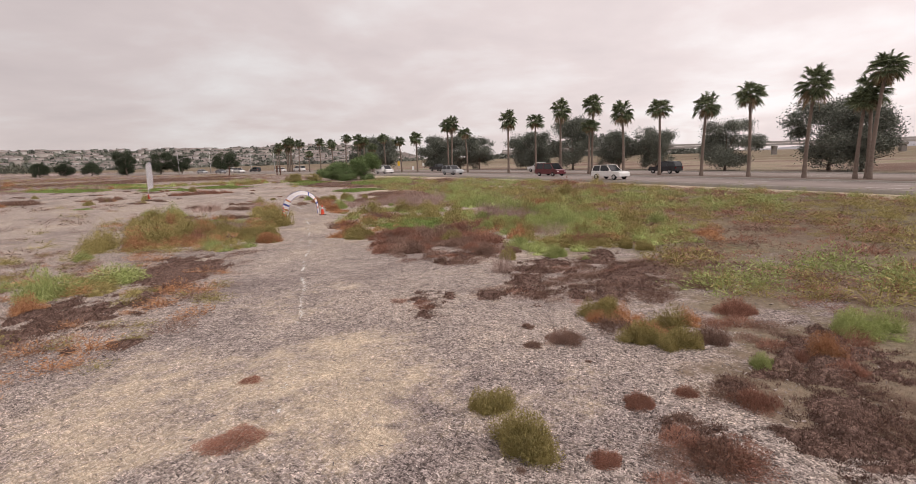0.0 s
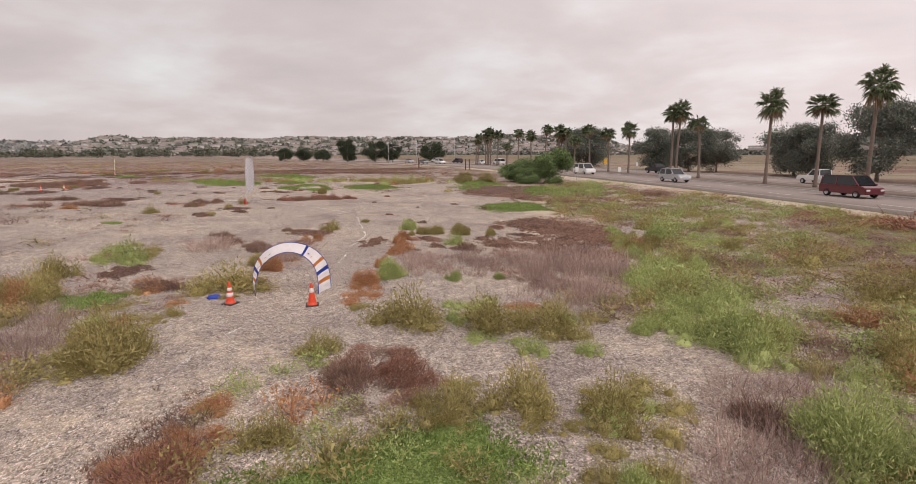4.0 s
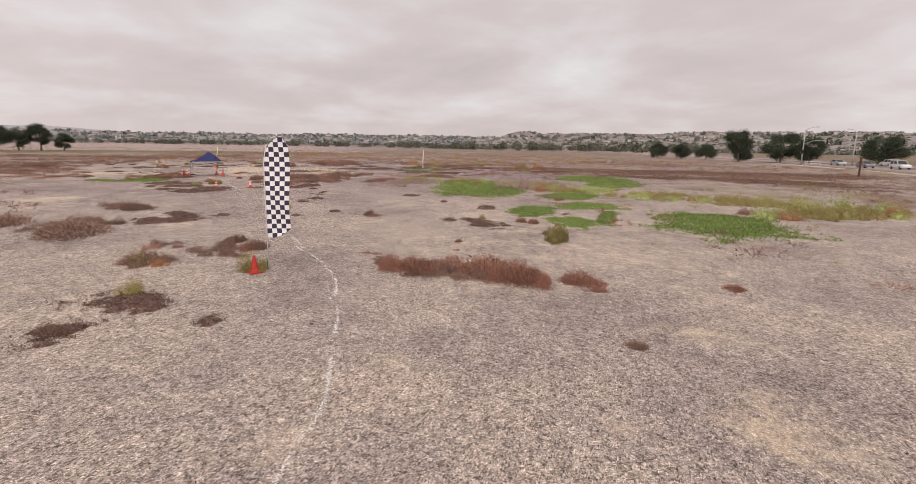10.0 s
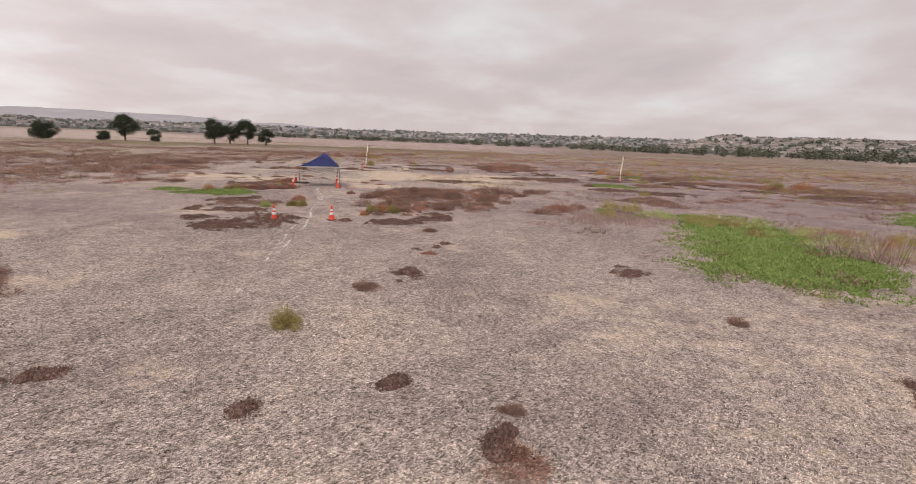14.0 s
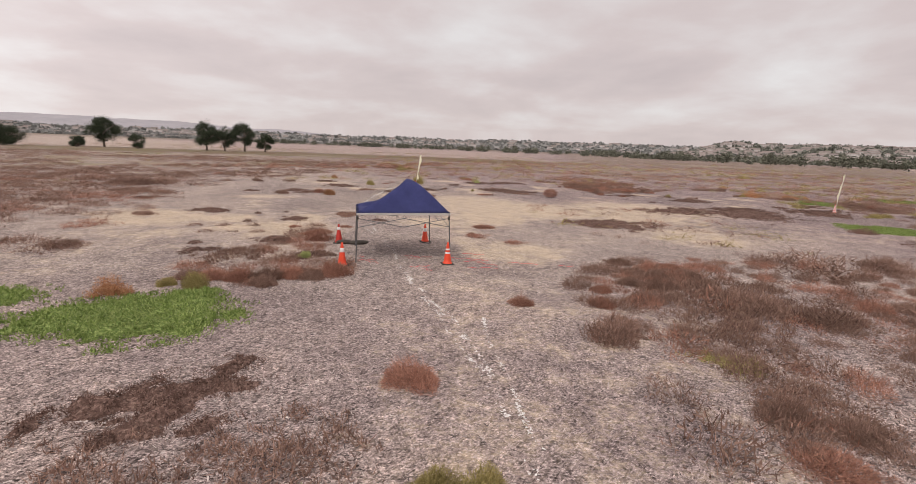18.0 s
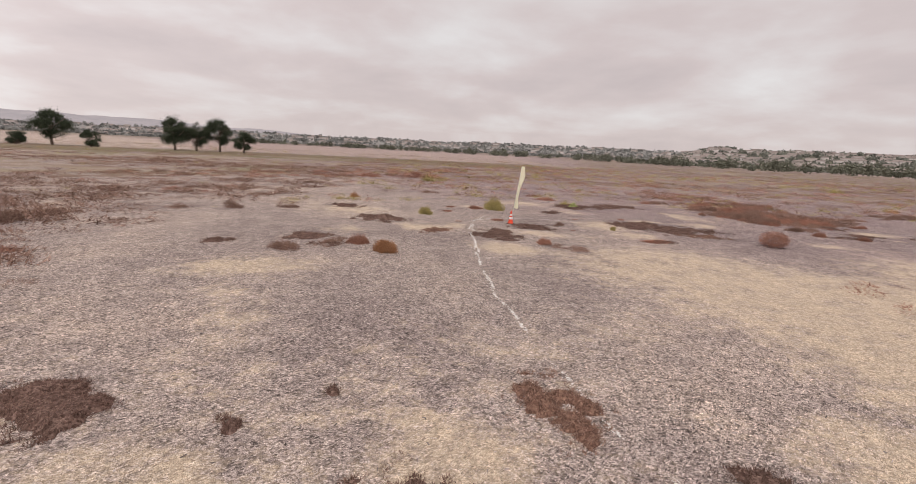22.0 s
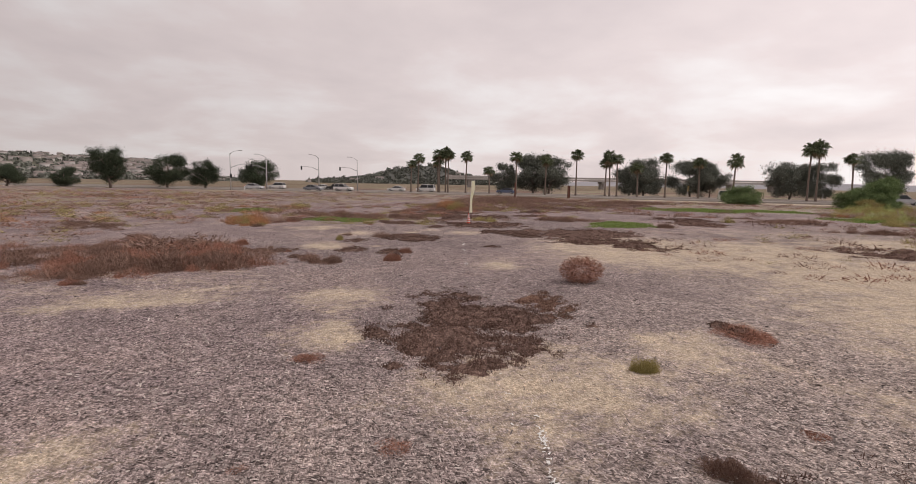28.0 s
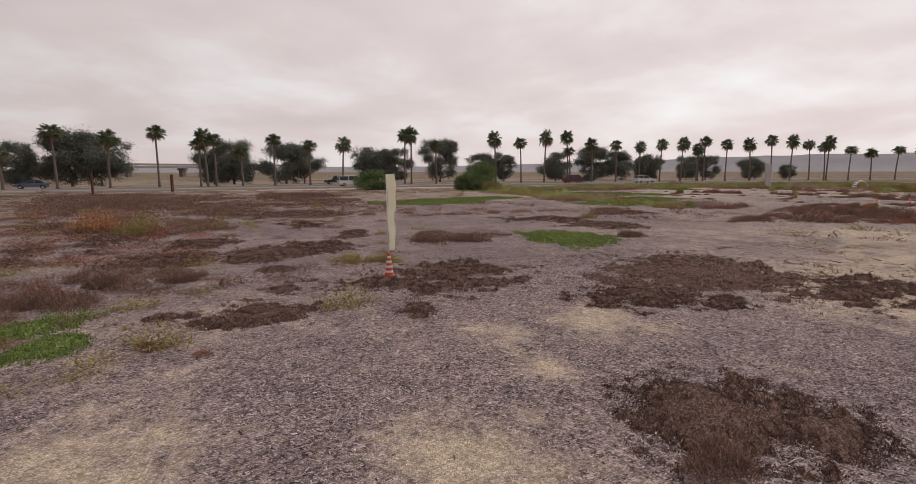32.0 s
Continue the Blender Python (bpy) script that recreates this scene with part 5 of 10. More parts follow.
M_GLASS = Mat("dark_car_glass", 0.08, 0.5).color((0.02, 0.022, 0.025)).m
M_TYRE = grained("tyre_rubber", (0.02, 0.02, 0.02), (0.035, 0.035, 0.035), 20, 0.8)
M_RIM = grained("alloy_rim", (0.4, 0.4, 0.4), (0.55, 0.55, 0.55), 20, 0.35, 0.5, 0.0, metal=0.8)
M_LAMPW = Mat("clear_lamp", 0.1, 0.6).color((0.7, 0.7, 0.68)).m
M_LAMPR = Mat("red_lamp", 0.2, 0.5).color((0.35, 0.02, 0.02)).m


def car_paint(name, c):
    m = Mat(name, 0.3, 0.5)
    g = m.noise(3, 3)
    m.color(m.mix(g, [0.85 * v for v in c], [min(1, 1.1 * v) for v in c]))
    m.b.inputs["Coat Weight"].default_value = 0.5
    return m.m


PAINTS = {k: car_paint("car_paint_" + k, c) for k, c in dict(white=(0.72, 0.71, 0.7), silver=(0.42, 0.43, 0.45), maroon=(0.12, 0.02, 0.03), black=(0.018, 0.02, 0.024), grey=(0.2, 0.21, 0.23), blue=(0.1, 0.13, 0.22)).items()}
SHAPES = {
    "van": (4.9, 1.95, 1.9, ((-2.45, 0.35), (-2.45, 1.1), (2.0, 1.05), (2.4, 0.9), (2.45, 0.35)), ((-2.4, 1.08), (-2.25, 1.85), (0.9, 1.9), (1.75, 1.06))),
    "suv": (4.7, 1.85, 1.75, ((-2.35, 0.38), (-2.35, 1.05), (0.95, 1.05), (2.15, 0.95), (2.35, 0.75), (2.35, 0.38)), ((-2.3, 1.03), (-2.0, 1.7), (0.2, 1.75), (1.05, 1.04))),
    "sedan": (4.6, 1.8, 1.42, ((-2.3, 0.3), (-2.3, 0.85), (-1.6, 0.95), (1.0, 0.93), (2.1, 0.8), (2.3, 0.6), (2.3, 0.3)), ((-1.75, 0.93), (-1.05, 1.38), (0.25, 1.42), (1.15, 0.93))),
    "pickup": (5.4, 1.95, 1.8, ((-2.7, 0.45), (-2.7, 1.1), (0.9, 1.1), (2.5, 1.0), (2.7, 0.8), (2.7, 0.45)), ((-0.75, 1.08), (-0.6, 1.75), (0.5, 1.78), (1.15, 1.08))),
}


def profile_body(pts, width, tuck):
    bm = bmesh.new()
    sides = []
    for s in (-1, 1):
        sides.append([bm.verts.new((px, s * width / 2 * (1 - tuck * max(0, i > 0 and i < len(pts) - 1)), pz)) for i, (px, pz) in enumerate(pts)])
    bm.faces.new(sides[0])
    bm.faces.new(sides[1][::-1])
    n = len(pts)
    for i in range(n):
        bm.faces.new((sides[0][i], sides[1][i], sides[1][(i + 1) % n], sides[0][(i + 1) % n]))
    bmesh.ops.recalc_face_normals(bm, faces=bm.faces[:])
    bmesh.ops.bevel(bm, geom=bm.edges[:], offset=0.06, segments=2, affect="EDGES")
    return bm


CARS = {}


def car(shape, paint, x, y, turn, z=None):
    key = (shape, paint)
    z = ROAD_Z + 0.004 if z is None else z
    if key in CARS:
        return copy_thing(CARS[key], pose(x, y, z, 0, 0, turn))
    ln, wd, ht, low, cab = SHAPES[shape]
    root = new({"van": "van", "suv": "suv", "sedan": "sedan", "pickup": "pickup_truck"}[shape])
    part("body", profile_body(low, wd, 0.0), PAINTS[paint], root, smooth=False)
    part("windows", profile_body(cab, wd * 0.9, 0.1), M_GLASS, root, "dark glass")
    roof = [(cab[1][0] + 0.1, cab[1][1] - 0.02), (cab[1][0] + 0.1, cab[1][1] + 0.05), (cab[2][0] - 0.1, cab[2][1] + 0.05), (cab[2][0] - 0.1, cab[2][1] - 0.02)]
    part("roof", profile_body(roof, wd * 0.84, 0.0), PAINTS[paint], root)
    for px in (cab[0][0] + 0.05, (cab[1][0] + cab[2][0]) / 2, cab[3][0] - 0.12):
        top = cab[1][0] if px < cab[1][0] + 0.3 else cab[2][0] if px > cab[2][0] else px
        for s in (-1, 1):
            bm = bmesh.new()
            tube(bm, [(px, s * wd * 0.452, cab[0][1]), (top, s * wd * 0.415, cab[1][1])], 0.05, 5)
            part("pillar", bm, PAINTS[paint], root)
    for px in (-ln * 0.31, ln * 0.31):
        for s in (-1, 1):
            bm = lathe(bmesh.new(), [(0.2, -0.11), (0.32, -0.11), (0.345, -0.06), (0.345, 0.06), (0.32, 0.11), (0.2, 0.11)], 20)
            bmesh.ops.transform(bm, matrix=pose(px, s * (wd / 2 - 0.09), 0.345, 90, 0, 0), verts=bm.verts[:])
            wheel = part("wheel", bm, M_TYRE, root, "black tyre", smooth=True)
            bm = lathe(bmesh.new(), [(0.001, 0.06 * s), (0.16, 0.07 * s), (0.205, 0.1 * s)], 16)
            bmesh.ops.transform(bm, matrix=pose(px, s * (wd / 2 - 0.09), 0.345, -90, 0, 0), verts=bm.verts[:])
            part("rim", bm, M_RIM, wheel, "silver wheel rim")
    for s in (-1, 1):
        bm = bmesh.new()
        box(bm, (ln / 2 - 0.03, s * wd * 0.36, 0.72), (0.1, 0.36, 0.16), 0, 0.03)
        part("headlight", bm, M_LAMPW, root)
        bm = bmesh.new()
        box(bm, (-ln / 2 + 0.02, s * wd * 0.4, 0.85), (0.08, 0.22, 0.24), 0, 0.03)
        part("tail_light", bm, M_LAMPR, root)
        bm = bmesh.new()
        box(bm, (cab[3][0] - 0.25, s * (wd / 2 + 0.06), cab[0][1] + 0.08), (0.12, 0.18, 0.14), 0, 0.03)
        part("mirror", bm, PAINTS[paint], root)
    root.matrix_basis = pose(x, y, z, 0, 0, turn)
    tagged(root, "%s %s with dark windows on the asphalt" % (paint, {"van": "passenger van", "suv": "sport utility car", "sedan": "saloon car", "pickup": "pickup truck"}[shape]), "car", "vehicles on the road")
    CARS[key] = root
    return root


def on_road(shape, paint, s, o):
    a, b = road_at(np.array(s), o), road_at(np.array(s + 1.0), o)
    ang = math.degrees(math.atan2(b[1] - a[1], b[0] - a[0])) + (180 if o < 0 else 0)
    car(shape, paint, a[0], a[1], ang)


on_road("van", "white", 127.5, -8)
on_road("suv", "silver", 101.7, -8)
on_road("pickup", "white", 94.2, 7)
on_road("van", "maroon", 77.5, -6)
on_road("suv", "white", 62, -10)
on_road("suv", "black", 66.5, 7)
on_road("pickup", "black", 128.2, 7)
for k, (shape, paint, s, o) in enumerate((("sedan", "white", 205, 5), ("suv", "white", 212, -5), ("sedan", "grey", 217, -8.5), ("suv", "black", 222, 6), ("sedan", "white", 228, 9), ("van", "white", 199, 8), ("sedan", "blue", 178, 7), ("sedan", "silver", 234, -6), ("suv", "white", 238, 6))):
    on_road(shape, paint, s, o)

# ---- race course things ----
def cone(x, y, turn=0.0, kind="banded", tilt=0.0):
    """A traffic cone: base, body and the bands that it has."""
    root = new("traffic_cone")
    bm = bmesh.new()
    box(bm, (0, 0, 0.02), (0.36, 0.36, 0.04), 0, 0.012)
    part("base", bm, M_RUBBER if kind != "short" else M_DULLRED, root, "dusty square base")
    body = M_DULLRED if kind in ("plain", "short", "collar") else M_ORANGE
    h = 0.66 if kind != "short" else 0.5
    prof = [(0.145, 0.035), (0.14, 0.06), (0.118, 0.075)]
    bm = lathe(bmesh.new(), prof + [(0.118 - (0.118 - 0.028) * k / 8, 0.075 + (h - 0.075) * k / 8) for k in range(1, 9)] + [(0.018, h + 0.004), (0.015, h - 0.05)])
    part("body", bm, body, root, smooth=True)
    bands = {"banded": ((0.62, 0.75), (0.36, 0.52)), "one": ((0.6, 0.78),), "striped": ((0.2, 0.3), (0.4, 0.5), (0.6, 0.7), (0.79, 0.88)), "thin": ((0.5, 0.57), (0.66, 0.73)), "collar": ((0.72, 0.86),)}.get(kind, ())
    for a, b in bands:
        rr = lambda f: 0.118 - (0.118 - 0.028) * ((f * h - 0.075) / (h - 0.075)) + 0.003
        part("band", lathe(bmesh.new(), [(rr(a) - 0.002, a * h), (rr(a), a * h + 0.002), (rr(b), b * h), (rr(b) - 0.002, b * h + 0.002)]), M_REFLECT, root, "white reflective band", smooth=True)
    root.matrix_basis = pose(x, y, float(ground_z(x, y)) - 0.005, tilt, 0, turn)
    label = {"banded": "orange traffic cone with two white bands", "one": "orange traffic cone with one white band", "striped": "red traffic cone with several white stripes",
             "thin": "orange traffic cone with two thin white stripes", "collar": "dull red traffic cone with a white collar"}.get(kind, "dull red plain traffic cone")
    return tagged(root, label + " on the wood chips", "traffic cone", "cones of the course")


def arch_gate(x, y, turn):
    """A pop-up arch: striped cloth between two bent rods that meet over the top."""
    root = new("arch_gate")
    w, h = 1.22, 1.56

    def rod(f, side):
        """A place on the front (-1) or rear (1) rod, f from the one foot to the other."""
        a = math.pi * f
        half = 0.36 - 0.2 * math.sin(a) ** 1.3
        size = 0.78 if side < 0 else 1.0
        return Vector((-math.cos(a) * w * size * (1 + 0.05 * math.sin(2 * a) ** 2) + 0.06 * math.sin(a), side * half, math.sin(a) ** 0.84 * h * (0.84 if side < 0 else 1.0)))

    stripes = [(0.0, 0.05, M_WHITECLOTH), (0.05, 0.075, M_GATEORANGE), (0.075, 0.12, M_WHITECLOTH), (0.12, 0.148, M_GATEBLUE), (0.148, 0.2, M_WHITECLOTH), (0.2, 0.225, M_GATEORANGE), (0.225, 0.5, M_WHITECLOTH)]
    stripes += [(0.5, 0.63, M_WHITECLOTH), (0.63, 0.65, M_GATEBLUE), (0.65, 0.775, M_WHITECLOTH)] + [(1 - b, 1 - a, m) for a, b, m in stripes[5::-1]]
    for f0, f1, mat_ in stripes:
        bm = bmesh.new()
        k = max(2, int((f1 - f0) * 44))
        rows = []
        for i in range(k + 1):
            f = f0 + (f1 - f0) * i / k
            a, b = rod(f, -1), rod(f, 1)
            inward = Vector((math.cos(math.pi * f), 0, -math.sin(math.pi * f)))
            rows.append([bm.verts.new(a.lerp(b, j / 6) + inward * 0.05 * math.sin(math.pi * j / 6)) for j in range(7)])
        for r0, r1 in zip(rows, rows[1:]):
            for j in range(6):
                bm.faces.new((r0[j], r0[j + 1], r1[j + 1], r1[j]))
        bmesh.ops.solidify(bm, geom=bm.faces[:], thickness=0.006)
        part("cloth_panel", bm, mat_, root, smooth=True)
    for side in (-1, 1):
        bm = bmesh.new()
        tube(bm, [rod(i / 48, side) for i in range(49)], 0.01, 6)
        part("hoop", bm, M_GATEBLUE, root, "blue hemmed rod", smooth=True)
    # faint printed mark on each side panel, as plain shapes
    for f, sx in ((0.3, 1), (0.7, -1)):
        a, b = rod(f, -1), rod(f, 1)
        mid = a.lerp(b, 0.5)
        out = Vector((-math.cos(math.pi * f), 0, math.sin(math.pi * f)))
        along = (rod(f + 0.02, -1) - rod(f - 0.02, -1)).normalized()
        for k, (du, dv, su, sv) in enumerate(((0.07, 0, 0.05, 0.07), (-0.06, 0, 0.018, 0.2))):
            bm = bmesh.new()
            c = mid + along * du * sx - out * 0.035
            bmesh.ops.create_cube(bm, size=1, matrix=Matrix.Translation(c) @ Matrix((along, Vector((0, 1, 0)), along.cross(Vector((0, 1, 0))))).transposed().to_4x4() @ Matrix.Diagonal((su, sv * 2, 0.012, 1)))
            part("printed_mark", bm, M_GATEBLUE if k == 0 else M_GATEORANGE, root)
    # guy line and its winder
    bm = bmesh.new()
    tube(bm, [rod(0.3, -1), Vector((-1.9, -0.55, 0.03))], 0.006, 5)
    part("guy_line", bm, M_OCHRECORD, root, "taut tan cord")
    root.matrix_basis = pose(x, y, float(ground_z(x, y)), 0, 0, turn)
    return tagged(root, "white pop-up arch gate with orange and blue stripes", "arch gate")


def feather_flag(x, y, turn, height=4.0, foot=0.95, width=0.62):
    """Checkered feather banner on a bent pole."""
    root = new("feather_flag")
    bm = bmesh.new()
    bend = [(0, 0, 0.0), (0, 0, height * 0.5), (0.01, 0, height * 0.82), (0.1, 0, height * 0.93), (0.26, 0, height * 0.985), (0.42, 0, height)]
    tube(bm, bend, [0.018, 0.018, 0.015, 0.012, 0.01, 0.008], 8)
    part("pole", bm, M_POLE, root, "white bent pole", smooth=True)
    cols = 5
    square = width / cols
    rows = int(math.ceil((height - foot) / square))
    cloth_bm = bmesh.new()
    sub = 3

    def place(u, v):
        """Level rows of squares, trimmed to a rounded head and a slanting foot."""
        top = height - 0.5 * (1 - u) ** 2.6 - 0.28 * max(0.0, u - 0.7) ** 2 / 0.09
        low = foot + 0.36 * max(0.0, u - 0.25) ** 1.3
        z = min(max(foot + rows * square * v, low), top)
        wave = 0.04 * math.sin(3.1 * v * math.pi + 1.5 * u) * u + 0.02 * math.sin(9 * v) * u
        return Vector((0.02 + u * width * (1 - 0.04 * math.sin(v * 7)), wave, z))

    grid = [[cloth_bm.verts.new(place(a / (cols * sub), b / (rows * sub))) for b in range(rows * sub + 1)] for a in range(cols * sub + 1)]
    for a in range(cols * sub):
        for b in range(rows * sub):
            face = cloth_bm.faces.new((grid[a][b], grid[a + 1][b], grid[a + 1][b + 1], grid[a][b + 1]))
            face.material_index = (a // sub + b // sub) % 2
    bmesh.ops.dissolve_degenerate(cloth_bm, dist=1e-5, edges=cloth_bm.edges[:])
    bmesh.ops.solidify(cloth_bm, geom=cloth_bm.faces[:], thickness=0.004)
    part("banner_cloth", cloth_bm, [M_WHITECLOTH, M_BLACKCLOTH], root, "cloth in black and white checks", smooth=True)
    bm = bmesh.new()
    tube(bm, [(0.02, 0, foot), (0.12, 0.02, foot - 0.1), (0.25, 0.03, foot - 0.14)], 0.006, 5)
    part("cord", bm, M_POLE, root)
    bm = bmesh.new()
    tube(bm, [(-0.03, 0, -0.05), (-0.03, 0, 0.3)], 0.012, 6)
    part("ground_stake", bm, M_STEEL, root)
    root.matrix_basis = pose(x, y, float(ground_z(x, y)), 0, 0, turn)
    return tagged(root, "black and white checkered feather flag on a white pole", "flag")


def cream_flag(x, y, turn, height, lean=(0, 0), width=0.3, foot=0.78, taper=1.0):
    """A narrow cream banner on a rod that stands in a cone."""
    root = new("banner_flag")
    bm = bmesh.new()
    tube(bm, [(0, 0, 0.3), (0, 0, height * 0.6), (0, 0, height)], [0.014, 0.012, 0.009], 7)
    part("pole", bm, M_POLE, root, smooth=True)
    bm = bmesh.new()
    nu, nv = 6, 34
    g = []
    for i in range(nu + 1):
        u = i / nu
        col = []
        for j in range(nv + 1):
            v = j / nv
            wd = width * (taper + (1 - taper) * v) * (1 + 0.06 * math.sin(v * 23 + 1))
            wave = (0.05 * math.sin(v * 7.5 + u * 2) + 0.025 * math.sin(v * 19)) * u
            col.append(bm.verts.new((0.012 + u * wd + 0.02 * math.sin(v * 11), wave, foot + (height - foot + 0.02 * u) * v)))
        g.append(col)
    for a in range(nu):
        for b in range(nv):
            bm.faces.new((g[a][b], g[a + 1][b], g[a + 1][b + 1], g[a][b + 1]))
    bmesh.ops.solidify(bm, geom=bm.faces[:], thickness=0.004)
    part("banner_cloth", bm, M_CREAM, root, "wind-rippled cream cloth", smooth=True)
    root.matrix_basis = pose(x, y, float(ground_z(x, y)), lean[0], lean[1], 0) @ pose(0, 0, 0, 0, 0, turn)
    return tagged(root, "narrow pale cream banner on a rod in a cone", "flag", "banners of the course")


def canopy(x, y, turn, eave=1.68, peak=2.45, half=1.5):
    """A pop-up shade: sagging navy cloth over a folding steel frame."""
    root = new("pop_up_canopy")

    def slip(px, py, pz):
        """The frame is racked: the rear corner has swung out."""
        wgt = max(0.0, (1 - px / half) / 2) * max(0.0, (1 - py / half) / 2)
        return (px + 0.1 * wgt, py + 0.2 * wgt, pz - 0.05 * wgt)

    n = 22
    bm = bmesh.new()
    grid = []
    for i in range(n + 1):
        row = []
        for j in range(n + 1):
            u, v = 2 * i / n - 1, 2 * j / n - 1
            w2 = v - 0.19 * (1 - v * v)
            r = max(abs(u), abs(w2))
            rise = (1 - r) ** 0.95 if r < 1 else 0.0
            bulge = 0.25 * math.exp(-((v - 0.45) / 0.36) ** 2) * (1 - u * u) * (1 - v * v)
            sag = -0.16 * r * (1 - r) * 4 * (1 - math.exp(-((abs(abs(u) - abs(v))) * 2.2) ** 2))
            ridge_lift = 0.09 * math.exp(-((abs(u) - abs(v)) * 5) ** 2) * r * (1 - r) * 4
            # the cloth hangs in on the slack side
            dent = -0.2 * math.exp(-((u + 0.15) / 0.55) ** 2 - ((v + 0.6) / 0.28) ** 2)
            back = max(0.0, -(u + w2) / 2)
            hollow = -0.5 * math.exp(-((u - w2) / 0.6) ** 2) * back * max(0.0, 1 - back) ** 1.2
            z = max(eave + 0.004 * (1 - r), eave + (peak - eave) * rise + sag + ridge_lift + dent + bulge + hollow)
            row.append(bm.verts.new(slip(u * half * 1.02, v * half * 1.02, z)))
        grid.append(row)
    for i in range(n):
        for j in range(n):
            bm.faces.new((grid[i][j], grid[i + 1][j], grid[i + 1][j + 1], grid[i][j + 1]))
    bmesh.ops.solidify(bm, geom=bm.faces[:], thickness=0.008)
    roof = part("canopy_cloth", bm, M_CLOTHBLUE, root, "sagging navy blue cloth roof", smooth=True)
    for k, (ax, ay, bx, by) in enumerate(((1, -1, 1, 1), (1, 1, -1, 1), (-1, 1, -1, -1), (-1, -1, 1, -1))):
        bm = bmesh.new()
        rows = []
        for i in range(13):
            f = i / 12
            px, py = (ax + (bx - ax) * f) * half * 1.022, (ay + (by - ay) * f) * half * 1.022
            rows.append([bm.verts.new(slip(px * q, py * q, eave - dz)) for q, dz in ((1.0, -0.004), (1.004, 0.03 + 0.006 * math.sin(i * 2)), (1.002, 0.062))])
        for r0, r1 in zip(rows, rows[1:]):
            for j in range(2):
                bm.faces.new((r0[j], r1[j], r1[j + 1], r0[j + 1]))
        bmesh.ops.solidify(bm, geom=bm.faces[:], thickness=0.006)
        part("valance", bm, M_TRIMWHITE if k == 0 else M_CLOTHBLUE, root, "white hem band" if k == 0 else "")
    for ax, ay in ((1, -1), (1, 1), (-1, 1), (-1, -1)):
        bm = bmesh.new()
        tube(bm, [slip(ax * half * 1.06, ay * half * 1.04, 0.03), slip(ax * half, ay * half, eave - 0.05)], 0.017, 6)
        leg = part("leg", bm, M_STEEL, root)
        bm = bmesh.new()
        fx, fy, fz = slip(ax * half * 1.06, ay * half * 1.04, 0)
        box(bm, (fx, fy, 0.008), (0.09, 0.09, 0.012), 0, 0.003)
        part("foot_plate", bm, M_STEEL, leg)
        bm = bmesh.new()
        box(bm, slip(ax * half, ay * half, eave - 0.16), (0.05, 0.05, 0.1), 0, 0.006)
        part("joint", bm, M_RUBBER, leg)
    # scissor braces on every side
    for ax, ay, bx, by in ((1, -1, 1, 1), (1, 1, -1, 1), (-1, 1, -1, -1), (-1, -1, 1, -1)):
        for q in range(2):
            f0, f1 = q / 2, (q + 1) / 2
            for z0, z1 in ((eave - 0.16, eave - 0.42), (eave - 0.42, eave - 0.16)):
                bm = bmesh.new()
                p = [Vector((ax + (bx - ax) * f, ay + (by - ay) * f, 0)) * half for f in (f0, f1)]
                tube(bm, [slip(p[0].x, p[0].y, z0), slip(p[1].x, p[1].y, z1)], 0.011, 5)
                part("brace", bm, M_STEEL, root)
    bm = bmesh.new()
    tube(bm, [(0, 0, eave - 0.35), (0, 0, peak - 0.22)], 0.014, 6)
    part("centre_pole", bm, M_STEEL, root)
    root.matrix_basis = pose(x, y, float(ground_z(x, y)), 0, 0, turn)
    return tagged(root, "navy blue pop-up canopy with sagging roof on thin steel legs", "canopy")


arch_gate(-12.45, 56.5, 31)
cone(-13.05, 54.75, 10, "banded")
cone(-10.8, 55.65, 40, "one")
feather_flag(-35.16, 75.74, 68, 3.85, 0.95, 0.68)
cone(-34.95, 75.35, 15, "short")
cone(-61.6, 73.75, 5, "banded")
cone(-62.05, 76.1, 30, "banded")
canopy(-78.37, 72.42, 11.8, 1.46, 2.26, 1.36)
cone(-76.25, 71.0, 20, "one")
cone(-76.85, 74.0, 10, "thin")
cone(-79.85, 70.35, 0, "collar")
cone(-80.5, 73.35, 25, "one")
cone(-106.2, 72.68, 12, "banded")
cream_flag(-106.2, 72.68, 25, 2.85, (-7, 3), 0.29, 0.8, 0.75)
cone(-95.9, 102.0, 8, "striped")
cream_flag(-95.9, 102.0, -60, 2.75, (-3, 5), 0.26, 0.72, 0.6)


def sand_bag():
    """Black weights lying by the rear leg of the canopy."""
    root = new("weight_bag")
    for k, (dx, dy, w) in enumerate(((0.0, -0.18, 0.3), (0.05, 0.32, 0.34))):
        bm = bmesh.new()
        bmesh.ops.create_uvsphere(bm, u_segments=12, v_segments=8, radius=1, matrix=pose(dx, dy, 0.07, 0, 0, 20 * k) @ Matrix.Diagonal((0.13, w, 0.08, 1)))
        part("bag", bm, M_RUBBER, root, smooth=True)
    bm = bmesh.new()
    tube(bm, [(0, 0.05, 0.1), (0.03, 0.15, 0.12), (0.05, 0.2, 0.1)], 0.02, 6)
    part("strap", bm, M_RUBBER, root)
    root.location = (-79.75, 70.75, float(ground_z(-79.75, 70.75)) - 0.01)
    tagged(root, "black cloth weight bags by the canopy leg", "weight bag")


sand_bag()


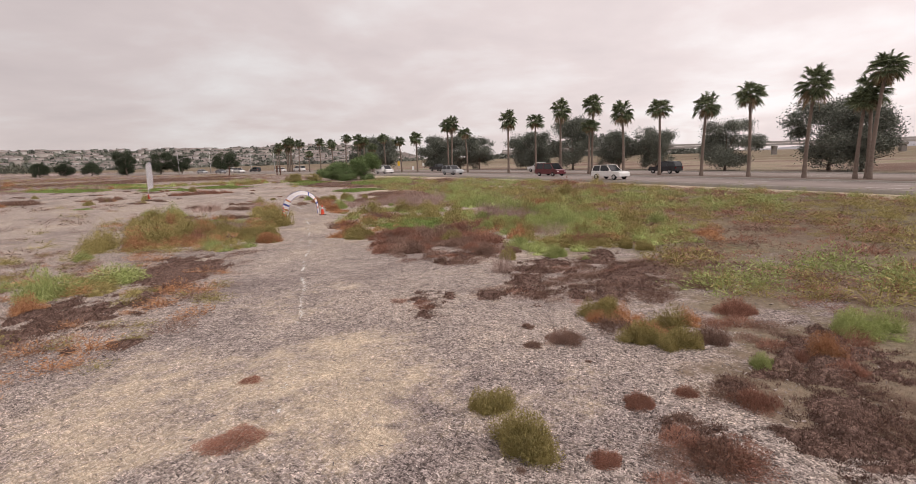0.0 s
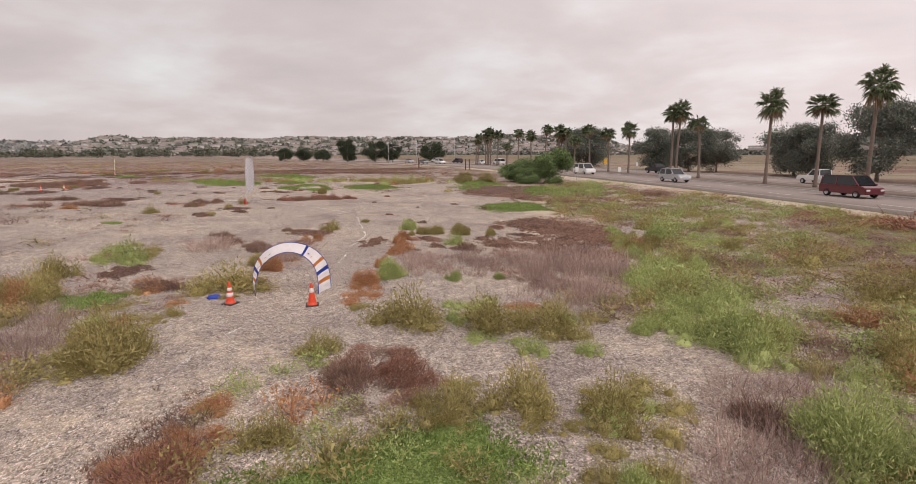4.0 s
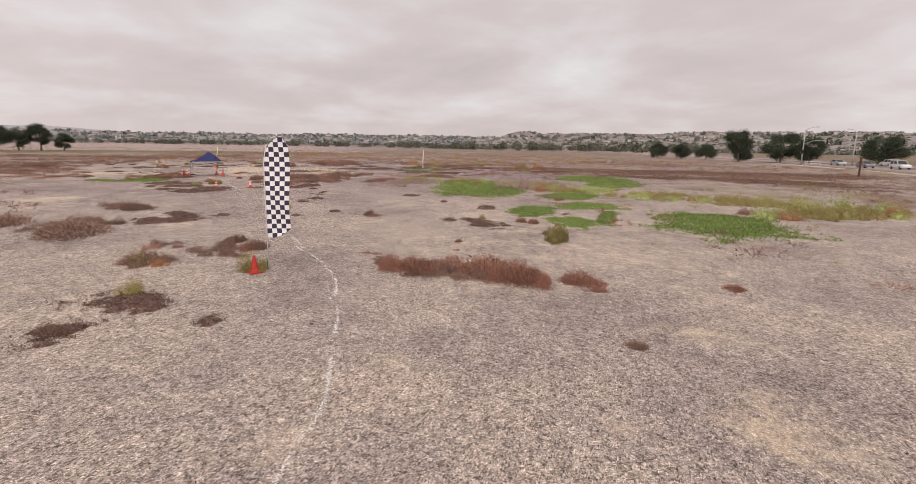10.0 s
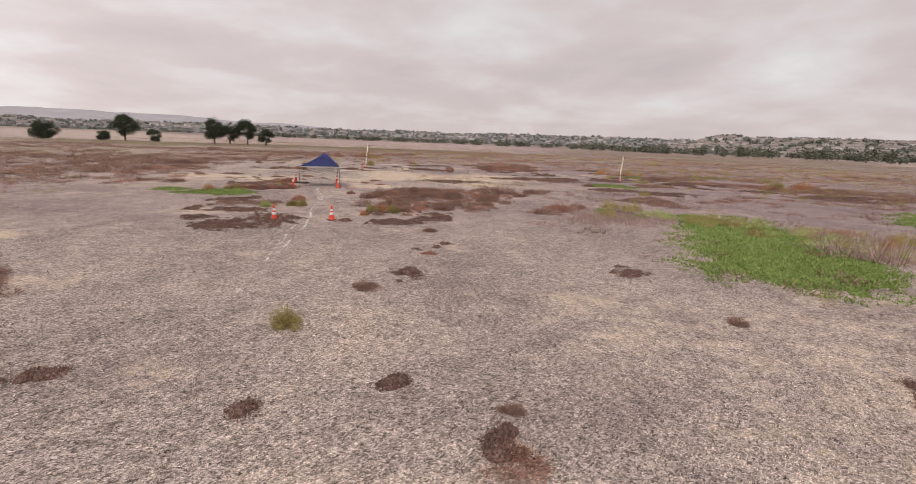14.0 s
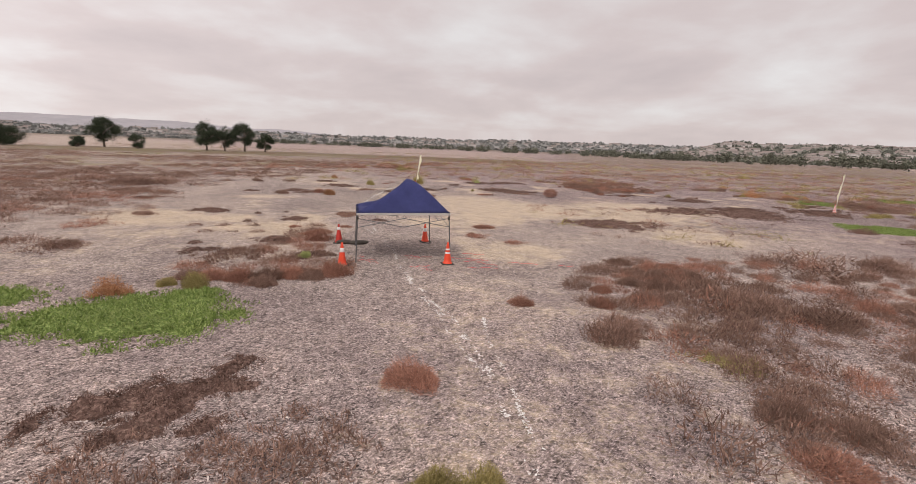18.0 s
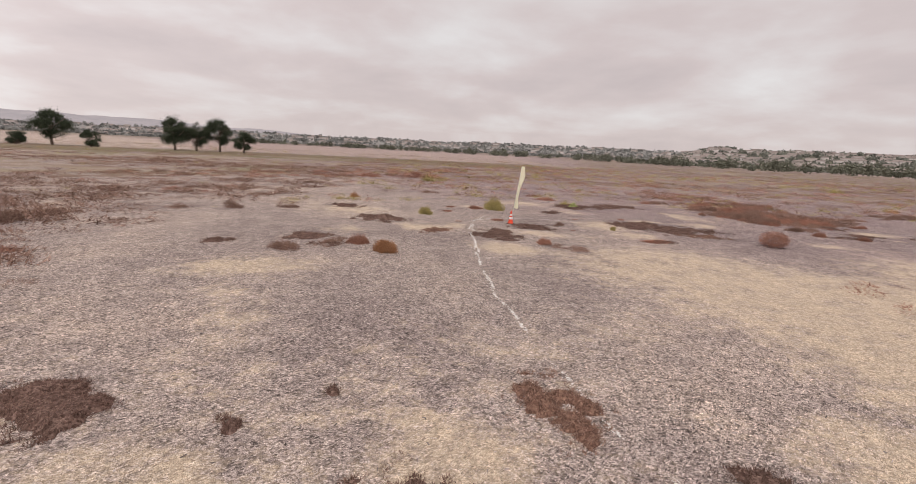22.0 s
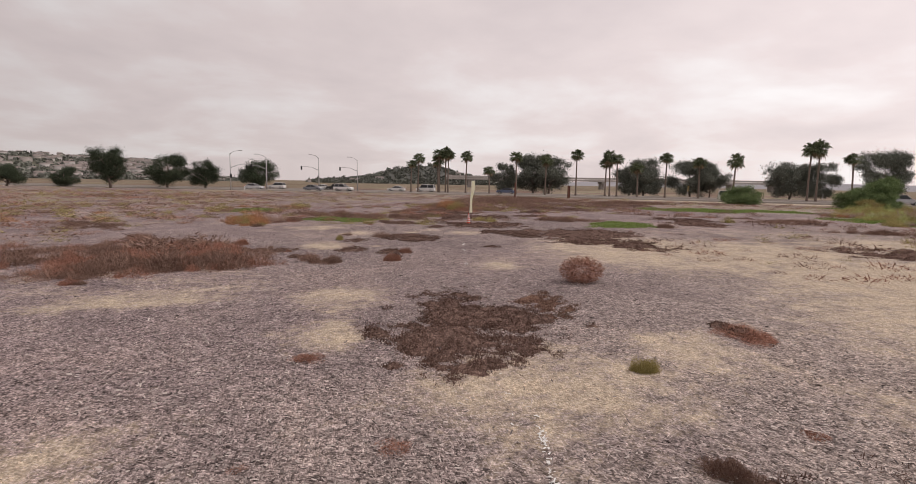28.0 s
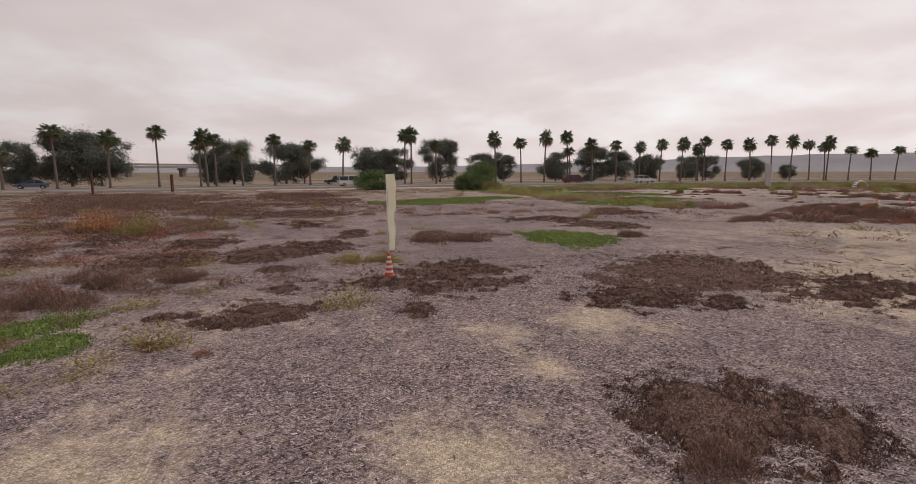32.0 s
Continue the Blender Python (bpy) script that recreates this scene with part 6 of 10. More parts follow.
def tape_marks():
    """Bright pink paint scribbles on the ground round the canopy."""
    rng = np.random.default_rng(5)
    for x, y, ang, ln in ((-77.6, 74.6, 80, 1.1), (-77.3, 74.9, 100, 0.8), (-76.9, 75.2, 60, 0.7), (-76.4, 75.0, 95, 0.9), (-77.0, 76.3, 80, 0.9), (-77.5, 73.2, 120, 0.8), (-77.7, 72.9, 70, 0.5), (-76.3, 73.2, 110, 0.6), (-75.9, 73.4, 40, 0.35),
                          (-77.0, 71.6, 95, 0.5), (-76.7, 71.8, 60, 0.5), (-77.5, 71.4, 30, 0.3), (-76.8, 77.6, 85, 0.5), (-78.2, 74.9, 70, 0.7)):
        bm = bmesh.new()
        a = radians(ang)
        n = 9
        px = [x + math.cos(a) * ln * (i / (n - 1) - 0.5) - math.sin(a) * 0.06 * math.sin(i * (1.1 + 0.5 * abs(math.sin(x * 9))) + x * 5) for i in range(n)]
        py = [y + math.sin(a) * ln * (i / (n - 1) - 0.5) + math.cos(a) * 0.06 * math.sin(i * (1.1 + 0.5 * abs(math.sin(x * 9))) + x * 5) for i in range(n)]
        rows = []
        for i in range(n):
            w = 0.006 + 0.011 * abs(math.sin(i * 2.3 + y))
            z = float(ground_z(px[i], py[i])) + 0.022
            rows.append((bm.verts.new((px[i] + math.sin(a) * w, py[i] - math.cos(a) * w, z)), bm.verts.new((px[i] - math.sin(a) * w, py[i] + math.cos(a) * w, z + 0.004))))
        for r0, r1 in zip(rows, rows[1:]):
            bm.faces.new((r0[0], r1[0], r1[1], r0[1]))
        bmesh.ops.solidify(bm, geom=bm.faces[:], thickness=0.004)
        tagged(part("paint_mark", bm, M_PINKTAPE), "bright pink paint mark sprayed on the ground", "paint mark", "pink marks by the canopy")


tape_marks()


def blue_pouch(x, y):
    """The small blue bag that the arch came in, crumpled by its guy line."""
    bm = bmesh.new()
    bmesh.ops.create_icosphere(bm, subdivisions=3, radius=1.0)
    for v in bm.verts:
        v.co *= 0.8 + 0.35 * fractal(v.co.x * 1.6 + 9, v.co.y * 1.6 + v.co.z * 1.3, 5, 2)
        v.co = Vector((v.co.x * 0.2, v.co.y * 0.13, max(-0.2, v.co.z) * 0.11 + 0.015))
    root = new("carry_pouch")
    part("bag", bm, M_GATEBLUE, root, smooth=True)
    bm = bmesh.new()
    tube(bm, [(0.15, 0, 0.05), (0.26, 0.05, 0.03), (0.33, -0.02, 0.015), (0.4, 0.06, 0.012)], 0.008, 5)
    part("drawstring", bm, M_GATEBLUE, root)
    root.matrix_basis = pose(x, y, float(ground_z(x, y)), 0, 0, 40)
    tagged(root, "crumpled blue cloth pouch lying by the arch", "pouch")


blue_pouch(-14.05, 55.0)
# ---- plants ----
KINDS = {
    "green": ("ball", M_GREEN, "bright yellow-green rounded shrub on the field", "shrub"),
    "olive": ("ball", M_OLIVE, "olive and straw coloured twiggy shrub on the field", "shrub"),
    "rust": ("fan", M_RUST, "rust-red dry brush tuft on wood chips", "dry shrub"),
    "brown": ("fan", M_BROWN, "dark brown dry brush tuft on wood chips", "dry shrub"),
    "ochre": ("ball", M_OCHRE, "orange-brown withered low shrub", "dry shrub"),
    "grey": ("stalk", M_GREY, "grey-mauve dead stalks standing on the field", "dry grass"),
    "tumble": ("tumble", M_RUST, "round rust-brown tumbleweed resting on the chips", "tumbleweed"),
}
UNITS = {}
BLADES = {"ball": (11000, 3600, 900), "fan": (6500, 2700, 900), "stalk": (420, 260, 140), "tumble": (5200, 3000, 1500)}


def unit_mesh(kind, lod, var):
    key = (kind, lod, var)
    if key not in UNITS:
        style, mat, _, _ = KINDS[kind]
        seed = 1000 + 37 * list(KINDS).index(kind) + 5 * lod + var
        v, a, b = tuft(seed, BLADES[style][lod], style, (1.0, 1.3, 1.9)[lod])
        me = raw_mesh(kind + "_shrub", v, a, b)
        me.materials.append(mat)
        UNITS[key] = me
    return UNITS[key]


def bush(kind, x, y, r, h, lod=1):
    """One shrub, standing on the ground."""
    style, mat, label, cat = KINDS[kind]
    k = int(abs(x * 131.7 + y * 57.3)) % 3
    ob = new("tumbleweed" if kind == "tumble" else "shrub" if kind in ("green", "olive") else "dry_shrub", unit_mesh(kind, lod, k))
    grow = 1.16 if style == "ball" else 0.78 if style == "tumble" else 1.2
    h = min(h, (1.15 if style == "ball" else 1.25) * r) if style in ("ball", "fan") else h
    tall = h * (0.8 if style == "tumble" else 1.12)
    ob.matrix_basis = pose(x, y, float(ground_z(x, y)) - 0.02, 0, 0, (x * 977 + y * 613) % 360) @ Matrix.Diagonal((r * grow * 0.96, r * grow * 1.05, tall, 1))
    tagged(ob, label, cat, cat + "s of the field")
    return ob


MATS = {
    "dark": (M_MAT, 0.05, 1300, 0.055, "dark brown dead ground cover lying on wood chips"),
    "brown": (M_BROWN, 0.08, 420, 0.12, "brown dry brush spread low over wood chips"),
    "rust": (M_BROWN, 0.1, 900, 0.06, "rust-red low dry plant on wood chips"),
    "ice": (M_ICE, 0.08, 620, 0.075, "bright green low leafy ground cover"),
    "grey": (M_GREY, 0.03, 190, 0.3, "grey-mauve thin dead stalks over wood chips"),
    "olive": (M_OLIVE, 0.08, 240, 0.1, "olive low ground cover"),
}


def carpet(name, *cols):
    """Close-grown low cover: fine tufts of several tones with strong relief."""
    m = Mat(name, 0.95, 0.05)
    tufts, fuzz = m.noise(5, 6, 0.75), m.noise(38, 4, 0.75)
    vo = m.n("TexVoronoi", Scale=34.0)
    m.l(m.coords((1, 1, 0.4)), vo.inputs["Vector"])
    sep = m.n("SeparateColor")
    m.l(vo.outputs["Color"], sep.inputs[0])
    col = m.ramp(sep.outputs[0], *[(k / (len(cols) - 1), c) for k, c in enumerate(cols)])
    col = m.mix(1.0, col, m.ramp(tufts, (0.3, 0.6), (0.7, 1.45)), "MULTIPLY")
    m.color(m.mix(1.0, col, m.ramp(fuzz, (0.3, 0.6), (0.7, 1.4)), "MULTIPLY"))
    m.bump(m.math("ADD", fuzz, m.math("MULTIPLY", vo.outputs["Distance"], -0.7)), 0.9, 0.03)
    return m.m


CARPETS = {
    "dark": carpet("dead_cover_carpet", (0.085, 0.053, 0.044), (0.15, 0.096, 0.079), (0.24, 0.165, 0.137)),
    "brown": carpet("brown_cover_carpet", (0.12, 0.073, 0.058), (0.21, 0.132, 0.104), (0.31, 0.21, 0.165)),
    "rust": carpet("rust_cover_carpet", (0.11, 0.062, 0.047), (0.185, 0.108, 0.08), (0.28, 0.175, 0.13)),
    "ice": carpet("leafy_cover_carpet", (0.08, 0.12, 0.034), (0.15, 0.21, 0.062), (0.26, 0.31, 0.115)),
    "olive": carpet("olive_cover_carpet", (0.15, 0.13, 0.05), (0.25, 0.22, 0.09), (0.36, 0.32, 0.15)),
}
CARPETS["grey"] = CARPETS["brown"]


def mat(kind, x, y, rx, ry, rot=0.0, lod=1):
    """A patch of low cover: a lumpy carpet with uneven edge and the leaves or stalks on it."""
    m, height, density, blade, label = MATS[kind]
    seed = int(abs(x * 17 + y * 29)) % 997
    rng = np.random.default_rng(seed)
    if kind == "dark":
        height *= 1 + 0.7 * min(1.5, rx, ry)
    a = radians(rot)
    res = (0.1, 0.17, 0.34)[lod]
    nx, ny = int(np.clip(2.5 * rx / res, 8, 120)), int(np.clip(2.5 * ry / res, 8, 120))
    u, v = np.meshgrid(np.linspace(-1.25, 1.25, nx), np.linspace(-1.25, 1.25, ny))

    def field(u, v):
        wx, wy = x + u * rx * math.cos(a) - v * ry * math.sin(a), y + u * rx * math.sin(a) + v * ry * math.cos(a)
        size = max(0.35, min(rx, ry))
        n = fractal(wx / size * 1.3 + seed, wy / size * 1.3, seed % 50, 4)
        n2 = fractal(wx * 2.6, wy * 2.6, 7 + seed % 31, 3)
        n3 = fractal(wx * 6.5, wy * 6.5, 3 + seed % 17, 2)
        if kind == "ice":
            return wx, wy, 0.8 - np.hypot(u, v) + (n - 0.5) * 1.1 + (n2 - 0.5) * 0.6 + (n3 - 0.5) * 0.4, n2
        f = 0.7 - np.hypot(u, v) + (n - 0.5) * (0.9 if size < 0.8 else 1.5) + (n2 - 0.5) * 1.2 + (n3 - 0.5) * (0.9 if lod < 2 else 0.3)
        return wx, wy, f, n2

    wx, wy, f, n2 = field(u, v)
    rise = smooth01((f - 0.1) * 1.9)
    lumps = height * rise * (0.35 + 1.3 * n2) - 0.035 * (1 - smooth01((f - 0.02) * 6))
    wz = ground_z(wx, wy) + (lumps if kind != "grey" else lumps * 0.3 - 0.02)
    idx = (np.arange(ny - 1)[:, None] * nx + np.arange(nx - 1)[None]).ravel()
    quads = np.stack([idx, idx + 1, idx + nx + 1, idx + nx], 1)
    quads = quads[f.ravel()[quads].max(1) > 0.04]
    area = math.pi * rx * ry
    n = int(min(density * (2.6, 1.3, 0.5)[lod] * area, 22000))
    chunks = []
    if n > 8:
        uu, vv = rng.uniform(-1.2, 1.2, n * 2), rng.uniform(-1.2, 1.2, n * 2)
        bx, by, ff, nn = field(uu, vv)
        ok = ff > rng.uniform(-0.16, 0.16, n * 2)
        bx, by, ff, nn = bx[ok], by[ok], ff[ok], nn[ok]
        k = len(bx)
        if k:
            bz = ground_z(bx, by) + (height * smooth01((ff - 0.1) * 1.9) * (0.35 + 1.3 * nn) * (0.85 if kind != "grey" else 0.2)) - 0.01
            up = rng.normal(scale=0.75 if kind != "grey" else 0.4, size=(k, 3)) + np.array([0, 0, 1.0])
            up[:, 2] = np.maximum(up[:, 2], 0.15)
            ln = blade * rng.uniform(0.5, 1.5, k) * (1, 1.15, 1.5)[lod]
            wd = {"ice": 0.028, "dark": 0.012, "grey": 0.011, "rust": 0.016, "brown": 0.016, "olive": 0.02}[kind] * (1, 1.3, 2.0)[lod]
            chunks.append(needles(rng, np.stack([bx, by, bz], 1), up, ln, wd, 0.1))
    verts = np.stack([wx, wy, wz], -1).reshape(-1, 3)
    if kind in ("grey", "brown"):
        quads = quads[:0]
    parts = [(verts, quads, np.zeros((0, 3), int))] + chunks
    v, f4, f3 = join(parts)
    me = raw_mesh("ground_cover", v, f4, f3)
    index = np.zeros(len(me.polygons), np.int32)
    index[:len(quads)] = 1
    me.polygons.foreach_set("material_index", index)
    ob = part("ground_cover", me, [m, CARPETS[kind]], smooth=True)
    return tagged(ob, label, "ground cover", kind="stuff")


def chalk(much, *pts):
    """A worn chalk line: many small white flakes along a drawn curve."""
    rng = np.random.default_rng(int(abs(pts[0][0] * 31 + pts[0][1] * 7)))
    p = np.array(pts)
    seg = np.hypot(*np.diff(p, axis=0).T)
    at = np.concatenate([[0], np.cumsum(seg)])
    n = int(at[-1] * 170)
    s = rng.uniform(0, at[-1], n)
    x, y = np.interp(s, at, p[:, 0]), np.interp(s, at, p[:, 1])
    dx, dy = np.gradient(p[:, 0]), np.gradient(p[:, 1])
    ln = np.hypot(dx, dy) + 1e-9
    nxn, nyn = np.interp(s, at, -dy / ln), np.interp(s, at, dx / ln)
    off = rng.normal(0, 0.024, n) + 0.06 * np.sin(s * 0.7) + 0.04 * np.sin(s * 2.1)
    x, y = x + nxn * off, y + nyn * off
    worn = fractal(s * 0.9, s * 0 + 3.0, 11, 3) + rng.normal(0, 0.05, n)
    ok = worn + rng.normal(0, 0.06, n) > 0.76 - 0.36 * much
    x, y = x[ok], y[ok]
    n = len(x)
    ang = rng.uniform(0, math.pi, n)
    l, w = rng.uniform(0.008, 0.026, n), rng.uniform(0.004, 0.011, n)
    c, sn = np.cos(ang), np.sin(ang)
    z = ground_z(x, y) + 0.012 + rng.uniform(0, 0.012, n)
    corners = [np.stack([x + (a * l * c - b * w * sn), y + (a * l * sn + b * w * c), z + a * rng.normal(0, 0.004, n)], 1) for a, b in ((-1, -1), (1, -1), (1, 1), (-1, 1))]
    v = np.stack(corners, 1).reshape(-1, 3)
    ob = part("chalk_line", raw_mesh("chalk_line", v, np.arange(n * 4).reshape(-1, 4)), M_CHALK)
    tagged(ob, "worn white chalk line drawn on the wood chips", "chalk line", kind="stuff")


def wood_chips(count=420000):
    """Loose chips lying on the ground along the course."""
    rng = np.random.default_rng(77)
    seg = np.hypot(*np.diff(COURSE, axis=0).T)
    at = np.concatenate([[0], np.cumsum(seg)])
    s = rng.uniform(0, at[-1], count)
    x, y = np.interp(s, at, COURSE[:, 0]) + rng.normal(0, 4.2, count), np.interp(s, at, COURSE[:, 1]) + rng.normal(0, 4.2, count)
    fresh = np.maximum(np.maximum(smooth01((-82 - x) / 10), 0.5 * smooth01((-40 - x) / 15)), 0.5 * smooth01((46 - y) / 12))
    keep = rng.uniform(0, 1, count) > np.clip(sand_at(x, y) * 1.25 + 0.75 * (1 - fresh), 0, 0.95)
    x, y = x[keep], y[keep]
    n = len(x)
    ang = rng.uniform(0, math.pi, n)
    l, w = rng.uniform(0.014, 0.038, n), rng.uniform(0.0045, 0.0095, n)
    c, sn = np.cos(ang), np.sin(ang)
    z = ground_z(x, y) + 0.012
    tilt, roll = rng.normal(0, 0.22, n), rng.normal(0, 0.5, n)
    v = np.stack([np.stack([x + a * l * c - b * w * sn, y + a * l * sn + b * w * c, z + a * l * tilt + b * w * roll], 1) for a, b in ((-1, -0.7), (1, -1), (0.9, 0.8), (-1, 1))], 1)
    ob = part("wood_chips", raw_mesh("wood_chips", v.reshape(-1, 3), np.arange(n * 4).reshape(-1, 4)), M_CHIP)
    tagged(ob, "loose weathered grey-brown wood chips on the field", "wood chips", kind="stuff")


wood_chips()


def scrub(name, kind, label, n, region, rmin, rmax, squash, seed, blades_each=120, lumpy=0.12, gap=0.5):
    """Many low shrubs over a stretch of the field, as one thing that nobody could count."""
    rng = np.random.default_rng(seed)
    x0, x1, y0, y1, test = region
    xs, ys = rng.uniform(x0, x1, n * 6), rng.uniform(y0, y1, n * 6)
    keep = test(xs, ys) & (fractal(xs * lumpy, ys * lumpy, seed, 3) > gap)
    xs, ys = xs[keep][:n], ys[keep][:n]
    r = rmin + (rmax - rmin) * rng.uniform(0, 1, len(xs)) ** 2
    style, mat_, _, _ = KINDS[kind]
    parts = []
    wide = 1.25 if blades_each > 450 else 2.0 if blades_each > 150 else 3.0
    for q in range(3):
        sel = np.arange(len(xs)) % 3 == q
        if sel.any():
            parts.append(spread(tuft(seed * 3 + q, blades_each, style, wide), rng, xs[sel], ys[sel], r[sel], r[sel] * squash * rng.uniform(0.7, 1.2, sel.sum())))
    v, a, b = join(parts)
    ob = part(name, raw_mesh(name, v, a, b), mat_)
    tagged(ob, label, "scrub", kind="stuff")


def in_green_field(x, y):
    o, s = road_offset(x, y)
    edge = -1.5 + 0.035 * (y - 30) + 1.5 * np.sin(y * 0.21)
    near = np.where(y < 58, edge + 5.5 - 0.05 * (y - 20), edge - 4 + 0.0 * y)
    near = np.where(y > 76, -9 - 0.3 * (y - 76), near)
    return (o < -16) & (x > near) & (y > 33) & (y < 118)


GREEN_FIELD = (-25, 40, 22, 118, in_green_field)
scrub("field_scrub", "green", "yellow-green low scrub between the track and the road", 420, GREEN_FIELD, 0.7, 1.9, 0.6, 5, 300, 0.07, 0.5)
scrub("field_scrub", "olive", "olive low scrub between the track and the road", 800, GREEN_FIELD, 0.6, 1.6, 0.55, 6, 260, 0.1, 0.42)
scrub("field_scrub", "rust", "rust-brown dry scrub between the track and the road", 700, GREEN_FIELD, 0.45, 1.1, 0.55, 7, 160, 0.1, 0.5)
scrub("field_scrub", "brown", "dark brown dry scrub between the track and the road", 1000, GREEN_FIELD, 0.5, 1.3, 0.38, 8, 160, 0.1, 0.34)


def within(*corners):
    """Test for places inside a many-sided patch of the plan."""
    def test(x, y):
        inside = np.zeros(np.shape(x), bool)
        for (ax, ay), (bx, by) in zip(corners, corners[1:] + corners[:1]):
            cross = ((ay > y) != (by > y)) & (x < (bx - ax) * (y - ay) / (by - ay + 1e-9) + ax)
            inside ^= cross
        return inside
    xs, ys = [c[0] for c in corners], [c[1] for c in corners]
    return (min(xs), max(xs), min(ys), max(ys), test)


scrub("field_brush", "brown", "wide scruffy brown brush beside the canopy", 46, within((-75.9, 66.9), (-76.8, 69.0), (-76.9, 71.1), (-75.4, 71.3), (-74.8, 70.7), (-74.6, 69.6), (-74.1, 69.0), (-74.4, 67.5)), 0.35, 0.70, 0.50, 50, 700, 0.5, 0.3)
scrub("field_brush", "rust", "rust-brown dry brush beside the canopy", 26, within((-75.9, 66.9), (-76.8, 69.0), (-76.9, 71.1), (-75.4, 71.3), (-74.8, 70.7), (-74.6, 69.6), (-74.1, 69.0), (-74.4, 67.5)), 0.35, 0.70, 0.60, 51, 700, 0.5, 0.3)
scrub("field_brush", "rust", "red-brown dry brush near the canopy", 24, within((-77.7, 80.3), (-78.0, 83.7), (-73.9, 79.6), (-74.2, 78.3), (-75.6, 78.7)), 0.30, 0.60, 0.70, 52, 600, 0.5, 0.3)
scrub("field_brush", "brown", "dark brown brush spread over the far field", 60, within((-90.8, 123.8), (-84.0, 119.0), (-88.8, 111.9), (-95.5, 108.7), (-98.0, 110.9), (-99.0, 111.5)), 0.50, 1.10, 0.45, 54, 220, 0.5, 0.3)
scrub("field_brush", "rust", "rust-brown brush spread over the far field", 40, within((-90.8, 123.8), (-84.0, 119.0), (-88.8, 111.9), (-95.5, 108.7), (-98.0, 110.9), (-99.0, 111.5)), 0.50, 1.00, 0.50, 55, 220, 0.5, 0.3)
scrub("field_brush", "brown", "dark brown brush between the clearing and the road", 220, within((-22.9, 118.4), (1.6, 105.7), (-1.9, 71.0), (-4.9, 75.4), (-14.5, 88.5)), 0.50, 1.20, 0.35, 71, 200, 0.3, 0.40)
scrub("field_brush", "rust", "rust-brown brush between the clearing and the road", 120, within((-22.9, 118.4), (1.6, 105.7), (-1.9, 71.0), (-4.9, 75.4), (-14.5, 88.5)), 0.40, 1.00, 0.45, 72, 200, 0.3, 0.42)
scrub("field_brush", "brown", "red-brown brush west of the canopy", 420, within((-112.0, 22.0), (-72.0, 36.0), (-72.0, 57.0), (-95.0, 56.0), (-122.0, 50.0)), 0.50, 1.40, 0.42, 75, 100, 0.3, 0.42)
scrub("field_brush", "brown", "dark brush west of the canopy", 420, within((-112.0, 22.0), (-72.0, 36.0), (-72.0, 57.0), (-95.0, 56.0), (-122.0, 50.0)), 0.50, 1.50, 0.38, 76, 100, 0.3, 0.42)
scrub("field_brush", "brown", "low brown brush bands near the road", 150, within((-65.6, 161.6), (-53.3, 132.3), (-66.6, 115.6), (-81.9, 113.9), (-84.4, 124.0), (-81.8, 137.3)), 0.70, 1.60, 0.35, 56, 120, 0.5, 0.3)

def in_left_field(x, y):
    """The shrubby strip on the other side of the track, before the arch."""
    track = -2.5 - 0.0072 * np.clip(y - 20, 0, 50) ** 2
    d = track - x
    return (d > 3.4) & (d < 12 + 2 * np.sin(y * 0.5)) & (y > 29) & (y < 54)


LEFT_FIELD = (-32, -4, 29, 54, in_left_field)
scrub("field_scrub", "olive", "olive and straw scrub along the track", 110, LEFT_FIELD, 0.4, 0.95, 0.62, 15, 240, 0.15, 0.42)
scrub("field_scrub", "ochre", "withered orange-brown scrub along the track", 110, LEFT_FIELD, 0.3, 0.75, 0.6, 16, 240, 0.15, 0.48)
scrub("field_scrub", "brown", "dark brown scrub along the track", 170, LEFT_FIELD, 0.4, 0.9, 0.4, 17, 240, 0.15, 0.42)


def on_plain(x, y):
    o, s = road_offset(x, y)
    return (o < -17) & (course_distance(x, y) > 11) & ~in_green_field(x, y)


PLAIN = (-330, 20, -60, 330, on_plain)
NEARPLAIN = (-160, 5, 20, 190, on_plain)
scrub("plain_scrub", "brown", "dark brown low scrub scattered over the plain", 1500, NEARPLAIN, 0.35, 1.2, 0.55, 21, 80)
scrub("plain_scrub", "rust", "rust-red low scrub scattered over the plain", 800, NEARPLAIN, 0.3, 0.9, 0.6, 22, 80)
scrub("plain_scrub", "olive", "olive scrub scattered over the plain", 420, NEARPLAIN, 0.25, 0.9, 0.5, 23, 70)
scrub("far_plain_scrub", "brown", "dark brown scrub on the far plain", 2200, PLAIN, 0.6, 2.4, 0.3, 24, 45, 0.05)
scrub("far_plain_scrub", "rust", "red-brown scrub on the far plain", 600, PLAIN, 0.6, 2.2, 0.3, 26, 45, 0.035)
scrub("far_plain_scrub", "olive", "olive scrub on the far plain", 1700, PLAIN, 0.5, 1.8, 0.35, 25, 45, 0.04)

